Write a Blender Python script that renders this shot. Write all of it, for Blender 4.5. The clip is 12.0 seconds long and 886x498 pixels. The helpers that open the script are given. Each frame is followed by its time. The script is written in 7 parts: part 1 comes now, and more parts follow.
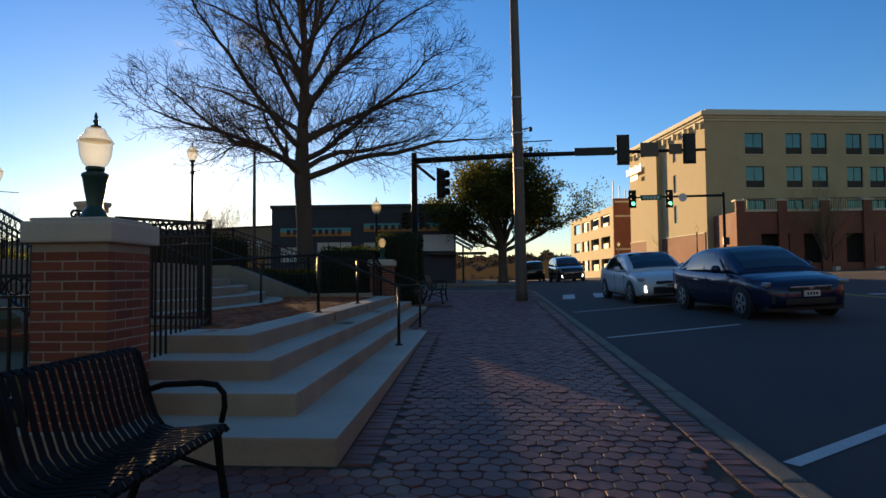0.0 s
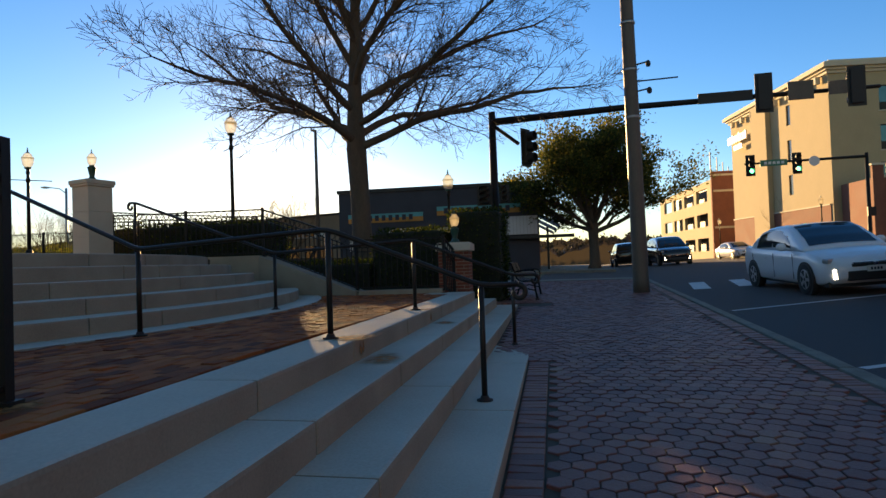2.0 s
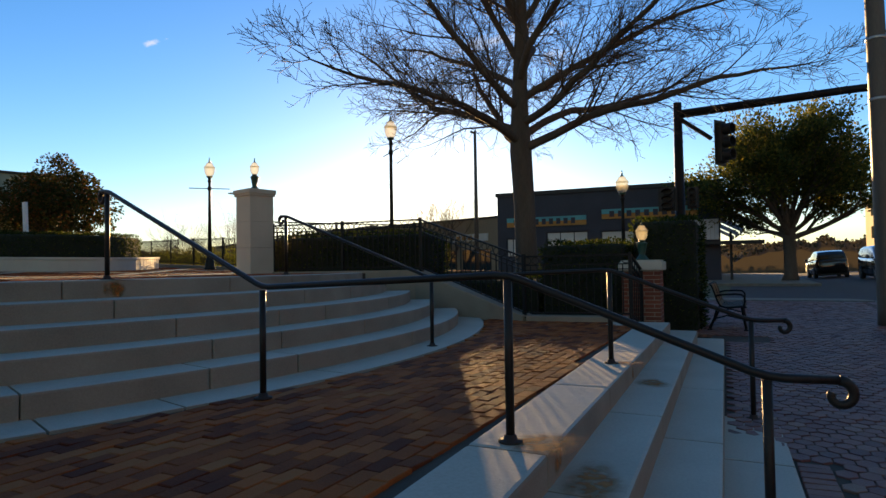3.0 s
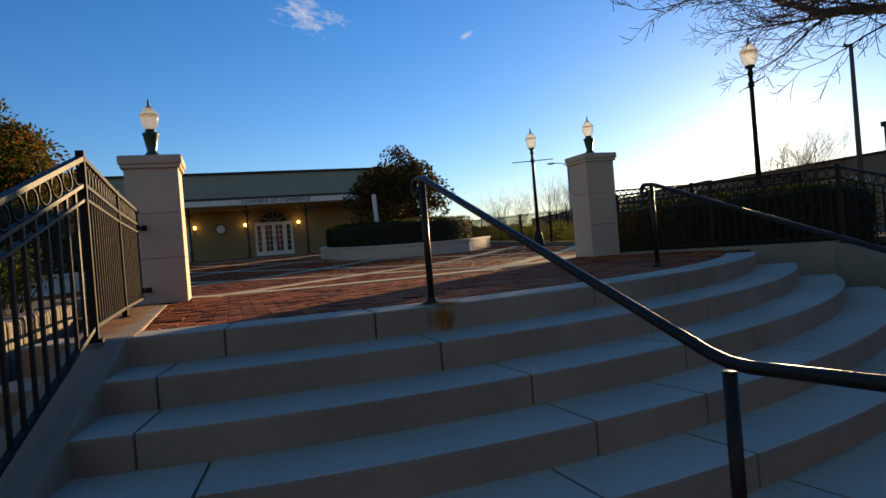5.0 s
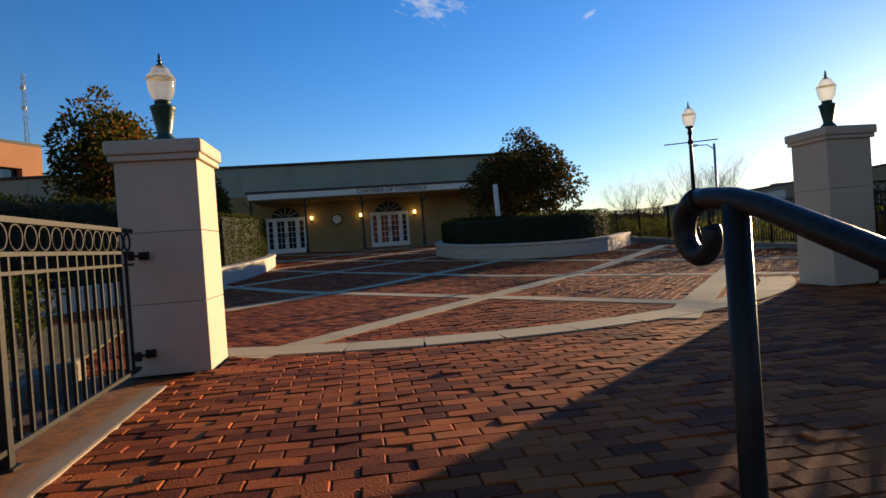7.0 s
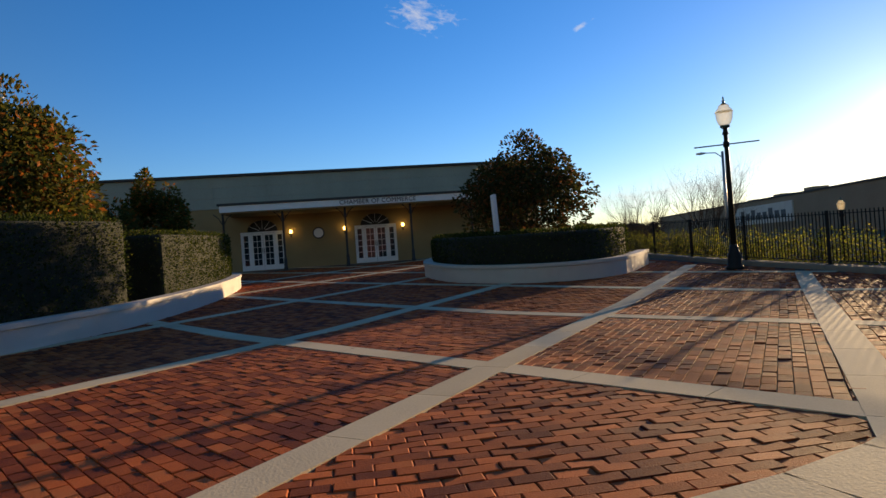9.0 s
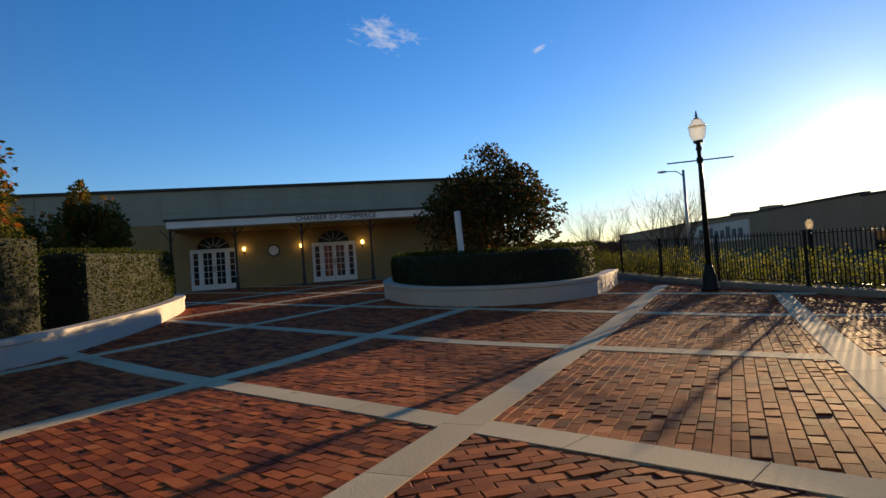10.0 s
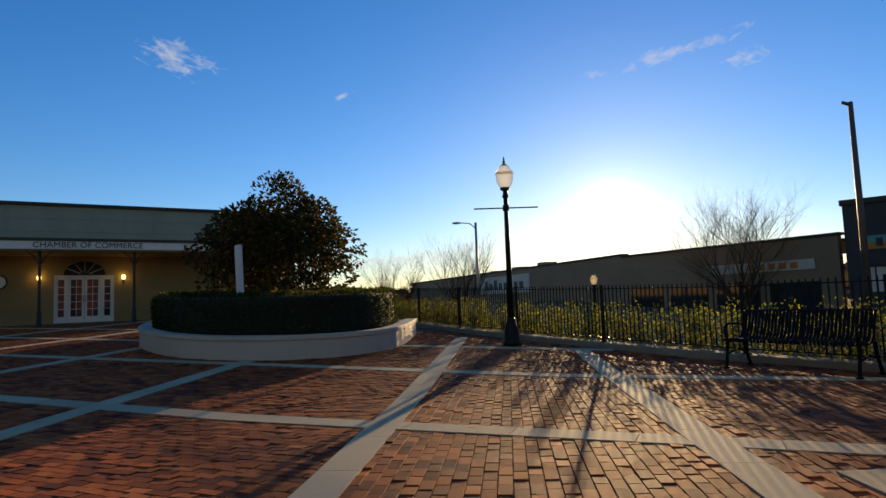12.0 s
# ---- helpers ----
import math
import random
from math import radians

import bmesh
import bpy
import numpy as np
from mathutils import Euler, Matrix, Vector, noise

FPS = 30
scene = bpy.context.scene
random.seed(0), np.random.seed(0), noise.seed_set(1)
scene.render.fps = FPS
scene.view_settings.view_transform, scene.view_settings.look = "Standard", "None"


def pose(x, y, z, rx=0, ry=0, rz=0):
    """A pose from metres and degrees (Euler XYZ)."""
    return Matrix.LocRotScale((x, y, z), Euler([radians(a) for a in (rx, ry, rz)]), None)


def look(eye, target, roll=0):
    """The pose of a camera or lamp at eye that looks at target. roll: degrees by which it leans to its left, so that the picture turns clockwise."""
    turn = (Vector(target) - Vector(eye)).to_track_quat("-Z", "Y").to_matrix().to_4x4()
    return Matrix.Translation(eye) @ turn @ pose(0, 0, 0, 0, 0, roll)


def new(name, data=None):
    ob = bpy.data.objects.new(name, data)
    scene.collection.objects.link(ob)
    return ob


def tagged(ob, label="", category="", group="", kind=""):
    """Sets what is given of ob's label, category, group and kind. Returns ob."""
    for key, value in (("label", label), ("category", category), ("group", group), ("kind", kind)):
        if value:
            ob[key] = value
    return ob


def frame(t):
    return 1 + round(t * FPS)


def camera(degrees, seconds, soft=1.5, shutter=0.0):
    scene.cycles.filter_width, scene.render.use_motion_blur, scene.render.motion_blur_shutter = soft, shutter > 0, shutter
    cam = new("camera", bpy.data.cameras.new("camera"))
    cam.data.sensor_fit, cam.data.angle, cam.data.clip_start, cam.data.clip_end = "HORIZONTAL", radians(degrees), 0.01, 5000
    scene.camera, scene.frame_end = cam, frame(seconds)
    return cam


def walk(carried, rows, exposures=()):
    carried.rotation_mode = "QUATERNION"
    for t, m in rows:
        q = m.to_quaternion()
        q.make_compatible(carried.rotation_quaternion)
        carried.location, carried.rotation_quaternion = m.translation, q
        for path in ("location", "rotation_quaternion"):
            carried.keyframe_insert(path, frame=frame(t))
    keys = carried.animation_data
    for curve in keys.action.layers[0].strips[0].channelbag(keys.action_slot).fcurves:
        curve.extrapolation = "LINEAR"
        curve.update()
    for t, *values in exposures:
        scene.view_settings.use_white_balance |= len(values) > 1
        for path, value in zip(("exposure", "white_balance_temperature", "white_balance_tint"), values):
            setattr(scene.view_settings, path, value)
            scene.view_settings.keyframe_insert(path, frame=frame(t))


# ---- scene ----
cam = camera(72.0, 12.0)
PATH = [
    (0, (1.39, 1.087, 1.187), (1.232, 3.079, 1.272), -0.6),
    (0.5, (1.322, 2.16, 1.153), (1.126, 4.15, 1.204), -2.0),
    (1, (1.148, 3.318, 1.184), (0.893, 5.302, 1.21), -2.8),
    (1.5, (0.975, 4.374, 1.167), (0.671, 6.35, 1.191), -2.5),
    (2, (0.693, 5.412, 1.211), (0.285, 7.37, 1.258), -2.0),
    (2.5, (0.348, 6.255, 1.29), (-0.288, 8.149, 1.369), -1.8),
    (3, (-0.053, 6.915, 1.545), (-0.939, 8.707, 1.607), -0.9),
    (3.5, (-0.567, 7.411, 1.629), (-1.692, 9.065, 1.658), -1.7),
    (3.7, (-0.723, 7.569, 1.627), (-1.935, 9.159, 1.639), -1.8),
    (5.3, (-2.443, 8.763, 1.871), (-4.168, 9.774, 1.879), -4.7),
    (5.5, (-2.739, 8.987, 1.87), (-4.506, 9.924, 1.885), -4.5),
    (6, (-3.424, 9.288, 1.892), (-5.239, 10.128, 1.908), -4.9),
    (6.5, (-4.096, 9.549, 1.952), (-5.927, 10.352, 1.954), -4.7),
    (7, (-4.664, 9.779, 2.274), (-6.502, 10.568, 2.252), -4.0),
    (7.5, (-5.254, 10.14, 2.535), (-7.103, 10.905, 2.517), -4.5),
    (9.5, (-7.892, 11.231, 2.53), (-9.698, 12.091, 2.563), -4.0),
    (10, (-8.301, 11.484, 2.613), (-10.07, 12.416, 2.671), -4.1),
    (10.5, (-8.677, 11.817, 2.659), (-10.371, 12.874, 2.77), -4.1),
    (11, (-9.074, 11.743, 2.729), (-10.64, 12.98, 2.862), -3.9),
    (11.5, (-9.493, 12.135, 2.685), (-10.941, 13.507, 2.835), -3.2),
    (12, (-9.819, 12.55, 2.655), (-11.172, 14.013, 2.822), -2.2),
]
walk(cam, [(t, look(eye, target, roll)) for t, eye, target, roll in PATH],
     [(0, 0.98, 7600, 10), (0.5, 1.26, 8500, 10), (3.5, 1.40, 8400, 10), (5.5, 0.80, 6900, 10), (7.0, 0.88, 6700, 10), (10.0, 0.86, 6900, 10), (12.0, 0.74, 7100, 10)])

# ---- sky and sun ----
SUN_AZ, SUN_EL = radians(-27.0), radians(6.8)
SUN_DIR = Vector((math.sin(SUN_AZ) * math.cos(SUN_EL), math.cos(SUN_AZ) * math.cos(SUN_EL), math.sin(SUN_EL)))
world = bpy.data.worlds.new("sky")
scene.world = world
world.use_nodes = True
wn, wl = world.node_tree.nodes, world.node_tree.links
wn.clear()
w_out, w_bg, w_sky = wn.new("ShaderNodeOutputWorld"), wn.new("ShaderNodeBackground"), wn.new("ShaderNodeTexSky")
w_sky.sky_type, w_sky.sun_disc = "NISHITA", False
w_sky.sun_elevation, w_sky.sun_rotation = SUN_EL, SUN_AZ
w_sky.altitude, w_sky.air_density, w_sky.dust_density, w_sky.ozone_density = 100.0, 1.0, 0.16, 2.4
w_bg.inputs["Strength"].default_value = 0.085
# thin wisps of cloud, stretched sideways and thicker low down
w_tc, w_map, w_noise, w_ramp = wn.new("ShaderNodeTexCoord"), wn.new("ShaderNodeMapping"), wn.new("ShaderNodeTexNoise"), wn.new("ShaderNodeValToRGB")
w_map.inputs["Scale"].default_value = (2.2, 2.2, 9.0)
w_noise.inputs["Scale"].default_value, w_noise.inputs["Detail"].default_value, w_noise.inputs["Roughness"].default_value = 1.6, 9.0, 0.62
w_ramp.color_ramp.elements[0].position, w_ramp.color_ramp.elements[1].position = 0.60, 0.80
w_mix = wn.new("ShaderNodeMixRGB")
w_mix.inputs["Color2"].default_value = (3.6, 3.7, 3.9, 1)
w_fac = wn.new("ShaderNodeMath")
w_fac.operation = "MULTIPLY"
w_fac.inputs[1].default_value = 0.55
wl.new(w_tc.outputs["Generated"], w_map.inputs["Vector"])
wl.new(w_map.outputs["Vector"], w_noise.inputs["Vector"])
wl.new(w_noise.outputs["Fac"], w_ramp.inputs["Fac"])
wl.new(w_ramp.outputs["Color"], w_fac.inputs[0])
wl.new(w_fac.outputs[0], w_mix.inputs["Fac"])
w_tint = wn.new("ShaderNodeMixRGB")
w_tint.blend_type = "MULTIPLY"
w_tint.inputs["Fac"].default_value, w_tint.inputs["Color2"].default_value = 1.0, (0.78, 0.90, 1.16, 1)
w_away, w_part, w_cast = wn.new("ShaderNodeVectorMath"), wn.new("ShaderNodeMapRange"), wn.new("ShaderNodeMixRGB")
w_away.operation, w_away.inputs[1].default_value = "DOT_PRODUCT", SUN_DIR
wl.new(w_tc.outputs["Generated"], w_away.inputs[0])
wl.new(w_away.outputs["Value"], w_part.inputs["Value"])
w_part.inputs["From Min"].default_value, w_part.inputs["From Max"].default_value = 0.45, -0.5
w_cast.inputs["Color1"].default_value, w_cast.inputs["Color2"].default_value = (0.755, 0.865, 1.21, 1), (0.84, 0.75, 0.72, 1)  # bluer on the sun's side, rosy opposite
wl.new(w_part.outputs["Result"], w_cast.inputs["Fac"])
wl.new(w_cast.outputs["Color"], w_tint.inputs["Color2"])
wl.new(w_sky.outputs["Color"], w_tint.inputs["Color1"])
w_sat = wn.new("ShaderNodeHueSaturation")
w_sat.inputs["Saturation"].default_value, w_sat.inputs["Value"].default_value = 1.17, 1.30
wl.new(w_tint.outputs["Color"], w_sat.inputs["Color"])
wl.new(w_sat.outputs["Color"], w_mix.inputs["Color1"])


def sky_math(op, a, b=None, c=None):
    """A math node in the sky; inputs are sockets or numbers."""
    n = wn.new("ShaderNodeMath")
    n.operation = op
    for i, v in enumerate((a, b, c)):
        if v is None:
            continue
        if isinstance(v, (int, float)):
            n.inputs[i].default_value = v
        else:
            wl.new(v, n.inputs[i])
    return n.outputs[0]


def sky_dot(v):
    n = wn.new("ShaderNodeVectorMath")
    n.operation = "DOT_PRODUCT"
    n.inputs[1].default_value = v
    wl.new(w_tc.outputs["Generated"], n.inputs[0])
    return n.outputs["Value"]


def cloud(az, el, half_w, half_h, tilt, grain, soft=0.42, thick=0.85):
    """A torn patch of cloud at a bearing and height (degrees), as a mask."""
    az, el, tilt = radians(az), radians(el), radians(tilt)
    c = Vector((math.sin(az) * math.cos(el), math.cos(az) * math.cos(el), math.sin(el)))
    side = c.cross(Vector((0, 0, 1))).normalized()
    up = side.cross(c)
    a, b = side * math.cos(tilt) + up * math.sin(tilt), up * math.cos(tilt) - side * math.sin(tilt)
    x = sky_math("DIVIDE", sky_dot(a), radians(half_w))
    y = sky_math("DIVIDE", sky_math("SUBTRACT", sky_dot(b), c.dot(b)), radians(half_h))
    r = sky_math("SQRT", sky_math("ADD", sky_math("MULTIPLY", x, x), sky_math("MULTIPLY", y, y)))
    vec = wn.new("ShaderNodeCombineXYZ")
    wl.new(sky_math("MULTIPLY", x, half_w * grain * 0.5), vec.inputs[0])
    wl.new(sky_math("MULTIPLY", y, half_h * grain), vec.inputs[1])
    vec.inputs[2].default_value = az * 9
    ns = wn.new("ShaderNodeTexNoise")
    ns.inputs["Scale"].default_value, ns.inputs["Detail"].default_value, ns.inputs["Roughness"].default_value, ns.inputs["Distortion"].default_value = 1.0, 8.0, 0.62, 0.5
    wl.new(vec.outputs[0], ns.inputs["Vector"])
    front = sky_math("GREATER_THAN", sky_dot(c), 0.0)
    m = wn.new("ShaderNodeMapRange")
    wl.new(sky_math("SUBTRACT", ns.outputs["Fac"], sky_math("MULTIPLY", r, 0.34)), m.inputs["Value"])
    m.inputs["From Min"].default_value, m.inputs["From Max"].default_value = 0.28, 0.28 + soft
    m.inputs["To Max"].default_value = thick
    return sky_math("MULTIPLY", m.outputs["Result"], front)


# the few small clouds, the bank near the horizon, and the bright air round the sun
w_ramp.color_ramp.elements[0].position, w_ramp.color_ramp.elements[1].position = 0.70, 0.95
masks = [cloud(-66.3, 21.2, 3.8, 1.7, -14, 1.3), cloud(-51.7, 19.0, 1.7, 0.3, 18, 2.0, thick=0.7), cloud(-20.5, 20.6, 7.0, 0.8, 8, 1.4, thick=0.65),
         cloud(-15.2, 18.9, 2.6, 0.9, 6, 1.6), cloud(-28.0, 19.6, 1.8, 0.5, 0, 1.6, thick=0.4), cloud(-47.0, 3.9, 13.0, 1.5, 3, 0.8, thick=0.85)]
total = masks[0]
for m in masks[1:]:
    total = sky_math("MAXIMUM", total, m)
w_cloud = wn.new("ShaderNodeMixRGB")
w_cloud.inputs["Color2"].default_value = (5.2, 5.0, 4.9, 1)
wl.new(total, w_cloud.inputs["Fac"])
wl.new(w_mix.outputs["Color"], w_cloud.inputs["Color1"])
near_sun = sky_math("MAXIMUM", sky_dot(SUN_DIR), 0.0)
halo = sky_math("ADD", sky_math("MULTIPLY", sky_math("POWER", near_sun, 1500.0), 14.0), sky_math("MULTIPLY", sky_math("POWER", near_sun, 260.0), 1.2))
w_halo = wn.new("ShaderNodeMixRGB")
w_halo.blend_type = "ADD"
w_halo.inputs["Fac"].default_value = 1.0
halo_rgb = wn.new("ShaderNodeCombineXYZ")
for i, k in enumerate((1.0, 0.93, 0.78)):
    wl.new(sky_math("MULTIPLY", halo, k), halo_rgb.inputs[i])
wl.new(w_cloud.outputs["Color"], w_halo.inputs["Color1"])
wl.new(halo_rgb.outputs[0], w_halo.inputs["Color2"])
wl.new(w_halo.outputs["Color"], w_bg.inputs["Color"])
wl.new(w_bg.outputs["Background"], w_out.inputs["Surface"])
sun = new("sun", bpy.data.lights.new("sun", "SUN"))
sun.data.energy, sun.data.angle, sun.data.color = 5.0, radians(0.53), (1.0, 0.70, 0.38)
sun.rotation_euler = (-SUN_DIR).to_track_quat("-Z", "Y").to_euler()

# ---- materials ----
def mat(name, c1, c2=None, rough=0.6, metal=0.0, scale=3.0, fine=40.0, bump=0.15, c3=None, island=0.0, rand=0.0, coat=0.0, dist=0.01, stretch=(1, 1, 1), spec=0.5, rough_var=0.12):
    """Two scales of colour, a third colour as stains, roughness and fine relief."""
    m = bpy.data.materials.new(name)
    m.use_nodes = True
    n, l = m.node_tree.nodes, m.node_tree.links
    p = n["Principled BSDF"]
    c2 = c2 or tuple(min(1, c * 1.18 + 0.004) for c in c1)
    geo = n.new("ShaderNodeNewGeometry")
    mp = n.new("ShaderNodeMapping")
    mp.inputs["Scale"].default_value = stretch
    l.new(geo.outputs["Position"], mp.inputs["Vector"])
    big, small = n.new("ShaderNodeTexNoise"), n.new("ShaderNodeTexNoise")
    for t, s, d in ((big, scale, 5), (small, fine, 6)):
        t.inputs["Scale"].default_value, t.inputs["Detail"].default_value = s, d
        l.new(mp.outputs["Vector"], t.inputs["Vector"])
    add = n.new("ShaderNodeMath")
    add.operation = "MULTIPLY_ADD"
    add.inputs[1].default_value, add.inputs[2].default_value = 0.45, -0.1
    l.new(small.outputs["Fac"], add.inputs[0])
    tot = n.new("ShaderNodeMath")
    tot.operation = "MULTIPLY_ADD"
    tot.inputs[1].default_value = 0.75
    l.new(big.outputs["Fac"], tot.inputs[0])
    l.new(add.outputs[0], tot.inputs[2])
    fac = tot
    if island or rand:
        src = geo.outputs["Random Per Island"] if island else n.new("ShaderNodeObjectInfo").outputs["Random"]
        ra = n.new("ShaderNodeMath")
        ra.operation = "MULTIPLY_ADD"
        ra.inputs[1].default_value = island or rand
        l.new(src, ra.inputs[0])
        sub = n.new("ShaderNodeMath")
        sub.operation = "SUBTRACT"
        sub.inputs[1].default_value = (island or rand) / 2
        l.new(tot.outputs[0], sub.inputs[0])
        l.new(sub.outputs[0], ra.inputs[2])
        fac = ra
    ramp = n.new("ShaderNodeValToRGB")
    e = ramp.color_ramp.elements
    e[0].position, e[0].color, e[1].position, e[1].color = 0.22, (*c1, 1), 0.72, (*c2, 1)
    if c3:
        x = e.new(0.86)
        x.color = (*c3, 1)
    l.new(fac.outputs[0], ramp.inputs["Fac"])
    l.new(ramp.outputs["Color"], p.inputs["Base Color"])
    rr = n.new("ShaderNodeMapRange")
    rr.inputs["To Min"].default_value, rr.inputs["To Max"].default_value = max(0.03, rough - rough_var), min(1, rough + rough_var)
    l.new(tot.outputs[0], rr.inputs["Value"])
    l.new(rr.outputs["Result"], p.inputs["Roughness"])
    p.inputs["Metallic"].default_value = metal
    p.inputs["Specular IOR Level"].default_value = spec
    p.inputs["Coat Weight"].default_value = coat
    if bump:
        b = n.new("ShaderNodeBump")
        b.inputs["Strength"].default_value, b.inputs["Distance"].default_value = bump, dist
        l.new(small.outputs["Fac"], b.inputs["Height"])
        l.new(b.outputs["Normal"], p.inputs["Normal"])
    return m


def leaf_mat(name, c1, c2, c3=None, trans=0.35):
    """Leaves: each one its own tint, and light shines through."""
    m = bpy.data.materials.new(name)
    m.use_nodes = True
    n, l = m.node_tree.nodes, m.node_tree.links
    p, out = n["Principled BSDF"], n["Material Output"]
    geo, ramp = n.new("ShaderNodeNewGeometry"), n.new("ShaderNodeValToRGB")
    e = ramp.color_ramp.elements
    e[0].color, e[1].color = (*c1, 1), (*c2, 1)
    if c3:
        e[1].position = 0.8
        e.new(0.9).color = (*c3, 1)
    l.new(geo.outputs["Random Per Island"], ramp.inputs["Fac"])
    l.new(ramp.outputs["Color"], p.inputs["Base Color"])
    p.inputs["Roughness"].default_value, p.inputs["Specular IOR Level"].default_value = 0.66, 0.09
    tr, mx = n.new("ShaderNodeBsdfTranslucent"), n.new("ShaderNodeMixShader")
    l.new(ramp.outputs["Color"], tr.inputs["Color"])
    mx.inputs["Fac"].default_value = trans
    l.new(p.outputs[0], mx.inputs[1])
    l.new(tr.outputs[0], mx.inputs[2])
    l.new(mx.outputs[0], out.inputs["Surface"])
    return m


def glow_mat(name, colour, strength, base=(0.8, 0.8, 0.8)):
    m = bpy.data.materials.new(name)
    m.use_nodes = True
    p = m.node_tree.nodes["Principled BSDF"]
    p.inputs["Base Color"].default_value = (*base, 1)
    p.inputs["Emission Color"].default_value, p.inputs["Emission Strength"].default_value = (*colour, 1), strength
    return m


def glass_mat(name, tint=(0.9, 0.93, 0.92), rough=0.12, clear=0.5):
    """Thin glass: part clear, part frosted diffuse, with a glossy face."""
    m = bpy.data.materials.new(name)
    m.use_nodes = True
    n, l = m.node_tree.nodes, m.node_tree.links
    p, out = n["Principled BSDF"], n["Material Output"]
    p.inputs["Base Color"].default_value, p.inputs["Roughness"].default_value = (*tint, 1), rough
    tp, tr, m1, m2 = n.new("ShaderNodeBsdfTransparent"), n.new("ShaderNodeBsdfTranslucent"), n.new("ShaderNodeMixShader"), n.new("ShaderNodeMixShader")
    tp.inputs["Color"].default_value, tr.inputs["Color"].default_value = (*tint, 1), (*tint, 1)
    m1.inputs["Fac"].default_value, m2.inputs["Fac"].default_value = 0.6, clear
    l.new(p.outputs[0], m1.inputs[1])
    l.new(tr.outputs[0], m1.inputs[2])
    l.new(m1.outputs[0], m2.inputs[1])
    l.new(tp.outputs[0], m2.inputs[2])
    l.new(m2.outputs[0], out.inputs["Surface"])
    return m


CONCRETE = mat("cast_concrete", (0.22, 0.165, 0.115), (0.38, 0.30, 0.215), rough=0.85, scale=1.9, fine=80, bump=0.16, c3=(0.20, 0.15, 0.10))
# Paler than the cast concrete: skylight on the treads is put into this colour.
TREAD = mat("skylit_tread_concrete", (0.38, 0.33, 0.26), (0.59, 0.525, 0.43), rough=0.85, scale=0.9, fine=60, bump=0.25, c3=(0.34, 0.26, 0.17))
BANDS = mat("paving_band", (0.42, 0.345, 0.22), (0.58, 0.49, 0.32), rough=0.85, scale=1.0, fine=60, bump=0.25, rand=0.3, spec=0.25)
STUCCO = mat("pale_limestone", (0.50, 0.43, 0.33), (0.63, 0.55, 0.43), rough=0.8, scale=1.6, fine=70, bump=0.22, c3=(0.42, 0.37, 0.29))
PLANTER = mat("painted_planter_wall", (0.50, 0.445, 0.37), (0.62, 0.56, 0.47), rough=0.75, scale=1.2, fine=60, bump=0.15, c3=(0.40, 0.36, 0.30))
BRICK_PAVE = mat("clay_paving_brick", (0.13, 0.024, 0.008), (0.45, 0.105, 0.023), rough=0.78, scale=2.0, fine=110, bump=0.55, c3=(0.42, 0.13, 0.04), island=0.6, spec=0.14, dist=0.008)
BRICK_PIECE = mat("clay_paving_brick_piece", (0.13, 0.024, 0.008), (0.45, 0.105, 0.023), rough=0.78, scale=2.0, fine=110, bump=0.55, c3=(0.42, 0.13, 0.04), rand=0.6, spec=0.14, dist=0.008)
JOINT = mat("sandy_joint", (0.055, 0.036, 0.025), (0.10, 0.068, 0.046), rough=0.95, fine=120, bump=0.4)
PAVER = mat("red_concrete_paver", (0.13, 0.040, 0.032), (0.25, 0.088, 0.062), rough=0.55, scale=1.2, fine=80, bump=0.5, c3=(0.28, 0.13, 0.08), island=0.55)
PAVER_PIECE = mat("red_concrete_paver_piece", (0.13, 0.040, 0.032), (0.25, 0.088, 0.062), rough=0.55, scale=1.2, fine=80, bump=0.5, c3=(0.28, 0.13, 0.08), rand=0.55)
WALL_BRICK = mat("pier_brick", (0.15, 0.034, 0.017), (0.29, 0.075, 0.034), rough=0.8, scale=2.5, fine=70, bump=0.45, rand=0.4)
OLD_BRICK = mat("old_orange_brick", (0.33, 0.14, 0.065), (0.46, 0.215, 0.105), rough=0.9, scale=0.7, fine=9, bump=0.25, c3=(0.25, 0.12, 0.07))
FAR_BRICK = mat("far_brick", (0.17, 0.062, 0.042), (0.27, 0.105, 0.07), rough=0.85, scale=0.8, fine=8, bump=0.2)
MORTAR = mat("mortar", (0.28, 0.215, 0.155), (0.40, 0.32, 0.24), rough=0.95, fine=120, bump=0.4)
ASPHALT = mat("asphalt", (0.040, 0.032, 0.031), (0.070, 0.058, 0.054), rough=0.85, scale=0.5, fine=60, bump=0.55, c3=(0.10, 0.085, 0.075), dist=0.02)
GRANITE = mat("curb_stone", (0.13, 0.11, 0.085), (0.25, 0.22, 0.17), rough=0.85, scale=4, fine=60, bump=0.6, dist=0.02, c3=(0.15, 0.12, 0.09))
PAINT_WHITE = mat("worn_road_paint", (0.42, 0.42, 0.41), (0.66, 0.66, 0.64), rough=0.7, scale=3, fine=40, bump=0.2)
PAINT_YELLOW = mat("worn_yellow_paint", (0.45, 0.28, 0.03), (0.62, 0.42, 0.06), rough=0.7, scale=3, fine=40, bump=0.2)
EARTH = mat("dry_earth_and_grass", (0.07, 0.065, 0.025), (0.14, 0.12, 0.05), rough=1.0, scale=0.6, fine=12, bump=0.6, dist=0.05, c3=(0.17, 0.12, 0.06))
IRON = mat("black_painted_iron", (0.010, 0.010, 0.010), (0.022, 0.020, 0.018), rough=0.5, scale=6, fine=60, bump=0.15, spec=0.2)
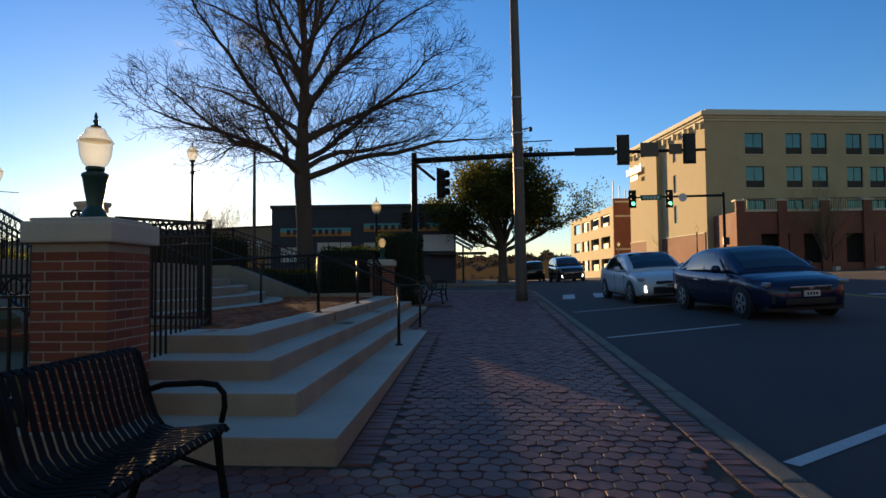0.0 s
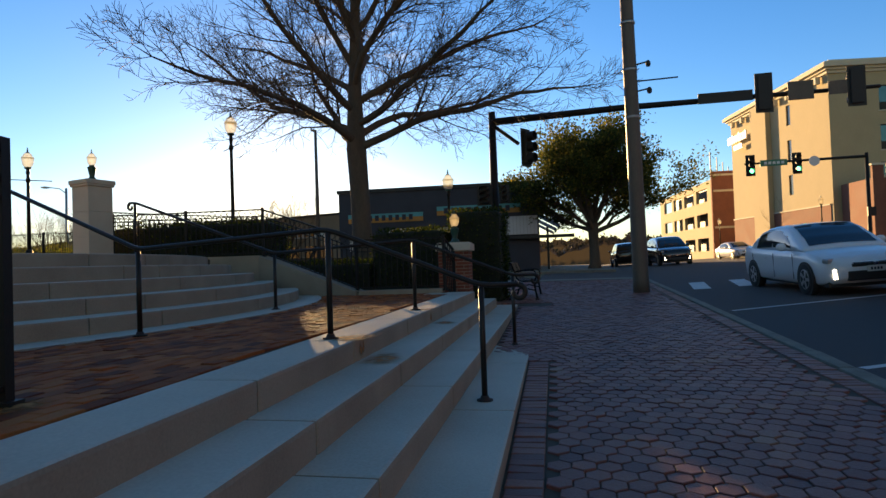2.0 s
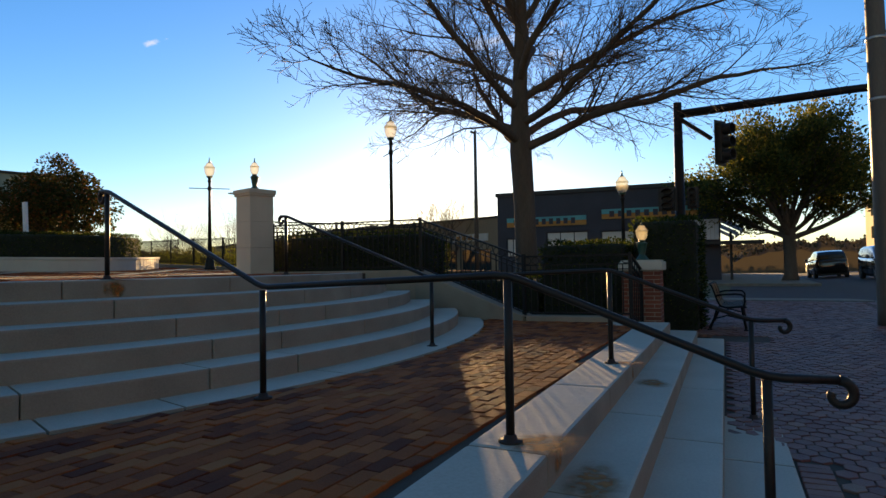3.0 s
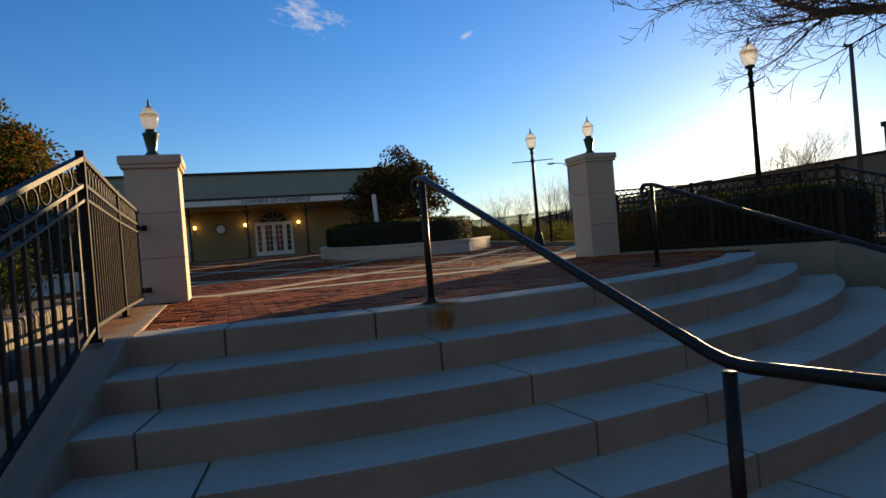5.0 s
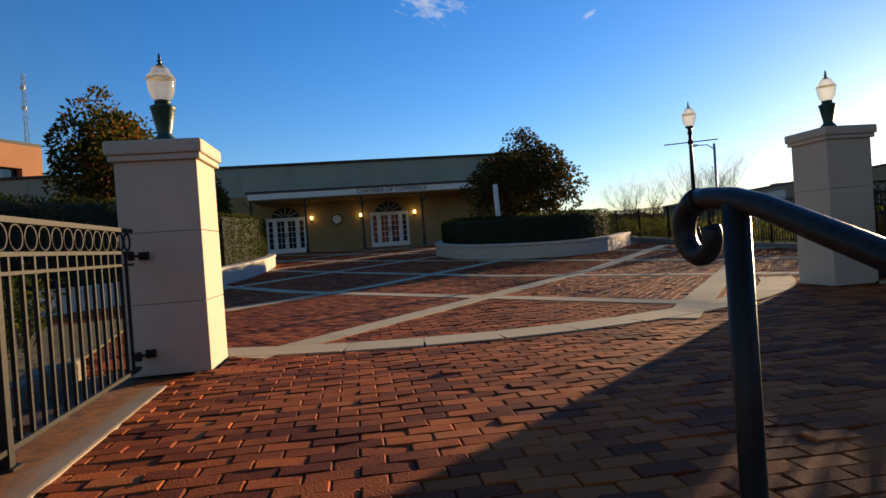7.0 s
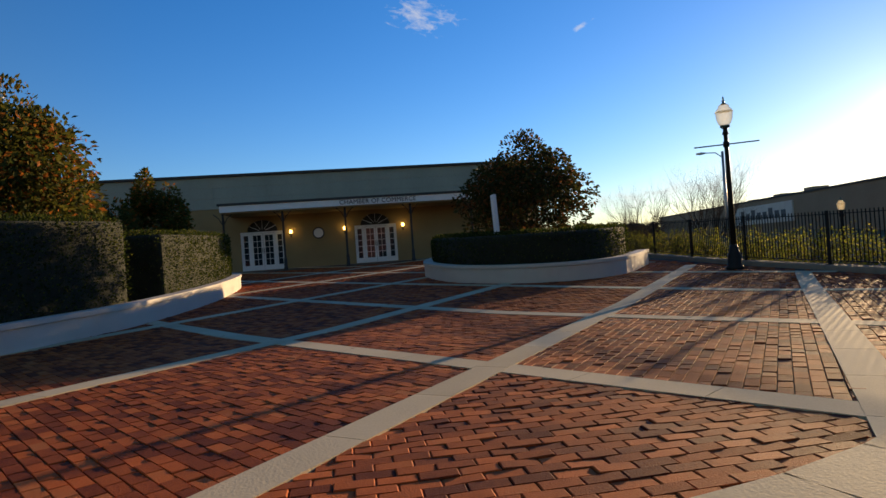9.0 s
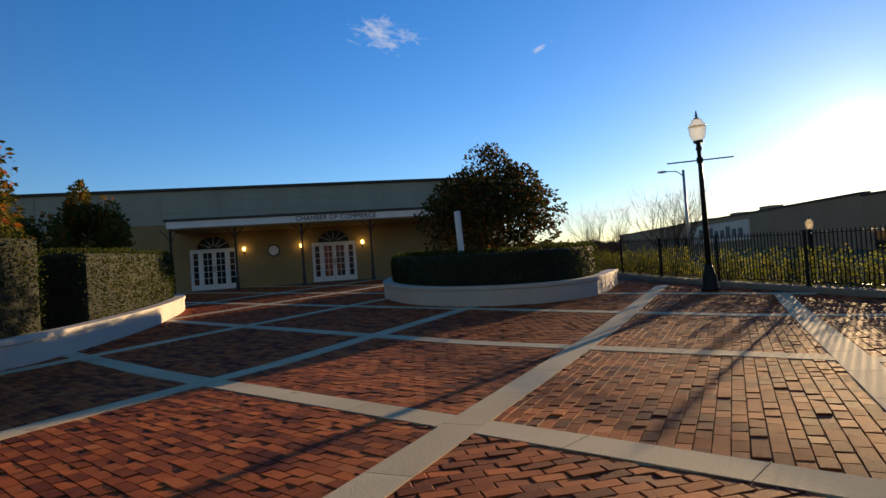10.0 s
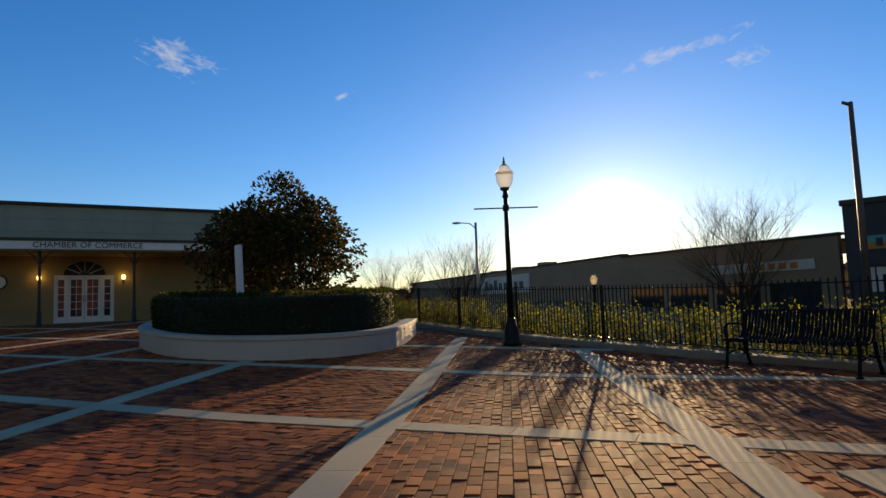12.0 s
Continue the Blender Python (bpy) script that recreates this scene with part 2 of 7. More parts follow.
RAIL = mat("dark_bronze_rail_paint", (0.012, 0.010, 0.009), (0.030, 0.024, 0.020), rough=0.4, scale=8, fine=70, bump=0.2, c3=(0.075, 0.04, 0.022), spec=0.28)
RUST = mat("rust_stain", (0.36, 0.11, 0.022), (0.54, 0.21, 0.05), rough=0.9, scale=9, fine=60, bump=0.2)
RUSTY_IRON = mat("rusting_black_iron", (0.018, 0.012, 0.010), (0.05, 0.024, 0.014), rough=0.75, scale=14, fine=90, bump=0.4, c3=(0.12, 0.045, 0.018))
GREEN_IRON = mat("dark_green_cast_iron", (0.008, 0.045, 0.03), (0.018, 0.075, 0.05), rough=0.4, scale=6, fine=50, bump=0.2)
BENCH = mat("gloss_black_bench_paint", (0.007, 0.006, 0.006), (0.014, 0.011, 0.011), rough=0.55, scale=6, fine=60, bump=0.1, spec=0.08)
STEEL = mat("weathered_steel_pole", (0.085, 0.066, 0.055), (0.16, 0.125, 0.10), rough=0.55, metal=0.3, scale=3, fine=40, bump=0.15, stretch=(1, 1, 0.25))
BARK = mat("grey_bark", (0.05, 0.036, 0.026), (0.13, 0.095, 0.068), rough=0.9, scale=3, fine=26, bump=0.8, dist=0.03, stretch=(1, 1, 0.3))
TWIG = mat("twig_bark", (0.05, 0.032, 0.022), (0.11, 0.07, 0.045), rough=0.85, scale=3, fine=30, bump=0.2)
PALE_TWIG = mat("pale_twig", (0.16, 0.11, 0.055), (0.30, 0.21, 0.10), rough=0.85, scale=3, fine=30, bump=0.2)
def torn(m, scale=14.0, low=0.42, high=0.62):
    """Let a stain break up into patches with what lies under it."""
    n, l = m.node_tree.nodes, m.node_tree.links
    t, r = n.new("ShaderNodeTexNoise"), n.new("ShaderNodeMapRange")
    geo = n.new("ShaderNodeNewGeometry")
    t.inputs["Scale"].default_value, t.inputs["Detail"].default_value = scale, 6.0
    l.new(geo.outputs["Position"], t.inputs["Vector"])
    l.new(t.outputs["Fac"], r.inputs["Value"])
    r.inputs["From Min"].default_value, r.inputs["From Max"].default_value, r.inputs["To Max"].default_value = low, high, 0.85
    uvn, far, fade, mul = n.new("ShaderNodeUVMap"), n.new("ShaderNodeVectorMath"), n.new("ShaderNodeMapRange"), n.new("ShaderNodeMath")
    far.operation, mul.operation, fade.interpolation_type = "LENGTH", "MULTIPLY", "SMOOTHSTEP"
    fade.inputs["From Min"].default_value, fade.inputs["From Max"].default_value = 1.0, 0.25
    l.new(uvn.outputs["UV"], far.inputs[0])
    l.new(far.outputs["Value"], fade.inputs["Value"])
    l.new(fade.outputs["Result"], mul.inputs[0])
    l.new(r.outputs["Result"], mul.inputs[1])
    l.new(mul.outputs[0], n["Principled BSDF"].inputs["Alpha"])


torn(RUST, 16.0, 0.20, 0.62)
LAMP_GLASS = glass_mat("ribbed_lamp_glass", (0.82, 0.79, 0.70), 0.14, 0.66)
WINDOW = mat("dark_window_glass", (0.012, 0.02, 0.026), (0.02, 0.035, 0.045), rough=0.06, scale=0.3, fine=2, bump=0.0, spec=0.8, rough_var=0.03)
TEAL_WINDOW = mat("teal_reflecting_glass", (0.03, 0.10, 0.12), (0.06, 0.17, 0.20), rough=0.05, metal=0.5, scale=0.2, fine=2, bump=0.0, rough_var=0.02)
WHITE_PAINT = mat("white_trim_paint", (0.70, 0.70, 0.70), (0.80, 0.80, 0.79), rough=0.5, scale=2, fine=50, bump=0.05)
HALL_WALL = mat("yellow_stucco", (0.24, 0.17, 0.075), (0.33, 0.24, 0.11), rough=0.85, scale=1.0, fine=50, bump=0.2)
HALL_TOP = mat("grey_green_metal_siding", (0.22, 0.25, 0.21), (0.32, 0.35, 0.29), rough=0.55, scale=0.7, fine=20, bump=0.1, stretch=(1, 1, 0.4))
ROOF_DARK = mat("dark_roofing", (0.022, 0.022, 0.024), (0.05, 0.048, 0.046), rough=0.7, scale=2, fine=30, bump=0.2)
HOTEL = mat("tan_render", (0.40, 0.325, 0.20), (0.50, 0.41, 0.26), rough=0.9, scale=0.4, fine=12, bump=0.12, c3=(0.33, 0.265, 0.16))
HOTEL_TRIM = mat("pale_cornice", (0.55, 0.49, 0.38), (0.64, 0.58, 0.46), rough=0.8, scale=1, fine=20, bump=0.1)
NAVY = mat("navy_painted_brick", (0.028, 0.030, 0.042), (0.05, 0.052, 0.07), rough=0.75, scale=0.8, fine=20, bump=0.25)
STRIP_WALL = mat("weathered_block_wall", (0.23, 0.17, 0.115), (0.33, 0.255, 0.18), rough=0.9, scale=0.4, fine=10, bump=0.2, c3=(0.14, 0.10, 0.08))
BLACK = mat("matt_black_plastic_and_shade", (0.012, 0.012, 0.012), (0.022, 0.022, 0.022), rough=0.6, scale=5, fine=50, bump=0.05)
GREY_METAL = mat("grey_aluminium", (0.30, 0.31, 0.32), (0.42, 0.43, 0.44), rough=0.4, metal=0.8, scale=5, fine=50, bump=0.05)
SIGN_GREEN = mat("green_sign_sheet", (0.01, 0.16, 0.09), (0.015, 0.20, 0.12), rough=0.45, scale=4, fine=50, bump=0.02)
SIGN_TEAL = mat("teal_sign_board", (0.05, 0.28, 0.30), (0.08, 0.36, 0.38), rough=0.6, scale=2, fine=30, bump=0.05)
SIGN_ORANGE = mat("orange_sign_board", (0.42, 0.17, 0.03), (0.55, 0.25, 0.06), rough=0.6, scale=2, fine=30, bump=0.05)
SIGN_NAVY = mat("navy_lettering", (0.012, 0.014, 0.03), (0.02, 0.022, 0.04), rough=0.5, scale=4, fine=40, bump=0.03)
SIGN_PALE = mat("faded_white_board", (0.52, 0.50, 0.46), (0.66, 0.64, 0.60), rough=0.7, scale=1.0, fine=20, bump=0.05)
AWNING_BLUE = mat("pale_canvas", (0.50, 0.54, 0.60), (0.60, 0.64, 0.68), rough=0.8, scale=2, fine=60, bump=0.1)
CAR_BLUE = mat("dark_blue_car_paint", (0.008, 0.016, 0.052), (0.012, 0.022, 0.066), rough=0.22, metal=0.3, scale=0.5, fine=300, bump=0.0, coat=0.4, rough_var=0.04)
CAR_WHITE = mat("white_car_paint", (0.66, 0.68, 0.70), (0.72, 0.74, 0.76), rough=0.25, scale=0.5, fine=200, bump=0.0, coat=0.4, rough_var=0.04)
CAR_BLACK = mat("black_car_paint", (0.012, 0.012, 0.014), (0.02, 0.02, 0.022), rough=0.2, metal=0.2, scale=0.5, fine=200, bump=0.0, coat=1.0, rough_var=0.04)
CAR_SILVER = mat("silver_car_paint", (0.30, 0.31, 0.33), (0.38, 0.39, 0.40), rough=0.28, metal=0.6, scale=0.5, fine=200, bump=0.0, coat=1.0, rough_var=0.04)
TYRE = mat("tyre_rubber", (0.014, 0.014, 0.014), (0.028, 0.027, 0.026), rough=0.85, scale=8, fine=80, bump=0.2)
CHROME = mat("bright_metal", (0.55, 0.56, 0.58), (0.68, 0.69, 0.70), rough=0.18, metal=1.0, scale=5, fine=60, bump=0.0, rough_var=0.05)
HEADLAMP = glow_mat("lit_headlamp", (1.0, 0.95, 0.85), 2.5)
GREEN_LIGHT = glow_mat("lit_green_signal", (0.05, 1.0, 0.45), 3.0, (0.02, 0.3, 0.15))
SCONCE_GLOW = glow_mat("lit_sconce_bulb", (1.0, 0.62, 0.16), 5.0, (0.9, 0.7, 0.3))
LEAF_HEDGE = leaf_mat("hedge_leaf", (0.014, 0.025, 0.005), (0.038, 0.054, 0.010), (0.10, 0.105, 0.018), 0.45)
LEAF_MAGNOLIA = leaf_mat("magnolia_leaf", (0.028, 0.040, 0.012), (0.075, 0.066, 0.02), (0.19, 0.075, 0.025), 0.3)
LEAF_OAK = leaf_mat("oak_leaf", (0.045, 0.060, 0.018), (0.12, 0.125, 0.03), (0.24, 0.19, 0.035), 0.55)
LEAF_RUST = leaf_mat("rusty_leaf", (0.035, 0.052, 0.012), (0.12, 0.105, 0.018), (0.30, 0.10, 0.018), 0.4)
LEAF_YELLOW = leaf_mat("yellow_green_leaf", (0.075, 0.10, 0.014), (0.19, 0.20, 0.028), (0.32, 0.28, 0.05), 0.6)
FAR_WOOD = leaf_mat("far_wood_leaf", (0.075, 0.058, 0.042), (0.10, 0.078, 0.052), (0.085, 0.075, 0.042), 0.2)


# ---- building helpers ----
def mesh_of(name, bm, material, smooth=False):
    me = bpy.data.meshes.new(name)
    bm.to_mesh(me)
    bm.free()
    me.materials.append(material)
    if smooth:
        me.polygons.foreach_set("use_smooth", [True] * len(me.polygons))
    return me


def part(name, bm, material, parent=None, label="", smooth=False, kind=""):
    """Links a bmesh (or a ready mesh) as one object under a thing or a part."""
    me = bm if isinstance(bm, bpy.types.Mesh) else mesh_of(name, bm, material, smooth)
    ob = new(name, me)
    ob.parent = parent
    return tagged(ob, label=label, kind=kind)


def thing(name, m=None, label="", category="", group="", kind=""):
    ob = new(name)
    ob.empty_display_size = 0.2
    ob.matrix_basis = m if m is not None else Matrix()
    return tagged(ob, label, category, group, kind)


def box(bm, x0, x1, y0, y1, z0, z1, m=None, bevel=0.0):
    v = bmesh.ops.create_cube(bm, size=1.0)["verts"]
    bmesh.ops.transform(bm, matrix=Matrix.Translation(((x0 + x1) / 2, (y0 + y1) / 2, (z0 + z1) / 2)) @ Matrix.Diagonal((x1 - x0, y1 - y0, z1 - z0, 1)), verts=v)
    if bevel:
        e = {e for w in v for e in w.link_edges}
        v = list({w for f in bmesh.ops.bevel(bm, geom=list(e), offset=bevel, segments=2, affect="EDGES", profile=0.6)["faces"] for w in f.verts} | {w for w in v if w.is_valid})
    if m is not None:
        bmesh.ops.transform(bm, matrix=m, verts=v)
    return v


def boxed(x0, x1, y0, y1, z0, z1, m=None, bevel=0.0):
    bm = bmesh.new()
    box(bm, x0, x1, y0, y1, z0, z1, m, bevel)
    return bm


def lathe(bm, profile, seg=16, m=None):
    """Turns (radius, height) pairs about z."""
    rings = []
    for r, z in profile:
        rings.append([bm.verts.new((r * math.cos(2 * math.pi * i / seg), r * math.sin(2 * math.pi * i / seg), z)) for i in range(seg)])
    for a, b in zip(rings, rings[1:]):
        for i in range(seg):
            bm.faces.new((a[i], a[(i + 1) % seg], b[(i + 1) % seg], b[i]))
    bm.faces.new(rings[0][::-1])
    bm.faces.new(rings[-1])
    if m is not None:
        bmesh.ops.transform(bm, matrix=m, verts=[v for r in rings for v in r])


def tube(bm, pts, radii, seg=8, caps=True):
    """A round bar along points."""
    pts = [Vector(p) for p in pts]
    if not hasattr(radii, "__len__"):
        radii = [radii] * len(pts)
    rings, side = [], None
    for i, p in enumerate(pts):
        d = (pts[min(i + 1, len(pts) - 1)] - pts[max(i - 1, 0)]).normalized()
        side = d.orthogonal().normalized() if side is None else (side - d * side.dot(d)).normalized()
        up = d.cross(side)
        rings.append([bm.verts.new(p + (side * math.cos(2 * math.pi * k / seg) + up * math.sin(2 * math.pi * k / seg)) * radii[i]) for k in range(seg)])
    for a, b in zip(rings, rings[1:]):
        for k in range(seg):
            bm.faces.new((a[k], a[(k + 1) % seg], b[(k + 1) % seg], b[k]))
    if caps:
        bm.faces.new(rings[0][::-1])
        bm.faces.new(rings[-1])


def prism(bm, outline, z0, z1):
    """An upright block over a plan outline; z0 and z1 are numbers or functions of x, y."""
    f0, f1 = (z0 if callable(z0) else lambda x, y: z0), (z1 if callable(z1) else lambda x, y: z1)
    lo = [bm.verts.new((x, y, f0(x, y))) for x, y in outline]
    hi = [bm.verts.new((x, y, f1(x, y))) for x, y in outline]
    n = len(outline)
    for i in range(n):
        bm.faces.new((lo[i], lo[(i + 1) % n], hi[(i + 1) % n], hi[i]))
    bm.faces.new(hi)
    bm.faces.new(lo[::-1])
    bmesh.ops.recalc_face_normals(bm, faces=bm.faces)


def bevelled(bm, width=0.02, segments=2, angle=0.6):
    e = [e for e in bm.edges if len(e.link_faces) == 2 and e.calc_face_angle(0) > angle]
    bmesh.ops.bevel(bm, geom=e, offset=width, segments=segments, affect="EDGES", profile=0.6)
    return bm


def spline(points, n=8):
    """A smooth open curve through plan points."""
    p = [Vector(q) for q in points]
    p = [p[0] * 2 - p[1]] + p + [p[-1] * 2 - p[-2]]
    out = []
    for i in range(1, len(p) - 2):
        for k in range(n):
            t = k / n
            out.append(0.5 * (2 * p[i] + (p[i + 1] - p[i - 1]) * t + (2 * p[i - 1] - 5 * p[i] + 4 * p[i + 1] - p[i + 2]) * t * t + (3 * p[i] - 3 * p[i + 1] + p[i + 2] - p[i - 1]) * t ** 3))
    return out + [p[-2]]

# ---- plan of the place ----
PLAZA_Z, LAND_Z, RISE = 1.485, 0.66, 0.165
ORIGIN, U, V = Vector((-9.4, 13.3)), Vector((-0.965, 0.262)), Vector((0.262, 0.965))
HALL = Matrix(((U.x, V.x, 0, ORIGIN.x), (U.y, V.y, 0, ORIGIN.y), (0, 0, 1, 0), (0, 0, 0, 1)))  # x: towards the hall, y: along its front


def uv(u, v):
    return ORIGIN + U * u + V * v


def to_uv(x, y):
    d = Vector((x, y)) - ORIGIN
    return d.dot(U), d.dot(V)


def plaza_z(x, y):
    return PLAZA_Z + max(0.0, to_uv(x, y)[0] - 7.0) * 0.0295


def walk_z(y):
    """The pavement climbs gently to the crossing."""
    z = 0.0223 * (min(y, 29) - 5)
    return max(z, -0.6) if y < 75 else max(0.535 - 0.03 * (y - 75), -6)


def street_z(x, y):
    z = walk_z(y) - 0.11 + 0.05 * min(max(x - 3.2, 0), 4.5)
    if y > 18:
        z += min(1.0, (y - 18) / 20) * 0.034 * min(max(x - 12, 0), 60)
    return z


def ground_z(x, y):
    z = street_z(x, y) - 0.04
    if x < -1.5:
        z = walk_z(y) - 0.05 + min(1.05, 0.05 * (-1.5 - x)) * min(1, max(0, (y - 17) / 8)) + min(1.0, max(0, (-26 - x) / 12)) * 0.7
        if y < 19 and x < -1.5:
            z -= 0.15
    far = math.hypot(x, y)
    return z - max(0, far - 160) * 0.012


def stops(*spans):
    """Even steps over spans (start, end, count)."""
    out = []
    for a, b, n in spans:
        out += [a + (b - a) * i / n for i in range(n)]
    return out + [spans[-1][1]]


def sheet(name, xs, ys, zf, material, label, keep=None):
    bm = bmesh.new()
    g = [[bm.verts.new((x, y, zf(x, y))) for y in ys] for x in xs]
    for i in range(len(xs) - 1):
        for j in range(len(ys) - 1):
            if keep is None or keep((xs[i] + xs[i + 1]) / 2, (ys[j] + ys[j + 1]) / 2):
                bm.faces.new((g[i][j], g[i + 1][j], g[i + 1][j + 1], g[i][j + 1]))
    bmesh.ops.delete(bm, geom=[v for v in bm.verts if not v.link_faces], context="VERTS")
    return tagged(part(name, bm, material, None, smooth=True), label, name.split("_")[0], kind="structure")


sheet("ground", stops((-2000, -200, 6), (-200, -60, 7), (-60, 90, 60), (90, 300, 7), (300, 2000, 6)),
      stops((-2000, -200, 5), (-200, -20, 6), (-20, 120, 56), (120, 300, 7), (300, 2000, 6)), ground_z, EARTH, "dry winter ground of earth and short grass")
sheet("road", stops((3.16, 12, 12), (12, 80, 20)), stops((-40, 20, 24), (20, 60, 20), (60, 170, 24)), street_z, ASPHALT,
      "worn dark asphalt street climbing to a crossing", keep=lambda x, y: (y < 50 and x < 80) or x < 17)
sheet("side_street", stops((-40, 3.16, 20)), stops((27, 40, 8)), lambda x, y: max(street_z(3.2, y), ground_z(x, y) + 0.03), ASPHALT, "side street of worn asphalt at the crossing")


# road paint
def stripe(name, a, b, width, material, label):
    a, b = Vector(a), Vector(b)
    n = (b - a).normalized()
    s = Vector((-n.y, n.x)) * width / 2
    bm = bmesh.new()
    cnt = max(2, int((b - a).length / 0.6))
    rows = []
    for i in range(cnt + 1):
        c = a.lerp(b, i / cnt)
        rows.append([bm.verts.new((p.x, p.y, street_z(p.x, p.y) + 0.006)) for p in (c - s, c + s)])
    for p, q in zip(rows, rows[1:]):
        bm.faces.new((p[0], p[1], q[1], q[0]))
    return tagged(part(name, bm, material), label, "road marking", kind="structure")


for a, b, w in (((3.35, 5.35), (5.9, 7.1), 0.12), ((3.4, 12.0), (6.0, 12.9), 0.11), ((3.5, 17.2), (7.2, 18.4), 0.1)):
    stripe("parking_line", a, b, w, PAINT_WHITE, "worn white parking bay line on the asphalt")
for i in range(7):
    stripe("crosswalk_bar", (4.0 + i * 1.1, 22.2), (4.3 + i * 1.1, 24.6), 0.42, PAINT_WHITE, "worn white crossing bar on the asphalt")
for k in (0, 0.28):
    stripe("centre_line", (13.0 + k, 4), (12.0 + k, 21), 0.11, PAINT_YELLOW, "worn yellow centre line on the asphalt")
stripe("stop_line", (12.8, 20.6), (20, 21.4), 0.4, PAINT_WHITE, "worn white stop line on the asphalt")

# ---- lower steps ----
def lit_top_slab(bm, owner):
    """A cast step: plain concrete faces, paler top with skylight put in its colour."""
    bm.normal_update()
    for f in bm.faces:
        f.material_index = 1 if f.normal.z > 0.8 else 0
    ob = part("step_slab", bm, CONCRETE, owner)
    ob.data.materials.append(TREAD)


def front(i, y):
    """The front edge of step i at y."""
    return (0.40, -0.04, -0.42, -0.78)[i] - 0.027 * (y - 5)


SOUTH, NORTH = (4.92, 5.50, 6.05, 6.52), (18.4, 17.8, 17.3, 16.8)
lower = thing("lower_steps", label="four broad cast concrete steps with rounded edges, cracked at the joints", category="steps", kind="structure")
for i in range(4):
    ys = [SOUTH[i]] + [SOUTH[i] + (NORTH[i] - SOUTH[i]) * (k + 0.15 * math.sin(7 * i + k)) / 6 for k in range(1, 6)] + [NORTH[i]]
    for k in range(6):
        y0, y1 = ys[k] + (0.002 if k else 0), ys[k + 1] - (0.002 if k < 5 else 0)
        depth = 0.52 if i < 3 else 0.42
        if k in (0, 5):
            back0 = back1 = -1.95
        else:
            back0, back1 = front(i, y0) - depth, front(i, y1) - depth
        bm = bmesh.new()
        zb = (lambda x, y: walk_z(y) - 0.12) if i == 0 else (i * RISE - 0.02)
        if k in (0, 5):
            ye = y0 + 0.62 if k == 0 else y1 - 0.62
            far = y1 if k == 0 else y0
            near = y0 if k == 0 else y1
            out = [(front(i, near), near), (front(i, far), far), (front(i, far) - depth, far), (front(i, ye) - depth, ye), (-1.95, ye), (-1.95, near)]
        else:
            out = [(front(i, y0), y0), (front(i, y1), y1), (back1, y1), (back0, y0)]
        prism(bm, out, zb, (i + 1) * RISE)
        bevelled(bm, 0.022, 2, 1.2)
        lit_top_slab(bm, lower)

landing_bed = bmesh.new()
prism(landing_bed, [(front(3, 6.6) - 0.36, 6.6), (front(3, 16.7) - 0.36, 16.7), (-9.0, 16.7), (-9.0, 6.6)], -0.4, LAND_Z - 0.022)
landing = tagged(part("landing", landing_bed, JOINT), "brick paved landing between two flights of steps", "landing", kind="structure")

# ---- upper curved steps ----
CX, CY = -12.5, 12.2
RADII = (9.46, 9.05, 8.65, 8.24, 7.82, 7.40)
A0, A1 = radians(-31), radians(31)


def ring_block(bm, r0, r1, a0, a1, z0, z1, n):
    pts = [(CX + r1 * math.cos(a0 + (a1 - a0) * k / n), CY + r1 * math.sin(a0 + (a1 - a0) * k / n)) for k in range(n + 1)]
    pts += [(CX + r0 * math.cos(a1 + (a0 - a1) * k / n), CY + r0 * math.sin(a1 + (a0 - a1) * k / n)) for k in range(n + 1)]
    prism(bm, pts, z0, z1)


upper = thing("upper_steps", label="flight of curved cast concrete steps, pale and stained by rust", category="steps", kind="structure")
for i, r in enumerate(RADII):
    pieces = 7
    for k in range(pieces):
        off = 0.3 * math.sin(5.3 * i + 1.9 * k)
        a0 = A0 + (A1 - A0) * (k + (off if k else 0)) / pieces
        a1 = A0 + (A1 - A0) * (k + 1 + (0.3 * math.sin(5.3 * i + 1.9 * (k + 1)) if k < pieces - 1 else 0)) / pieces
        bm = bmesh.new()
        ring_block(bm, r - (0.5 if i < 5 else 0.35), r, a0 + 0.0003, a1 - 0.0003, LAND_Z + (i - 1) * RISE - 0.02 if i else LAND_Z - 0.1, LAND_Z + i * RISE + (0.004 if i == 0 else 0), 8)
        bevelled(bm, 0.02, 2, 1.2)
        lit_top_slab(bm, upper)

# ---- plaza ----
plaza_bm = bmesh.new()
us, vs = stops((-5, 7, 12), (7, 36, 29)), stops((-26, 9.1, 30))
grid = {}
for u in us:
    for v in vs:
        p = uv(u, v)
        grid[u, v] = plaza_bm.verts.new((p.x, p.y, plaza_z(p.x, p.y) - 0.02))
for a, b in zip(us, us[1:]):
    for c, d in zip(vs, vs[1:]):
        m = uv((a + b) / 2, (c + d) / 2)
        q = [uv(a, c), uv(b, c), uv(b, d), uv(a, d)]
        if all(math.hypot(w.x - CX, w.y - CY) < 7.42 or w.x < -8.8 for w in q) and m.y > 8.6:
            plaza_bm.faces.new((grid[a, c], grid[b, c], grid[b, d], grid[a, d]))
bmesh.ops.delete(plaza_bm, geom=[v for v in plaza_bm.verts if not v.link_faces], context="VERTS")
bmesh.ops.recalc_face_normals(plaza_bm, faces=plaza_bm.faces)
plaza_edge = bmesh.ops.extrude_face_region(plaza_bm, geom=plaza_bm.faces[:])
bmesh.ops.translate(plaza_bm, vec=(0, 0, -1.9), verts=[g for g in plaza_edge["geom"] if isinstance(g, bmesh.types.BMVert)])
bmesh.ops.recalc_face_normals(plaza_bm, faces=plaza_bm.faces)
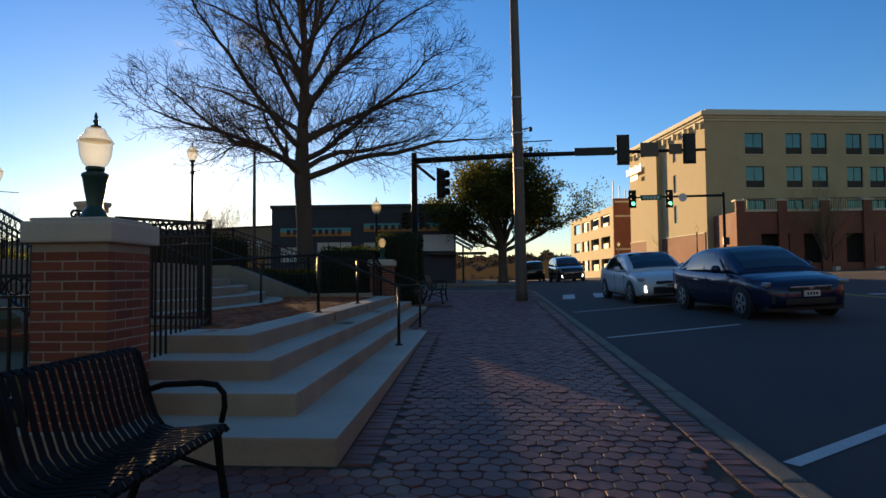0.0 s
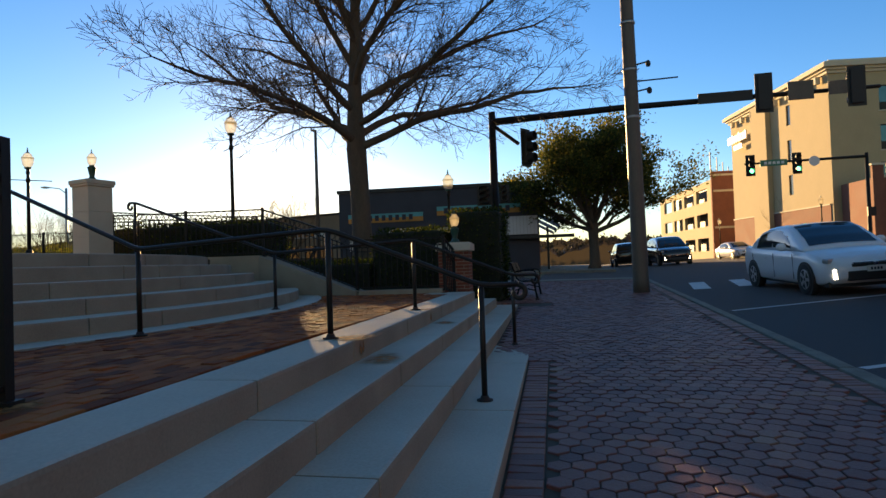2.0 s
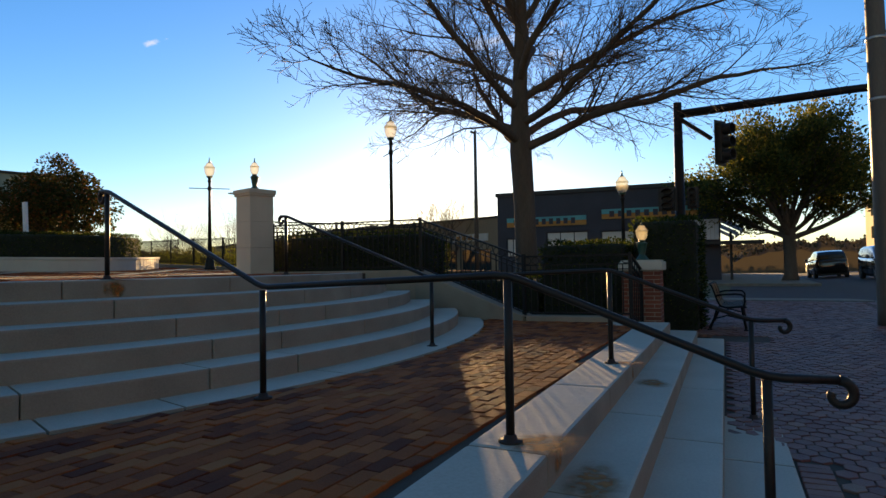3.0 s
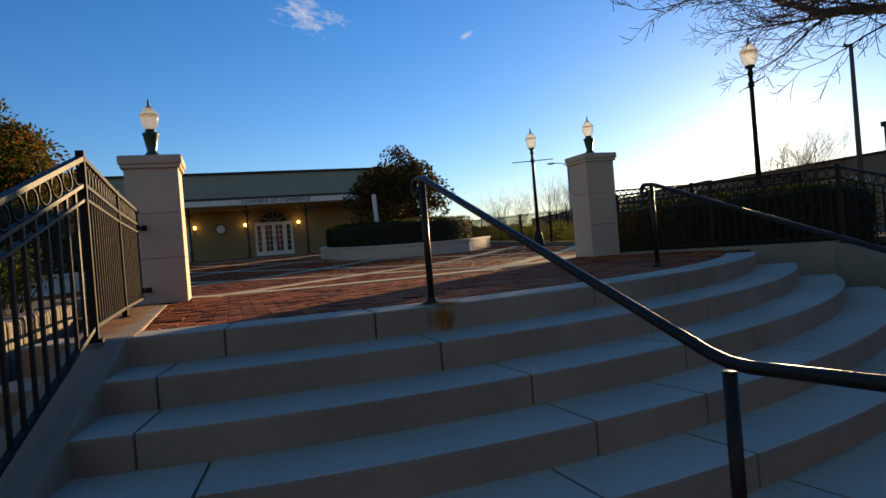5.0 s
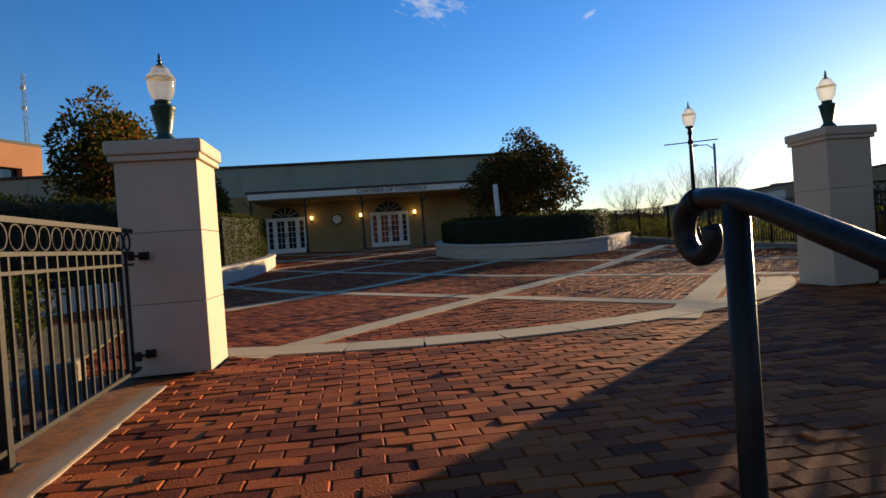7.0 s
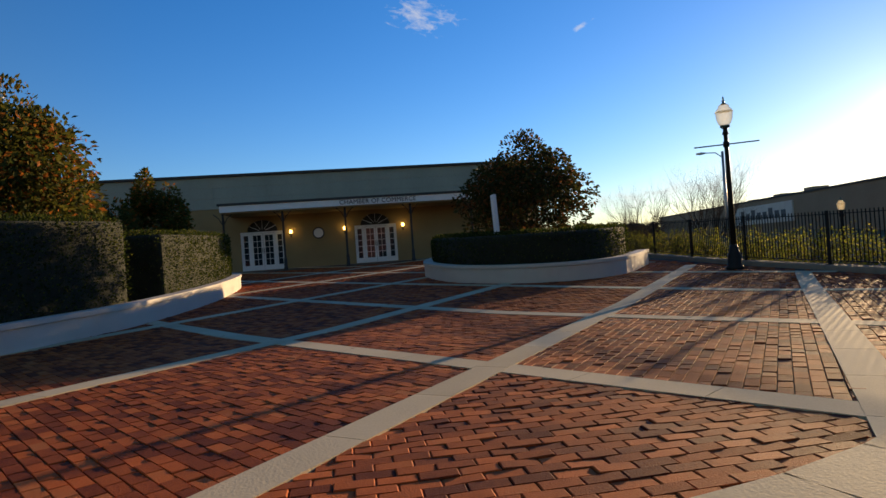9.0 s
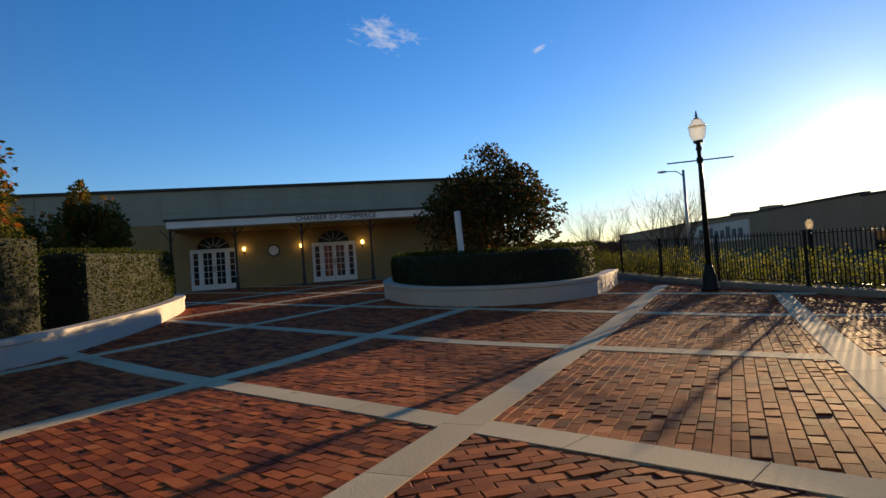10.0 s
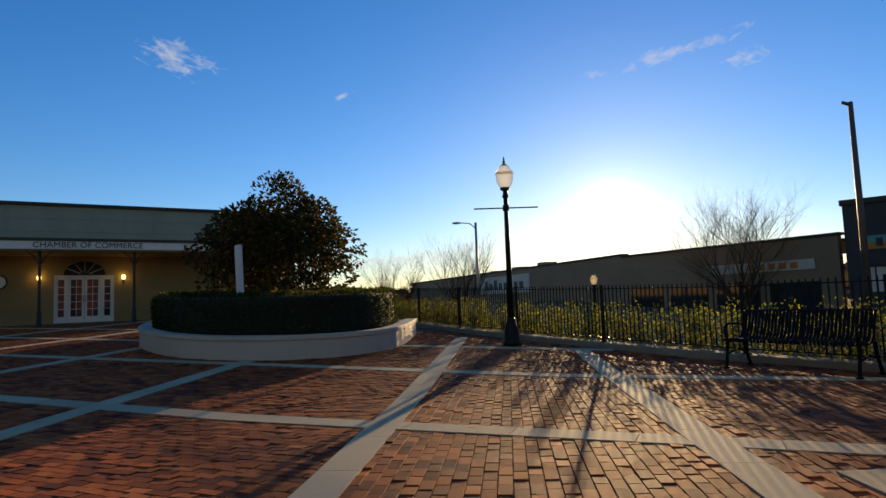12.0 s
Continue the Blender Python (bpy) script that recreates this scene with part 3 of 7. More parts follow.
plaza = tagged(part("plaza", plaza_bm, JOINT), "red brick plaza crossed by pale concrete bands", "plaza", kind="structure")
corner_bed = bmesh.new()
prism(corner_bed, [tuple(uv(u, v)) for u, v in ((-1.3, -3.9), (7, -3.9), (7, 8.9), (-1.6, 8.9))], 0.3, PLAZA_Z - 0.0195)
part("brick_bed", corner_bed, JOINT, plaza)
# the wedge of plaza just behind the curved edge
wedge = bmesh.new()
ring_block(wedge, 2.5, 7.06, radians(-27.5), radians(29), 0.4, PLAZA_Z - 0.021, 24)
part("brick_bed", wedge, JOINT, plaza)

# bands: two families of straight lines and the curved one between the pillars
BANDS_1 = [(2.10, -0.69), (8.2, -0.70), (14.7, -0.71), (21.0, -0.70), (27.2, -0.70)]
BANDS_2 = [(-1.3, 0.76), (3.3, 0.78), (9.4, 0.78), (15.9, 0.80), (22.2, 0.8), (28.4, 0.8)]
BAND_W = 0.155
ARC_C, ARC_R = Vector((-14.4, 13.35)), 5.45


def in_outer(p):
    """Between the steps and the curved band."""
    return p.x > -10.6 and (p - ARC_C).length > ARC_R and p.y < 17.9


def on_band(u, v, margin=0.0):
    p = uv(u, v)
    r = (p - ARC_C).length
    if p.x > -10.6 and abs(r - ARC_R) < 0.2 + margin:
        return True
    if in_outer(p):
        return False
    return any(abs(v - s * (u - c)) / math.hypot(1, s) < BAND_W + margin for c, s in BANDS_1 + BANDS_2)


bands = thing("paving_bands", label="pale concrete paving bands laid in a diamond pattern", category="paving", kind="structure")


def band_slab(a, b, w, lift):
    """One straight slab of a band between two plan points."""
    n = (b - a).normalized()
    s = Vector((-n.y, n.x)) * w
    bm = bmesh.new()
    prism(bm, [tuple(a - s + n * 0.003), tuple(b - s - n * 0.003), tuple(b + s - n * 0.003), tuple(a + s + n * 0.003)], lambda x, y: plaza_z(x, y) - 0.08, lambda x, y: plaza_z(x, y) + lift)
    part("band_slab", bm, BANDS, bands)


for fam, lift in ((BANDS_1, 0.0), (BANDS_2, 0.002)):
    for c, s in fam:
        u = -0.6
        while u < 33:
            step = 1.05 / math.hypot(1, s) * (1 if u < 14 else 2)
            v0, v1 = s * (u - c), s * (u + step - c)
            a, b = uv(u, v0), uv(u + step, v1)
            m = (a + b) / 2
            if -16 < v0 < 8.5 and -16 < v1 < 8.5 and not in_outer(m):
                band_slab(a, b, BAND_W, lift)
            u += step
for k in range(16):
    a0, a1 = radians(-52) + radians(104) * k / 16, radians(-52) + radians(104) * (k + 1) / 16
    p = [ARC_C + Vector((math.cos(a), math.sin(a))) * ARC_R for a in (a0, a1)]
    if p[0].y > 9.4 and p[1].y < 17.6:
        band_slab(p[0], p[1], 0.2, 0.004)

# ---- pavement ----
pave_bed = bmesh.new()
for y0 in range(-8, 27):
    prism(pave_bed, [(-3.0 if y0 > 18 or y0 < 4 else -0.6, y0), (3.0, y0), (3.0, y0 + 1), (-3.0 if y0 > 18 or y0 < 4 else -0.6, y0 + 1)], lambda x, y: walk_z(y) - 0.3, lambda x, y: walk_z(y) - 0.014)
pavement = tagged(part("pavement", pave_bed, JOINT), "red paver pavement beside the steps and the street", "pavement", kind="structure")
far_pave = bmesh.new()
for y0 in range(40, 120, 4):
    prism(far_pave, [(-2.5, y0), (3.1, y0), (3.1, y0 + 4), (-2.5, y0 + 4)], lambda x, y: walk_z(y) - 0.4, lambda x, y: walk_z(y) + 0.02)
tagged(part("far_pavement", far_pave, GRANITE), "concrete pavement beyond the crossing", "pavement", kind="structure")
curb = thing("curb", label="rough granite kerb stones, chipped and sunlit", category="kerb", kind="structure")
y = -6.0
while y < 26.5:
    ln = 1.1 + 0.25 * math.sin(3.1 * y)
    bm = bmesh.new()
    prism(bm, [(3.02 + 0.008 * math.sin(9 * y), y + 0.006), (3.16, y + 0.006), (3.17 + 0.008 * math.sin(5 * y), y + ln - 0.006), (3.0, y + ln - 0.006)], lambda x, q: walk_z(q) - 0.4, lambda x, q: walk_z(q) + 0.012)
    bevelled(bm, 0.025, 2, 1.0)
    part("kerb_stone", bm, GRANITE, curb)
    y += ln
bm = bmesh.new()
prism(bm, [(-3.0, 26.5), (3.15, 26.5), (2.6, 27.3), (-3.0, 27.3)], lambda x, q: walk_z(q) - 0.4, lambda x, q: walk_z(q) + 0.01)
part("kerb_stone", bm, GRANITE, curb)

# cheek walls beside the curved steps, under the fences
cheeks = thing("cheek_wall", label="low pale concrete cheek wall under the fence", category="wall", kind="structure")
for a, b, za, zb in (((-5.95, 8.76), (-4.0, 7.9), PLAZA_Z, LAND_Z + 0.05), ((-4.0, 7.9), (-1.9, 7.7), LAND_Z + 0.05, LAND_Z + 0.05), ((-9.0, 9.46), (-5.95, 8.76), PLAZA_Z + 0.004, PLAZA_Z + 0.004),
                     ((-9.0, 17.0), (-5.75, 17.38), PLAZA_Z + 0.03, PLAZA_Z + 0.03), ((-5.75, 17.38), (-3.3, 16.62), PLAZA_Z + 0.03, LAND_Z + 0.08), ((-3.3, 16.62), (-1.7, 16.78), LAND_Z + 0.08, LAND_Z + 0.08)):
    a, b = Vector(a), Vector(b)
    n = (b - a).normalized()
    s = Vector((-n.y, n.x)) * (0.15 if a.y > 10 or a.x > -8 and a.x < -5 else 0.19 if a.x < -8 else 0.09)
    bm = bmesh.new()
    prism(bm, [tuple(a - s), tuple(b - s), tuple(b + s), tuple(a + s)], 0.0, lambda x, y: za + (zb - za) * max(0, min(1, (Vector((x, y)) - a).dot(n) / (b - a).length)))
    bevelled(bm, 0.015, 2, 1.0)
    part("wall_section", bm, CONCRETE, cheeks)

# ---- lamps and pillars ----
def post_lamp_globe(parent, z, s=1.0):
    """An acorn lantern: collar, ribbed glass globe, cap and finial."""
    bm = bmesh.new()
    lathe(bm, [(0.075 * s, z), (0.095 * s, z + 0.02 * s), (0.09 * s, z + 0.05 * s)], 20)
    part("collar", bm, GREEN_IRON, parent, smooth=True)
    bm = bmesh.new()
    prof = [(0.085, 0.05), (0.12, 0.09), (0.148, 0.17), (0.158, 0.26), (0.16, 0.30), (0.172, 0.305), (0.172, 0.325), (0.158, 0.33)]
    lathe(bm, [(r * s, z + h * s) for r, h in prof], 24)
    for v in bm.verts:
        a = math.atan2(v.co.y, v.co.x)
        k = 1 + 0.02 * math.cos(12 * a)
        v.co.x, v.co.y = v.co.x * k, v.co.y * k
    part("globe", bm, LAMP_GLASS, parent, "ribbed frosted glass globe", smooth=True)
    bm = bmesh.new()
    lathe(bm, [(r * s, z + h * s) for r, h in [(0.158, 0.331), (0.162, 0.342), (0.13, 0.385), (0.108, 0.41), (0.102, 0.44), (0.085, 0.462), (0.052, 0.475)]], 24)
    part("top_glass", bm, LAMP_GLASS, parent, "domed glass top", smooth=True)
    bm = bmesh.new()
    lathe(bm, [(r * s, z + h * s) for r, h in [(0.052, 0.476), (0.05, 0.49), (0.022, 0.50), (0.018, 0.52), (0.032, 0.54), (0.012, 0.565), (0.02, 0.585), (0.004, 0.64)]], 14)
    part("finial", bm, GREEN_IRON, parent, smooth=True)


def urn_base(parent, z, h):
    """The short cast-iron pedestal of a lamp on a pillar."""
    bm = bmesh.new()
    lathe(bm, [(r * 0.72, z + t * h) for r, t in [(0.15, 0), (0.15, 0.07), (0.12, 0.1), (0.115, 0.16), (0.075, 0.26), (0.07, 0.32), (0.095, 0.6), (0.115, 0.86), (0.125, 0.9), (0.125, 0.95), (0.08, 1.0)]], 20)
    part("pedestal", bm, GREEN_IRON, parent, smooth=True)


def pillar_lamp(x, y, z, scale=1.0):
    t = thing("pillar_lamp", pose(x, y, z), "acorn glass lamp on a dark green cast iron pedestal", "lamp", "lamps on pillars")
    urn_base(t, 0, 0.31 * scale)
    post_lamp_globe(t, 0.31 * scale, 0.6 * scale)
    return t


def stone_pillar(x, y, turn, h=1.5, w=0.55):
    t = thing("stone_pillar", pose(x, y, PLAZA_Z, 0, 0, turn), "square pale limestone gate pillar with a moulded cap", "pillar", "gate pillars")
    n = 3
    for i in range(n):
        bm = boxed(-w / 2, w / 2, -w / 2, w / 2, i * (h - 0.02) / n, (i + 1) * (h - 0.02) / n - 0.003, bevel=0.006)
        part("stone_block", bm, STUCCO, t)
    bm = boxed(-w / 2 - 0.03, w / 2 + 0.03, -w / 2 - 0.03, w / 2 + 0.03, h - 0.022, h + 0.02, bevel=0.008)
    part("moulding", bm, STUCCO, t)
    bm = boxed(-w / 2 - 0.05, w / 2 + 0.05, -w / 2 - 0.05, w / 2 + 0.05, h + 0.021, h + 0.12, bevel=0.02)
    part("cap", bm, STUCCO, t)
    return t


PILLAR_A, PILLAR_B = (-9.62, 9.73), (-9.36, 16.74)
for px, py in (PILLAR_A, PILLAR_B):
    ph = 1.52 if py < 12 else 1.65
    stone_pillar(px, py, -15.2, ph)
    pillar_lamp(px, py, PLAZA_Z + ph + 0.12)

# brick piers at both ends of the lower steps
BR_H, BR_W = 0.058, 0.092


def brick_mesh(name, l, w, h, bev, material):
    bm = boxed(-l / 2, l / 2, -w / 2, w / 2, -h / 2, h / 2)
    bmesh.ops.bevel(bm, geom=[e for e in bm.edges], offset=bev, segments=1, affect="EDGES")
    return mesh_of(name, bm, material)


def brick_pier(x, y, z0, h, turn, w=0.61):
    t = thing("brick_pier", pose(x, y, z0, 0, 0, turn), "square red brick pier with a pale stone cap", "pier", "brick piers")
    part("core", boxed(-w / 2 + 0.004, w / 2 - 0.004, -w / 2 + 0.004, w / 2 - 0.004, -0.3, h - 0.001), MORTAR, t, "mortar")
    rows = int(h / 0.0677)
    run = w - BR_W
    per = max(2, round(run / 0.21))
    size = run / per - 0.010
    shape = brick_mesh("brick", size, BR_W, BR_H, 0.004, WALL_BRICK)
    rng = random.Random(int(abs(y) * 100))
    for r in range(rows):
        for side in range(4):
            m = Matrix.Rotation(side * math.pi / 2, 4, "Z")
            for k in range(per):
                mid = w / 2 - size / 2 - (per - 1 - k) * run / per if r % 2 else -w / 2 + size / 2 + k * run / per
                b = part("brick", shape, None, t)
                b.matrix_basis = m @ Matrix.Translation((mid, -w / 2 + BR_W / 2 + rng.uniform(-0.0015, 0.0015), 0.0338 + r * 0.0677))
    part("cap", boxed(-w / 2 - 0.05, w / 2 + 0.05, -w / 2 - 0.05, w / 2 + 0.05, h, h + 0.15, bevel=0.022), STUCCO, t, "moulded pale stone cap")
    part("cap_step", boxed(-w / 2 - 0.01, w / 2 + 0.01, -w / 2 - 0.01, w / 2 + 0.01, h + 0.151, h + 0.175, bevel=0.01), STUCCO, t)
    return t


PIER_S, PIER_N = (-1.46, 5.26), (-1.62, 17.75)
brick_pier(*PIER_S, 0.02, 1.41, 2, 0.54)
pillar_lamp(PIER_S[0], PIER_S[1], 0.02 + 1.585, 1.14)
brick_pier(*PIER_N, 0.15, 1.30, 2)
pillar_lamp(PIER_N[0], PIER_N[1], 0.15 + 1.475)

# ---- iron fences with a frieze of rings ----
PICKET = mesh_of("picket", boxed(-0.0085, 0.0085, -0.0085, 0.0085, 0.0, 1.0), IRON)
ring_bm = bmesh.new()
tube(ring_bm, [(0.057 * math.cos(2 * math.pi * k / 16), 0, 0.057 * math.sin(2 * math.pi * k / 16)) for k in range(17)], 0.007, 5, False)
RING = mesh_of("ring", ring_bm, IRON, True)


def bar(bm, a, b, w, h):
    """A flat bar from a to b, w wide and h high."""
    a, b = Vector(a), Vector(b)
    d = b - a
    s = Vector((-d.y, d.x, 0)).normalized() * w / 2
    z = Vector((0, 0, h / 2))
    v = [bm.verts.new(p) for p in (a - s - z, a + s - z, a + s + z, a - s + z, b - s - z, b + s - z, b + s + z, b - s + z)]
    for q in ((0, 1, 2, 3), (7, 6, 5, 4), (0, 4, 5, 1), (1, 5, 6, 2), (2, 6, 7, 3), (3, 7, 4, 0)):
        bm.faces.new([v[i] for i in q])


def fence(name, label, nodes, height=1.02, gap=0.115, rings=True, post=0.052, ends=(True, True), tops=None):
    """Panels between nodes (x, y, z of the foot); rails follow the slope, pickets stand upright."""
    t = thing(name, None, label, "fence", "iron fences")
    for i, (p, q) in enumerate(zip(nodes, nodes[1:])):
        p, q = Vector(p), Vector(q)
        flat = Vector((q.x - p.x, q.y - p.y, 0))
        turn = Matrix.Rotation(math.atan2(flat.y, flat.x), 4, "Z")
        up = Vector((0, 0, 1))
        e0, e1 = (tops[i] - height, tops[i + 1] - height) if tops else (0.0, 0.0)
        levels = [(0.085, 0.022, 0), (height - 0.155 if rings else height - 0.05, 0.02, 1)] + ([(height - 0.01, 0.026, 1), (height - 0.235, 0.016, 1)] if rings else [])
        for h, th, free in levels:
            bm = bmesh.new()
            bar(bm, p + up * (h + e0 * free), q + up * (h + e1 * free), 0.032 if h < height - 0.02 else 0.045, th)
            part("rail", bm, IRON, t)
        n = max(2, round(flat.length / gap))
        top = height - 0.155 if rings else height + 0.02
        for k in range(1, n):
            c = p.lerp(q, k / n)
            ob = part("picket", PICKET, None, t)
            ob.matrix_basis = Matrix.Translation(c + up * 0.085) @ turn @ Matrix.Diagonal((1, 1, top - 0.085 + e0 + (e1 - e0) * k / n, 1))
        if rings:
            m = max(2, round(flat.length / 0.13))
            for k in range(m):
                c = p.lerp(q, (k + 0.5) / m)
                ob = part("ring", RING, None, t)
                ob.matrix_basis = Matrix.Translation(c + up * (height - 0.083 + e0 + (e1 - e0) * (k + 0.5) / m)) @ turn
        for e, c in ((0, p), (1, q)):
            if e == 0 and i > 0 or (i == 0 and e == 0 and not ends[0]) or (i == len(nodes) - 2 and e == 1 and not ends[1]):
                continue
            bm = boxed(-post / 2, post / 2, -post / 2, post / 2, 0, height + (e1 if e else e0) + 0.03)
            box(bm, -post, post, -post, post, 0, 0.02)
            ob = part("post", bm, IRON, t)
            ob.matrix_basis = Matrix.Translation(c) @ turn
    return t


K_A = (-5.87, 8.74)
K_A2 = (-4.05, 7.93)
fence("ring_fence", "black iron fence with a frieze of rings beside the curved steps",
      [(-9.27, 9.47, PLAZA_Z), (-7.58, 9.09, PLAZA_Z), (*K_A, PLAZA_Z), (*K_A2, LAND_Z), (-2.9, 7.76, LAND_Z), (-1.73, 7.62, LAND_Z)], ends=(False, False), post=0.042, tops=(1.02, 1.02, 1.02, 1.14, 1.14, 1.14))
fence("ring_fence", "black iron ring fence sloping down to the brick pier",
      [(-1.73, 7.62, LAND_Z), (-1.46, 5.53, 0.16)], ends=(True, False), tops=(1.14, 1.5))
fence("ring_fence", "black iron fence with a frieze of rings beyond the curved steps",
      [(-9.05, 16.95, PLAZA_Z), (-7.4, 17.15, PLAZA_Z), (-5.7, 17.35, PLAZA_Z), (-3.35, 16.6, LAND_Z + 0.04), (-1.66, 16.75, LAND_Z + 0.04), (-1.6, 17.45, 0.45)])
for z in (0.16, 0.84):
    bm = boxed(-0.03, 0.03, -0.02, 0.02, -0.05, 0.05, bevel=0.008)
    tube(bm, [(0.0, 0.0, 0.0), (-0.10, 0.06, 0.0)], 0.016, 8)
    box(bm, -0.125, -0.095, 0.02, 0.10, -0.045, 0.045)
    ob = part("wall_bracket", bm, IRON, bpy.data.objects["ring_fence"], "black iron bracket fixed to the pillar")
    ob.matrix_basis = Matrix.Translation((-9.27, 9.47, PLAZA_Z + z)) @ Matrix.Rotation(radians(-13), 4, "Z") @ Matrix.Diagonal((1, 0.8, 0.6, 1))
fence("low_iron_fence", "black iron fence running on from the brick pier", [(-1.72, 5.1, 0.1), (-3.6, 5.0, 0.1), (-5.4, 5.0, 0.1)], height=1.12, ends=(False, True))


# hand rails on the steps
def hand_rail(name_label, pts, posts, scrolls):
    t = thing("hand_rail", None, name_label, "handrail", "handrails on the steps")
    bm = bmesh.new()
    path = [Vector(p) for p in pts]
    fine = []
    for i, p in enumerate(path):
        if 0 < i < len(path) - 1:
            a, b = (path[i - 1] - p).normalized(), (path[i + 1] - p).normalized()
            fine += [p + a * 0.07, p + a * 0.02 + b * 0.02, p + b * 0.07]
        else:
            fine.append(p)
    tube(bm, fine, 0.0205, 12)
    part("rail", bm, RAIL, t, smooth=True)
    for p, z in posts:
        bm = bmesh.new()
        tube(bm, [(*p, z), (*p, z + (0.75 if p == (mx, my) else 0.86 if p == (bx, by) else 0.82))], 0.0225, 12)
        part("post", bm, RAIL, t, smooth=True)
        bm = bmesh.new()
        lathe(bm, [(0.062, 0), (0.062, 0.010), (0.036, 0.013), (0.030, 0.035), (0.024, 0.04)], 16, Matrix.Translation((*p, z)))
        part("foot", bm, RUSTY_IRON, t, "rusty foot plate", smooth=True)
    for p, d in scrolls:
        bm = bmesh.new()
        d = Vector((*d, 0)).normalized()
        arc = []
        for k in range(15):
            a = math.pi / 2 - k * 0.36
            r = 0.062 - 0.0022 * k
            arc.append(Vector(p) + d * (r * math.cos(a) + 0.0) + Vector((0, 0, r * math.sin(a) - 0.062)))
        tube(bm, arc, [0.024 - 0.0005 * k for k in range(15)], 10)
        part("scroll", bm, RAIL, t, "curled rail end", smooth=True)
    return t


RH = 0.87
for (bx, by), (ax, ay), (mx, my), (tx, ty) in (((0.02, 10.0), (-1.14, 9.85), (-3.07, 10.17), (-5.42, 10.65)), ((-0.02, 13.0), (-1.16, 12.55), (-3.25, 13.07), (-5.9, 13.7))):
    s = Vector((bx - ax, by - ay)).normalized()
    e = Vector((tx - mx, ty - my)).normalized()
    hand_rail("dark painted steel handrail with scrolled ends", [(tx + e.x * 0.1, ty + e.y * 0.1, PLAZA_Z + RH - 0.035), (tx, ty, PLAZA_Z + RH - 0.035), (mx, my, LAND_Z + RH - 0.1), (ax, ay, LAND_Z + RH - 0.025), (bx, by, RISE + RH), (bx + s.x * 0.28, by + s.y * 0.28, RISE + RH)],
              [((bx, by), RISE), ((ax, ay), LAND_Z), ((mx, my), LAND_Z), ((tx, ty), PLAZA_Z)], [((tx + e.x * 0.1, ty + e.y * 0.1, PLAZA_Z + RH - 0.035), e), ((bx + s.x * 0.28, by + s.y * 0.28, RISE + RH), s)])


# rust runs below the posts
def stain(x, y, z, rx, ry, turn, seed, rise=False):
    rng = random.Random(seed)
    bm = bmesh.new()
    c = bm.verts.new((0, 0, 0))
    a1, a2 = rng.uniform(0, 6.28), rng.uniform(0, 6.28)
    ring = []
    for k in range(28):
        a = k * math.pi / 14
        wob = 1.15 + 0.14 * math.sin(2 * a + a1) + 0.10 * math.sin(3 * a + a2) + 0.04 * rng.uniform(-1, 1)
        ring.append(bm.verts.new((rx * wob * math.cos(a), ry * wob * math.sin(a), 0)))
    around = bm.loops.layers.uv.new("around")
    for k in range(28):
        f = bm.faces.new((c, ring[k], ring[(k + 1) % 28]))
        for lp, q in zip(f.loops, (None, k, k + 1)):
            lp[around].uv = (0, 0) if q is None else (math.cos(q * math.pi / 14), math.sin(q * math.pi / 14))
    if rise:
        for v in bm.verts:
            v.co = Vector((0, v.co.x, v.co.y))
    ob = tagged(part("rust_stain", bm, RUST), "brown rust stain spread on the concrete", "stain", kind="structure")
    ob.matrix_basis = pose(x, y, z, 0, 0, turn)


for i, (x, y, z, rx, ry) in enumerate(((-0.98, 9.88, LAND_Z, 0.22, 0.2), (-1.05, 12.6, LAND_Z, 0.18, 0.12), (-5.36, 10.66, PLAZA_Z, 0.16, 0.15), (-7.6, 9.1, PLAZA_Z + 0.006, 0.62, 0.17), (-6.7, 8.9, PLAZA_Z + 0.006, 0.6, 0.16), (-1.66, 7.6, LAND_Z, 0.2, 0.14), (0.0, 13.0, RISE, 0.12, 0.1), (-8.75, 9.36, PLAZA_Z + 0.006, 0.5, 0.2), (-8.2, 9.24, PLAZA_Z + 0.007, 0.55, 0.21), (-7.1, 8.98, PLAZA_Z + 0.007, 0.5, 0.2), (front(3, 9.87) + 0.17, 9.9, 3 * RISE, 0.17, 0.3), (front(3, 12.6) + 0.17, 12.6, 3 * RISE, 0.15, 0.22))):
    stain(x, y, z + 0.004, rx, ry, -13 if i in (3, 4, 7, 8, 9) else 0, i)

a_post = math.atan2(10.65 - CY, -5.42 + 12.5)
for k, (da, half, low) in enumerate(((-0.010, 0.03, 0.068), (-0.003, 0.045, 0.076), (0.002, 0.05, 0.076), (0.007, 0.045, 0.074), (0.001, 0.07, 0.05), (0.004, 0.05, 0.07))):
    stain(CX + (RADII[5] + 0.004) * math.cos(a_post + da), CY + (RADII[5] + 0.004) * math.sin(a_post + da), PLAZA_Z - 0.022 - low, half, low, math.degrees(a_post), 33 + k, True)
stain(-5.33, 10.665, PLAZA_Z + 0.006, 0.11, 0.1, 0, 41)
stain(-5.31, 10.69, PLAZA_Z + 0.008, 0.1, 0.09, 0, 42)
stain(-5.28, 10.68, PLAZA_Z + 0.01, 0.07, 0.08, 0, 43)
stain(front(3, 9.87) + 0.004, 9.87, LAND_Z - 0.09, 0.04, 0.066, -1.5, 44, True)
stain(front(3, 9.94) + 0.004, 9.94, LAND_Z - 0.08, 0.03, 0.055, -1.5, 46, True)
stain(front(3, 12.6) + 0.004, 12.6, LAND_Z - 0.09, 0.04, 0.066, -1.5, 45, True)

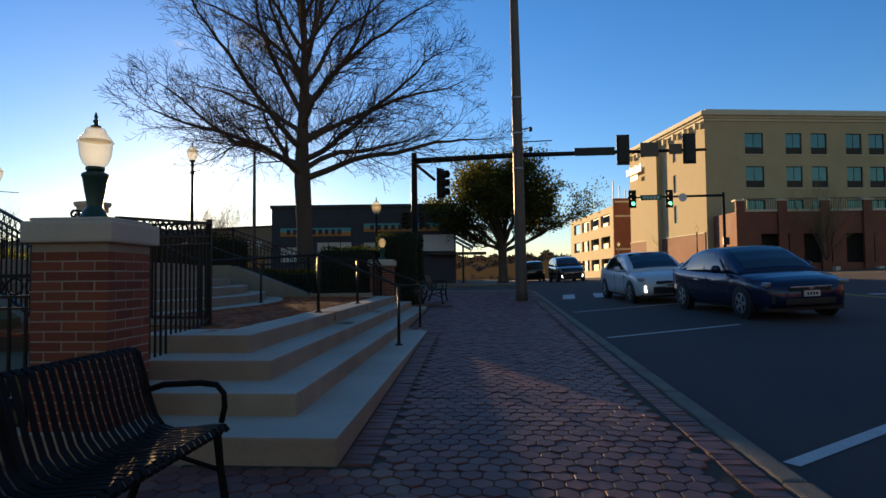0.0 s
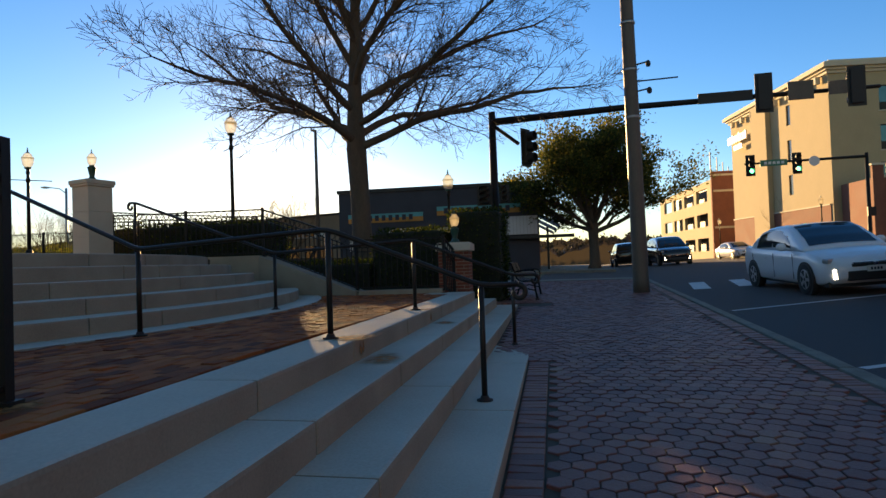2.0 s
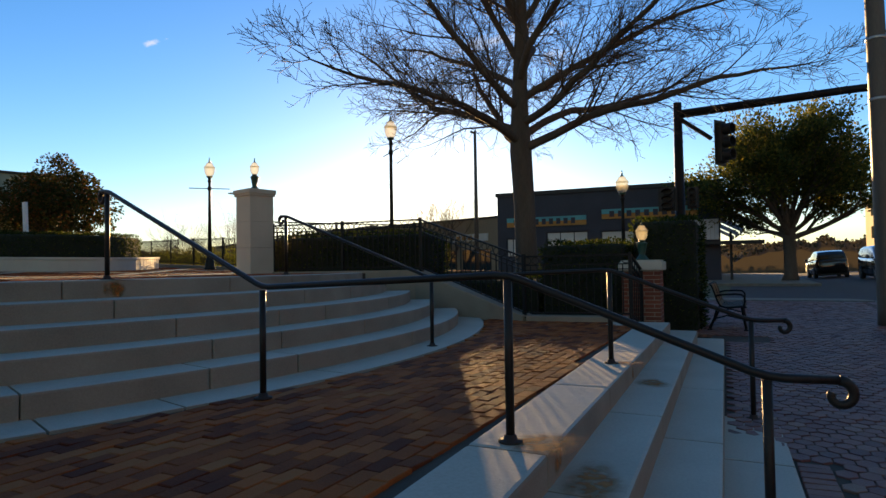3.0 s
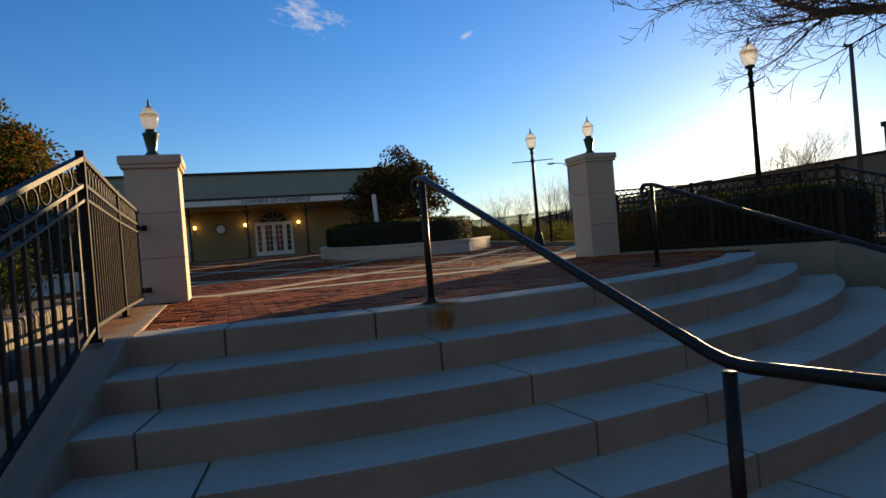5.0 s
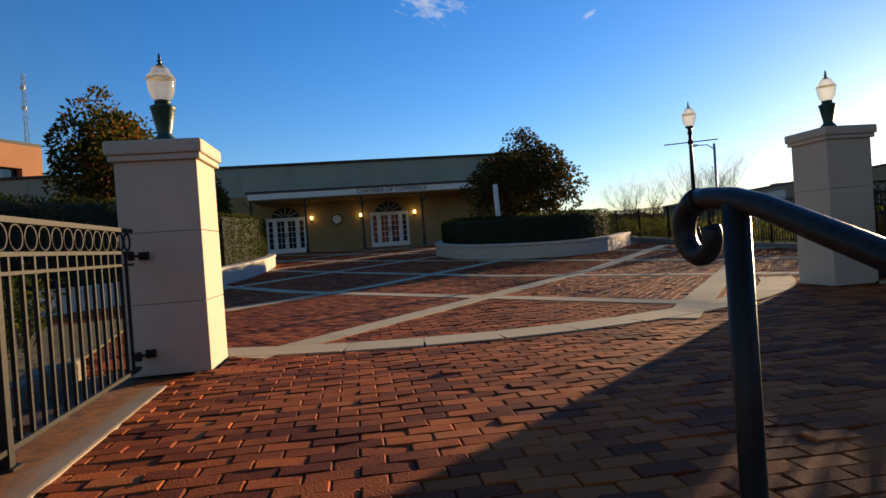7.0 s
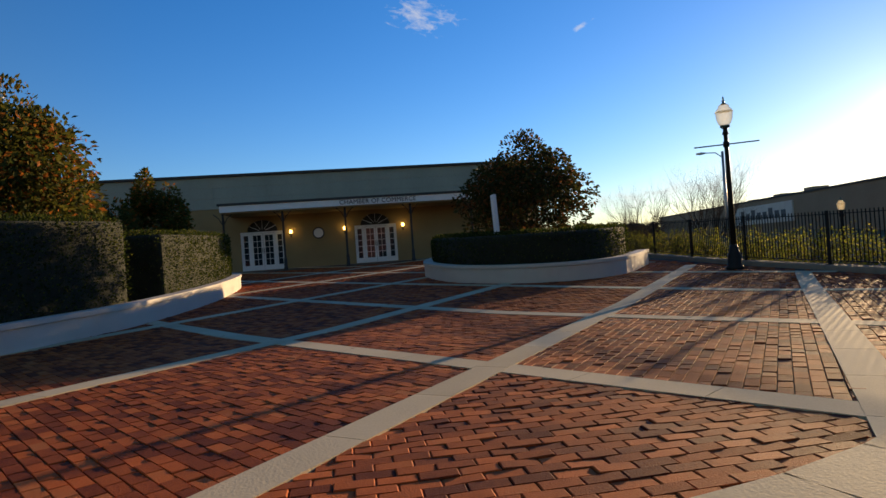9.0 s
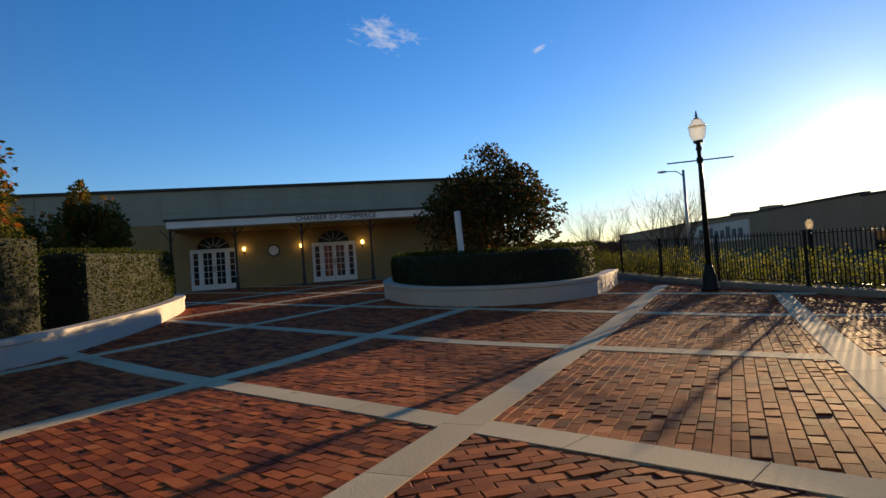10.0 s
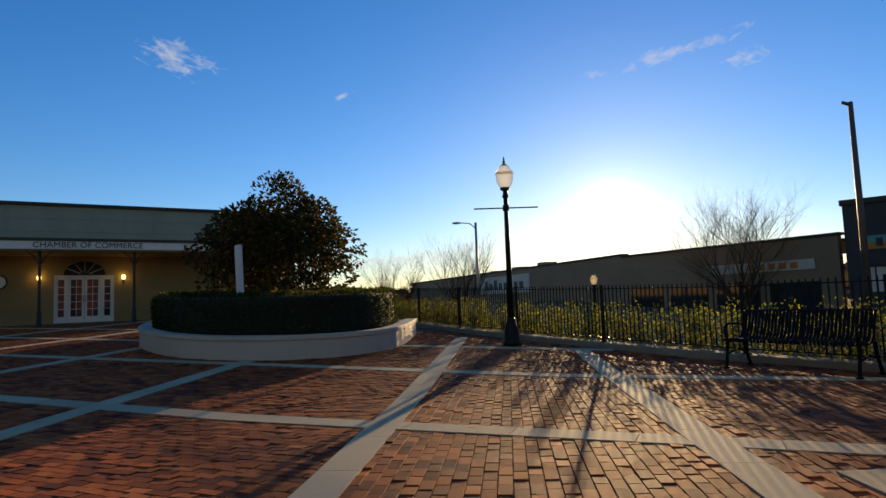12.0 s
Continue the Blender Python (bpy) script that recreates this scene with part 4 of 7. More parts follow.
# ---- street lamps on tall posts ----
def post_lamp(x, y, z, h, label, arm_turn=20, arms=True, globe=1.2):
    t = thing("lamp_post", pose(x, y, z), label, "lamp post", "acorn lamp posts")
    bm = bmesh.new()
    lathe(bm, [(0.2, 0), (0.2, 0.06), (0.17, 0.1), (0.16, 0.32), (0.12, 0.42), (0.1, 0.55), (0.075, 0.6)], 20)
    part("base", bm, IRON, t, smooth=True)
    bm = bmesh.new()
    top = h - 0.95
    lathe(bm, [(0.07, 0.58), (0.048, top - 0.2), (0.048, top), (0.075, top + 0.03), (0.06, top + 0.08), (0.05, top + 0.15), (0.085, top + 0.19)], 16)
    part("shaft", bm, IRON, t, smooth=True)
    post_lamp_globe(t, top + 0.18, globe)
    if arms:
        bm = bmesh.new()
        lathe(bm, [(0.05, h - 1.24), (0.072, h - 1.23), (0.072, h - 1.11), (0.05, h - 1.1)], 12)
        part("arm_collar", bm, IRON, t, smooth=True)
        for s in (-1, 1):
            bm = bmesh.new()
            tube(bm, [(s * 0.05, 0, h - 1.17), (s * 0.72, 0, h - 1.17)], 0.016, 8)
            ob = part("banner_arm", bm, IRON, t)
            ob.matrix_basis = Matrix.Rotation(radians(arm_turn), 4, "Z")
    return t


post_lamp(-17.93, 23.44, 1.62, 4.2, "dark iron lamp post with banner arms beside the plaza fence", 45)
post_lamp(-9.75, 23.0, 1.25, 5.05, "dark iron lamp post with banner arms behind the iron fence", -40)
post_lamp(-3.4, 26.3, 0.55, 3.95, "dark iron lamp post near the crossing", 0, arms=False)
post_lamp(-19.5, 30.0, 0.1, 3.6, "low lamp post beyond the plaza fence", 0, arms=False, globe=0.7)
for x, y in ((21.0, 66), (20.0, 58), (17.5, 80)):
    post_lamp(x, y, street_z(x, y), 4.6, "white globed lamp post by the far pavement", 0, arms=False)

# ---- plaza fence, curb and planters ----
FENCE_N = [uv(u, v) for u, v in ((1.0, 8.35), (4.0, 8.5), (6.2, 8.72), (9.4, 8.82), (12.3, 8.85), (15.3, 9.1), (18.4, 9.5), (21.5, 9.9), (25, 10.4), (29, 11.0))]
fence("plaza_fence", "long black iron fence on a low curb around the plaza", [(p.x, p.y, plaza_z(p.x, p.y) + 0.1) for p in FENCE_N], height=1.16, gap=0.108, rings=False)
fence("ring_fence", "black iron fence with rings closing the plaza corner", [(-9.72, 17.1, PLAZA_Z), (-9.12, 19.3, PLAZA_Z + 0.05), (-8.15, 21.55, PLAZA_Z + 0.1)], height=1.16)
fence_curb = thing("fence_curb", label="low pale concrete curb under the plaza fence", category="curb", kind="structure")
for p, q in zip(FENCE_N, FENCE_N[1:]):
    n = (q - p).normalized()
    s = Vector((-n.y, n.x))
    bm = bmesh.new()
    prism(bm, [tuple(p + s * 0.16 + n * 0.003), tuple(q + s * 0.16 - n * 0.003), tuple(q - s * 0.2 - n * 0.003), tuple(p - s * 0.2 + n * 0.003)], lambda x, y: plaza_z(x, y) - 0.5, lambda x, y: plaza_z(x, y) + 0.1)
    bevelled(bm, 0.02, 2, 1.0)
    part("curb_stone", bm, CONCRETE, fence_curb)


def planter(outline, height, label):
    """A curved low wall with a coping, filled with soil; outline in plan, open at the back."""
    t = thing("planter_wall", None, label, "planter", "planter walls")
    n = len(outline)
    nor = []
    for i in range(n):
        d = (outline[min(i + 1, n - 1)] - outline[max(i - 1, 0)]).normalized()
        nor.append(Vector((-d.y, d.x)))
    def strip(o0, o1, z0, z1, nm, material, lb=""):
        bm = bmesh.new()
        rows = []
        for p, s in zip(outline, nor):
            base = plaza_z(p.x, p.y)
            a, b = p + s * o0, p + s * o1
            rows.append([bm.verts.new(v) for v in ((a.x, a.y, base + z0), (a.x, a.y, base + z1), (b.x, b.y, base + z1), (b.x, b.y, base + z0))])
        for a, b in zip(rows, rows[1:]):
            for k in range(4):
                bm.faces.new((a[k], a[(k + 1) % 4], b[(k + 1) % 4], b[k]))
        bm.faces.new(rows[0])
        bm.faces.new(rows[-1][::-1])
        bmesh.ops.recalc_face_normals(bm, faces=bm.faces)
        bevelled(bm, 0.012, 2, 0.9)
        part(nm, bm, material, t, lb)
    strip(0.0, 0.26, -0.3, height - 0.09, "wall", PLANTER)
    strip(-0.035, 0.30, height - 0.088, height, "coping", PLANTER, "rounded wall coping")
    bm = bmesh.new()
    bm.faces.new([bm.verts.new(((p + s * 0.25).x, (p + s * 0.25).y, plaza_z(p.x, p.y) + height - 0.1)) for p, s in zip(outline, nor)])
    part("soil", bm, EARTH, t)
    return nor


PL_R = spline([(-30.4, 21.4), (-29.2, 20.25), (-25.8, 18.6), (-22.2, 18.15), (-19.95, 19.4), (-19.85, 21.6), (-22.0, 24.5)], 8)
PL_L = spline([(-15.2, 6.0), (-17.0, 7.6), (-18.9, 9.3), (-20.6, 10.55), (-24.2, 12.0), (-28.2, 13.0), (-30.6, 13.2), (-31.0, 12.6)], 7)
planter(PL_R, 0.46, "low curved pale planter wall holding hedge and tree")
planter(PL_L, 0.44, "long curved pale planter wall holding trimmed hedges")


# ---- benches ----
def bench(m, label, width=1.8, slats=34):
    """A strap-steel bench: curved straps from seat front over the seat to the back top, with side frames and arms. It faces +x."""
    t = thing("park_bench", m, label, "bench", "strap benches")
    prof = [(0.43, 0.40), (0.45, 0.425), (0.43, 0.448), (0.36, 0.446), (0.24, 0.432), (0.12, 0.425), (0.05, 0.445), (0.0, 0.50), (-0.04, 0.60), (-0.075, 0.72), (-0.115, 0.83), (-0.15, 0.85), (-0.17, 0.83)]
    bm = bmesh.new()
    w = 0.039
    rows = []
    for x, z in prof:
        rows.append([bm.verts.new((x, -w / 2, z)), bm.verts.new((x, w / 2, z))])
    for a, b in zip(rows, rows[1:]):
        bm.faces.new((a[0], a[1], b[1], b[0]))
    g = bmesh.ops.extrude_face_region(bm, geom=bm.faces[:])
    bmesh.ops.translate(bm, vec=(0, 0, -0.007), verts=[v for v in g["geom"] if isinstance(v, bmesh.types.BMVert)])
    bmesh.ops.recalc_face_normals(bm, faces=bm.faces)
    strap = mesh_of("strap", bm, BENCH)
    for k in range(slats):
        ob = part("strap", strap, None, t)
        ob.location = (0, (k + 0.5) / slats * width - width / 2, 0)
    for y in (-width / 2 - 0.02, width / 2 + 0.02, 0):
        bm = bmesh.new()
        tube(bm, [(x, y, z - 0.02) for x, z in prof[1:-1]], 0.016, 8)
        part("frame", bm, BENCH, t, smooth=True)
    for y in (-width / 2 - 0.02, width / 2 + 0.02):
        bm = bmesh.new()
        tube(bm, [(-0.04, y, 0.62), (0.05, y, 0.645), (0.28, y, 0.655), (0.38, y, 0.645), (0.425, y, 0.60), (0.43, y, 0.53), (0.41, y, 0.45)], 0.017, 8)
        part("armrest", bm, BENCH, t, "curved arm", smooth=True)
        for x0, x1 in ((0.38, 0.44), (-0.02, -0.16)):
            bm = bmesh.new()
            tube(bm, [(x0, y, 0.43), (x0 + (x1 - x0) * 0.4, y, 0.22), (x1, y, 0.025)], [0.026, 0.022, 0.024], 8)
            box(bm, x1 - 0.04, x1 + 0.04, y - 0.03, y + 0.03, 0, 0.02)
            part("leg", bm, BENCH, t)
        bm = bmesh.new()
        tube(bm, [(0.41, y, 0.2), (0.14, y, 0.27), (-0.1, y, 0.2)], 0.013, 8)
        part("brace", bm, BENCH, t)
    bm = boxed(-0.11, -0.095, -0.1, 0.1, 0.7, 0.75)
    part("plaque", bm, GREY_METAL, t, "small metal plaque")
    return t


bench(pose(-0.40, 3.28, -0.025) @ Matrix.Diagonal((0.88, 1, 1, 1)), "black painted strap-steel bench beside the brick pier", 1.86)
bench(pose(-0.5, 20.0, walk_z(20.0)), "black strap-steel bench beside the tall hedge", 1.7)
pb = uv(4.9, 8.0)
bench(Matrix.Translation((pb.x, pb.y, PLAZA_Z)) @ Matrix.Rotation(math.atan2(-V.y, -V.x), 4, "Z"), "black strap-steel bench in front of the plaza fence", 1.75)

# ---- trees, hedges and shrubs ----
def grow(bm_big, bm_small, rng, p, d, length, r, depth, maxd, spread=0.5, lift=0.1, curl=0.25, tips=None, split=0.02):
    """One branch: a bent tapering tube that forks along its way."""
    n = 4 if depth < 2 else 3
    pts, radii = [p.copy()], [r]
    kids = []
    for i in range(n):
        d = (d + Vector((rng.uniform(-1, 1), rng.uniform(-1, 1), rng.uniform(-1, 1))) * curl * 0.5 + Vector((0, 0, lift * 0.3))).normalized()
        p = p + d * length / n
        pts.append(p.copy())
        radii.append(r * (1 - 0.45 * (i + 1) / n))
        kids.append((p.copy(), d.copy(), radii[-1]))
    seg = 10 if depth == 0 else 6 if depth == 1 else 4 if depth == 2 else 3
    tube(bm_big if r > split else bm_small, pts, radii, seg, False)
    if tips is not None and depth >= maxd - 1:
        tips.append((p.copy(), d.copy()))
    if depth >= maxd:
        return
    for i, (q, e, rr) in enumerate(kids):
        if i == 0 and depth < 1:
            continue
        for _ in range(2 if i == n - 1 else rng.choice((1, 1, 2)) if depth < maxd - 2 else rng.choice((1, 2))):
            ax = Vector((rng.uniform(-1, 1), rng.uniform(-1, 1), rng.uniform(-0.6, 1) * (0.6 + lift))).normalized()
            nd = (e * (1 - spread * 0.5) + ax * spread).normalized()
            grow(bm_big, bm_small, rng, q, nd, length * rng.uniform(0.5, 0.74), rr * rng.uniform(0.5, 0.72), depth + 1, maxd, spread, lift, curl, tips, split)


def bough(big, small, rng, p, d, length, r, level, out):
    """One limb of the wide tree: a gently wandering tapering tube with side shoots all along it, turning up at its end."""
    n = max(3, int(length / (0.5, 0.34, 0.24, 0.17)[level]))
    pts, radii, step = [p.copy()], [r], length / n
    turn = rng.uniform(0, 6.28)
    for i in range(n):
        f = (i + 1) / n
        tilted = level == 0 and 0.4 < d.z < 0.75 and f > 0.12
        wander = (0.11, 0.10, 0.13, 0.15)[level]
        d = (d + Vector((rng.gauss(0, 1), rng.gauss(0, 1), rng.gauss(0, 1))) * wander + Vector((0, 0, (-0.02 if tilted else 0.012, 0.02, 0.03, 0.035)[level]))).normalized()
        p = p + d * step
        pts.append(p.copy())
        radii.append(max(0.0058, r * (1 - f) ** 0.75))
        if level < 3 and f > (0.14, 0.12, 0.12)[level]:
            for _ in range((1, 1, 1)[level] + (rng.random() < (0.85, 0.75, 0.75)[level])):
                turn += 2.4 + rng.uniform(-0.5, 0.5)
                e1 = d.orthogonal().normalized()
                e2 = d.cross(e1)
                side = (e1 * math.cos(turn) + e2 * math.sin(turn)) + Vector((out.x, out.y, 0)) * 0.25 + Vector((0, 0, 0.12))
                ang = radians(rng.uniform(28, 56))
                nd = (d * math.cos(ang) + side.normalized() * math.sin(ang)).normalized()
                nl = ((1 - f) * (0.36, 0.42, 0.45)[level] * length + (0.75, 0.5, 0.22)[level]) * rng.uniform(0.6, 1.1)
                bough(big, small, rng, p.copy(), nd, nl, min(radii[-1] * 0.7, 0.0105 * nl + 0.003), level + 1, out)
    tube(big if level < 2 else small, pts, radii, (8, 5, 3, 3)[level], False)


def bare_tree(x, y, z, seed, label):
    """A wide winter tree: straight trunk to a fork, long spreading limbs low down, steep ones above."""
    rng = random.Random(seed)
    t = thing("bare_tree", pose(x, y, z), label, "tree")
    trunk, twigs = bmesh.new(), bmesh.new()
    heights = [0, 0.25, 1, 2.4, 3.9, 4.6, 5.6, 7.0, 8.6, 10.0, 11.5, 13.0]
    rad = [0.46, 0.34, 0.29, 0.275, 0.29, 0.25, 0.20, 0.17, 0.13, 0.10, 0.06, 0.02]
    def axis(h):
        return Vector((0.07 * math.sin(h), 0.05 * math.cos(1.3 * h), h))
    tube(trunk, [axis(h) for h in heights], rad, 14)
    part("trunk", trunk, BARK, t, smooth=True)
    count = 30
    for k in range(count):
        f = k / (count - 1)
        h = 3.9 + 7.6 * f ** 1.35
        a = k * 2.399 + rng.uniform(-0.25, 0.25)
        tilt = radians(31 + 36 * f ** 0.8 + rng.uniform(-5, 5))
        if k < 9:
            tilt = radians(20 + rng.uniform(-6, 7))
        out = Vector((math.cos(a), math.sin(a), 0))
        d = Vector((out.x * math.cos(tilt), out.y * math.cos(tilt), math.sin(tilt)))
        limb = bmesh.new()
        bough(limb, twigs, rng, axis(h), d, (7.7 - 3.0 * f) * rng.uniform(0.9, 1.08), 0.125 - 0.06 * f, 0, out)
        part("limb", limb, BARK, t, smooth=True)
    part("twig_mass", twigs, TWIG, t, "fine bare twigs", kind="stuff")
    return t


def twiggy_tree(x, y, z, h, seed, label, material=PALE_TWIG, stems=5, maxd=5, lean=0.42, spread=0.42):
    rng = random.Random(seed)
    t = thing("small_bare_tree", pose(x, y, z), label, "tree")
    limbs, twigs = bmesh.new(), bmesh.new()
    for k in range(stems):
        a = k * 2 * math.pi / stems + rng.uniform(-0.4, 0.4)
        d = Vector((math.cos(a) * lean, math.sin(a) * lean, 1)).normalized()
        grow(limbs, twigs, rng, Vector((0.06 * math.cos(a), 0.06 * math.sin(a), -0.1)), d, h * 0.42, 0.0085 * h, 1, maxd, spread, 0.4, 0.24, None, 0.02)
    part("trunk", limbs, TWIG, t, smooth=True)
    part("twig_mass", twigs, material, t, "pale bare twigs", kind="stuff")
    return t


def leaf(bm, p, d, size, rng):
    """One leaf: a folded pointed blade."""
    d = d.normalized()
    s = d.cross(Vector((rng.uniform(-1, 1), rng.uniform(-1, 1), rng.uniform(-1, 1)))).normalized()
    n = d.cross(s)
    a, b = bm.verts.new(p), bm.verts.new(p + d * size)
    c1, c2 = bm.verts.new(p + d * size * 0.5 + s * size * 0.27 + n * size * 0.06), bm.verts.new(p + d * size * 0.5 - s * size * 0.27 + n * size * 0.06)
    bm.faces.new((a, c1, b))
    bm.faces.new((a, b, c2))


def blob_points(rng, n, size, lumps=9, shell=0.45, flat=0.0):
    """Points in an uneven crown made of lumps inside an ellipsoid of that size."""
    centres = []
    for k in range(lumps):
        while True:
            c = Vector((rng.uniform(-1, 1), rng.uniform(-1, 1), rng.uniform(-1 + flat, 1)))
            if 0.25 < c.length < 0.78:
                break
        centres.append((c, rng.uniform(0.24, 0.46)))
    out = []
    while len(out) < n:
        c, r = rng.choice(centres)
        q = Vector((rng.gauss(0, 1), rng.gauss(0, 1), rng.gauss(0, 1))).normalized()
        p = c + q * r * (1 - shell * rng.random() ** 1.5)
        out.append((Vector((p.x * size[0], p.y * size[1], p.z * size[2])), q))
    return out


def leafy_tree(name, x, y, z, trunk_h, size, n, leaf_size, material, seed, label, lumps=14, trunk_r=0.12, cone=0.0):
    rng = random.Random(seed)
    t = thing(name, pose(x, y, z), label, "tree")
    bm, tw = bmesh.new(), bmesh.new()
    tube(bm, [(0, 0, -0.1), (0.03, 0, trunk_h * 0.5), (0, 0.04, trunk_h), (0, 0, trunk_h + size[2] * 0.8)], [trunk_r * 1.3, trunk_r, trunk_r * 0.85, trunk_r * 0.3], 10)
    for k in range(9):
        a = k * 2.4
        grow(bm, tw, rng, Vector((0, 0, trunk_h + k * 0.09 * size[2])), Vector((math.cos(a), math.sin(a), 0.5)).normalized(), size[0] * 0.36, trunk_r * 0.45, 1, 3, 0.6, 0.15, 0.35, None, 0.02)
    part("trunk", bm, BARK, t, smooth=True)
    part("twig_mass", tw, TWIG, t, kind="stuff")
    cr = bmesh.new()
    for p, q in blob_points(rng, n, size, lumps):
        k = 1 - cone * max(0.0, p.z / size[2])
        p = Vector((p.x * k, p.y * k, p.z))
        leaf(cr, p + Vector((0, 0, trunk_h + size[2] * 0.8)), (q + Vector((rng.uniform(-1, 1), rng.uniform(-1, 1), rng.uniform(-1, 0.6)))), leaf_size * rng.uniform(0.6, 1.25), rng)
    part("crown", cr, material, t, "uneven leafy crown", kind="stuff")
    return t


def hedge(name, outline, z0, h, material, seed, label, dens=520, leaf_size=0.055, zf=None):
    """A clipped hedge: an inner body painted dark for its shade, and small leaves all over its sides and top."""
    rng = random.Random(seed)
    t = thing(name, None, label, "hedge")
    zf = zf or (lambda x, y: z0)
    bm = bmesh.new()
    prism(bm, [tuple(p) for p in outline], lambda x, y: zf(x, y) - 0.05, lambda x, y: zf(x, y) + h - 0.03)
    bevelled(bm, 0.1, 3, 0.7)
    me_src = bm.copy()
    part("body", bm, mat_hedge_core(), t, "solid near-black body coloured as the hedge's inner shade")
    lf = bmesh.new()
    bmesh.ops.triangulate(me_src, faces=me_src.faces)
    for f in me_src.faces:
        if f.normal.z < -0.5:
            continue
        area = f.calc_area()
        cnt = area * dens
        cnt = int(cnt) + (1 if rng.random() < cnt - int(cnt) else 0)
        a, b, c = (v.co for v in f.verts)
        for _ in range(cnt):
            r1, r2 = math.sqrt(rng.random()), rng.random()
            p = a * (1 - r1) + b * (r1 * (1 - r2)) + c * (r1 * r2)
            wob = noise.noise(p * 1.7) * 0.07 + noise.noise(p * 6) * 0.03
            leaf(lf, p + f.normal * (rng.uniform(-0.01, 0.09) + wob), f.normal + Vector((rng.uniform(-1, 1), rng.uniform(-1, 1), rng.uniform(-0.6, 1.2))), leaf_size * rng.uniform(0.6, 1.3), rng)
    me_src.free()
    part("leaves", lf, material, t, "small evergreen leaves", kind="stuff")
    return t


HEDGE_CORE = []


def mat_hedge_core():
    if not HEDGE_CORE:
        # Near-black, well below twig bark: shade between the leaves is put into this colour.
        HEDGE_CORE.append(mat("hedge_inner_shade", (0.008, 0.010, 0.004), (0.022, 0.026, 0.009), rough=0.95, scale=4, fine=40, bump=0.8, dist=0.04))
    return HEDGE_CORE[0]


def inset(line, a, b):
    """A band of plan between offsets a and b on the inner side of a curve."""
    n = len(line)
    out, back = [], []
    for i in range(n):
        d = (line[min(i + 1, n - 1)] - line[max(i - 1, 0)]).normalized()
        s = Vector((-d.y, d.x))
        out.append(line[i] + s * a)
        back.append(line[i] + s * b)
    return out + back[::-1]


bare_tree(-5.3, 22.4, 0.75, 11, "tall leafless street tree with wide limbs behind the hedge")
def open_oak(x, y, z, seed, label):
    """A wide street oak: forked trunk, rising limbs seen through, leaf sprays only round the twig ends."""
    rng = random.Random(seed)
    t = thing("evergreen_oak", pose(x, y, z), label, "tree")
    trunk = bmesh.new()
    tube(trunk, [(0, 0, -0.1), (0.04, 0, 0.3), (0.02, 0.03, 1.4), (0, 0, 2.5), (0.1, 0, 3.4)], [0.5, 0.36, 0.31, 0.34, 0.2], 12)
    part("trunk", trunk, BARK, t, smooth=True)
    twigs, leaves = bmesh.new(), bmesh.new()
    for k in range(15):
        a = k * 2.399 + rng.uniform(-0.3, 0.3)
        rise = radians((14 + 62 * (k / 14) ** 0.9) + rng.uniform(-6, 6))
        d = Vector((math.cos(a) * math.cos(rise), math.sin(a) * math.cos(rise), math.sin(rise)))
        limb, tips = bmesh.new(), []
        grow(limb, twigs, rng, Vector((0, 0, 2.3 + 0.07 * k)), d, 3.5 - 0.5 * k / 14, 0.17 - 0.004 * k, 1, 4, 0.5, 0.16, 0.32, tips, 0.03)
        part("limb", limb, BARK, t, smooth=True, kind="stuff")
        for p, e in tips:
            for _ in range(rng.randint(13, 24)):
                q = p - e * rng.uniform(-0.15, 0.5) + Vector((rng.gauss(0, 0.26), rng.gauss(0, 0.26), rng.gauss(0, 0.16)))
                leaf(leaves, q, e + Vector((rng.uniform(-1, 1), rng.uniform(-1, 1), rng.uniform(-0.8, 0.8))), rng.uniform(0.12, 0.26), rng)
    part("twig_mass", twigs, TWIG, t, kind="stuff")
    part("crown", leaves, LEAF_OAK, t, "open crown of small olive leaves", kind="stuff")
    return t


open_oak(2.2, 46.0, 0.55, 5, "broad evergreen oak with an open crown beyond the crossing")
leafy_tree("magnolia_tree", -23.7, 21.35, 1.95, 0.5, (2.2, 2.2, 2.03), 17000, 0.14, LEAF_MAGNOLIA, 7, "round magnolia tree with bronze leaves in the planter", 34, 0.1, 0.5)
leafy_tree("holly_tree", -22.9, 8.1, 1.9, 0.7, (1.85, 1.85, 2.35), 14000, 0.15, LEAF_RUST, 9, "leafy tree with rusty leaves behind the planter wall", 34, 0.1, 0.35)
leafy_tree("holly_tree", -31.6, 10.6, 1.9, 0.6, (1.35, 1.35, 2.1), 9000, 0.15, LEAF_RUST, 12, "smaller leafy tree with rusty leaves behind the hedge", 24, 0.09, 0.4)
leafy_tree("holly_tree", -28.6, 9.0, 1.9, 0.5, (1.5, 1.5, 1.55), 7000, 0.14, LEAF_RUST, 14, "low leafy tree with rusty leaves between two others", 22, 0.08, 0.3)
hedge("planter_hedge", inset(PL_R[4:-3], 0.38, 1.5), 0, 0.88, LEAF_HEDGE, 3, "clipped dark green hedge in the curved planter", zf=lambda x, y: plaza_z(x, y) + 0.36)
hedge("planter_hedge", inset(PL_L[24:-6], 0.36, 1.6), 0, 1.45, LEAF_HEDGE, 4, "clipped dark green hedge in the long planter", zf=lambda x, y: plaza_z(x, y) + 0.34)
hedge("planter_hedge", inset(PL_L[3:22], 0.36, 1.7), 0, 1.7, LEAF_HEDGE, 6, "tall clipped green hedge in the long planter", zf=lambda x, y: plaza_z(x, y) + 0.34)
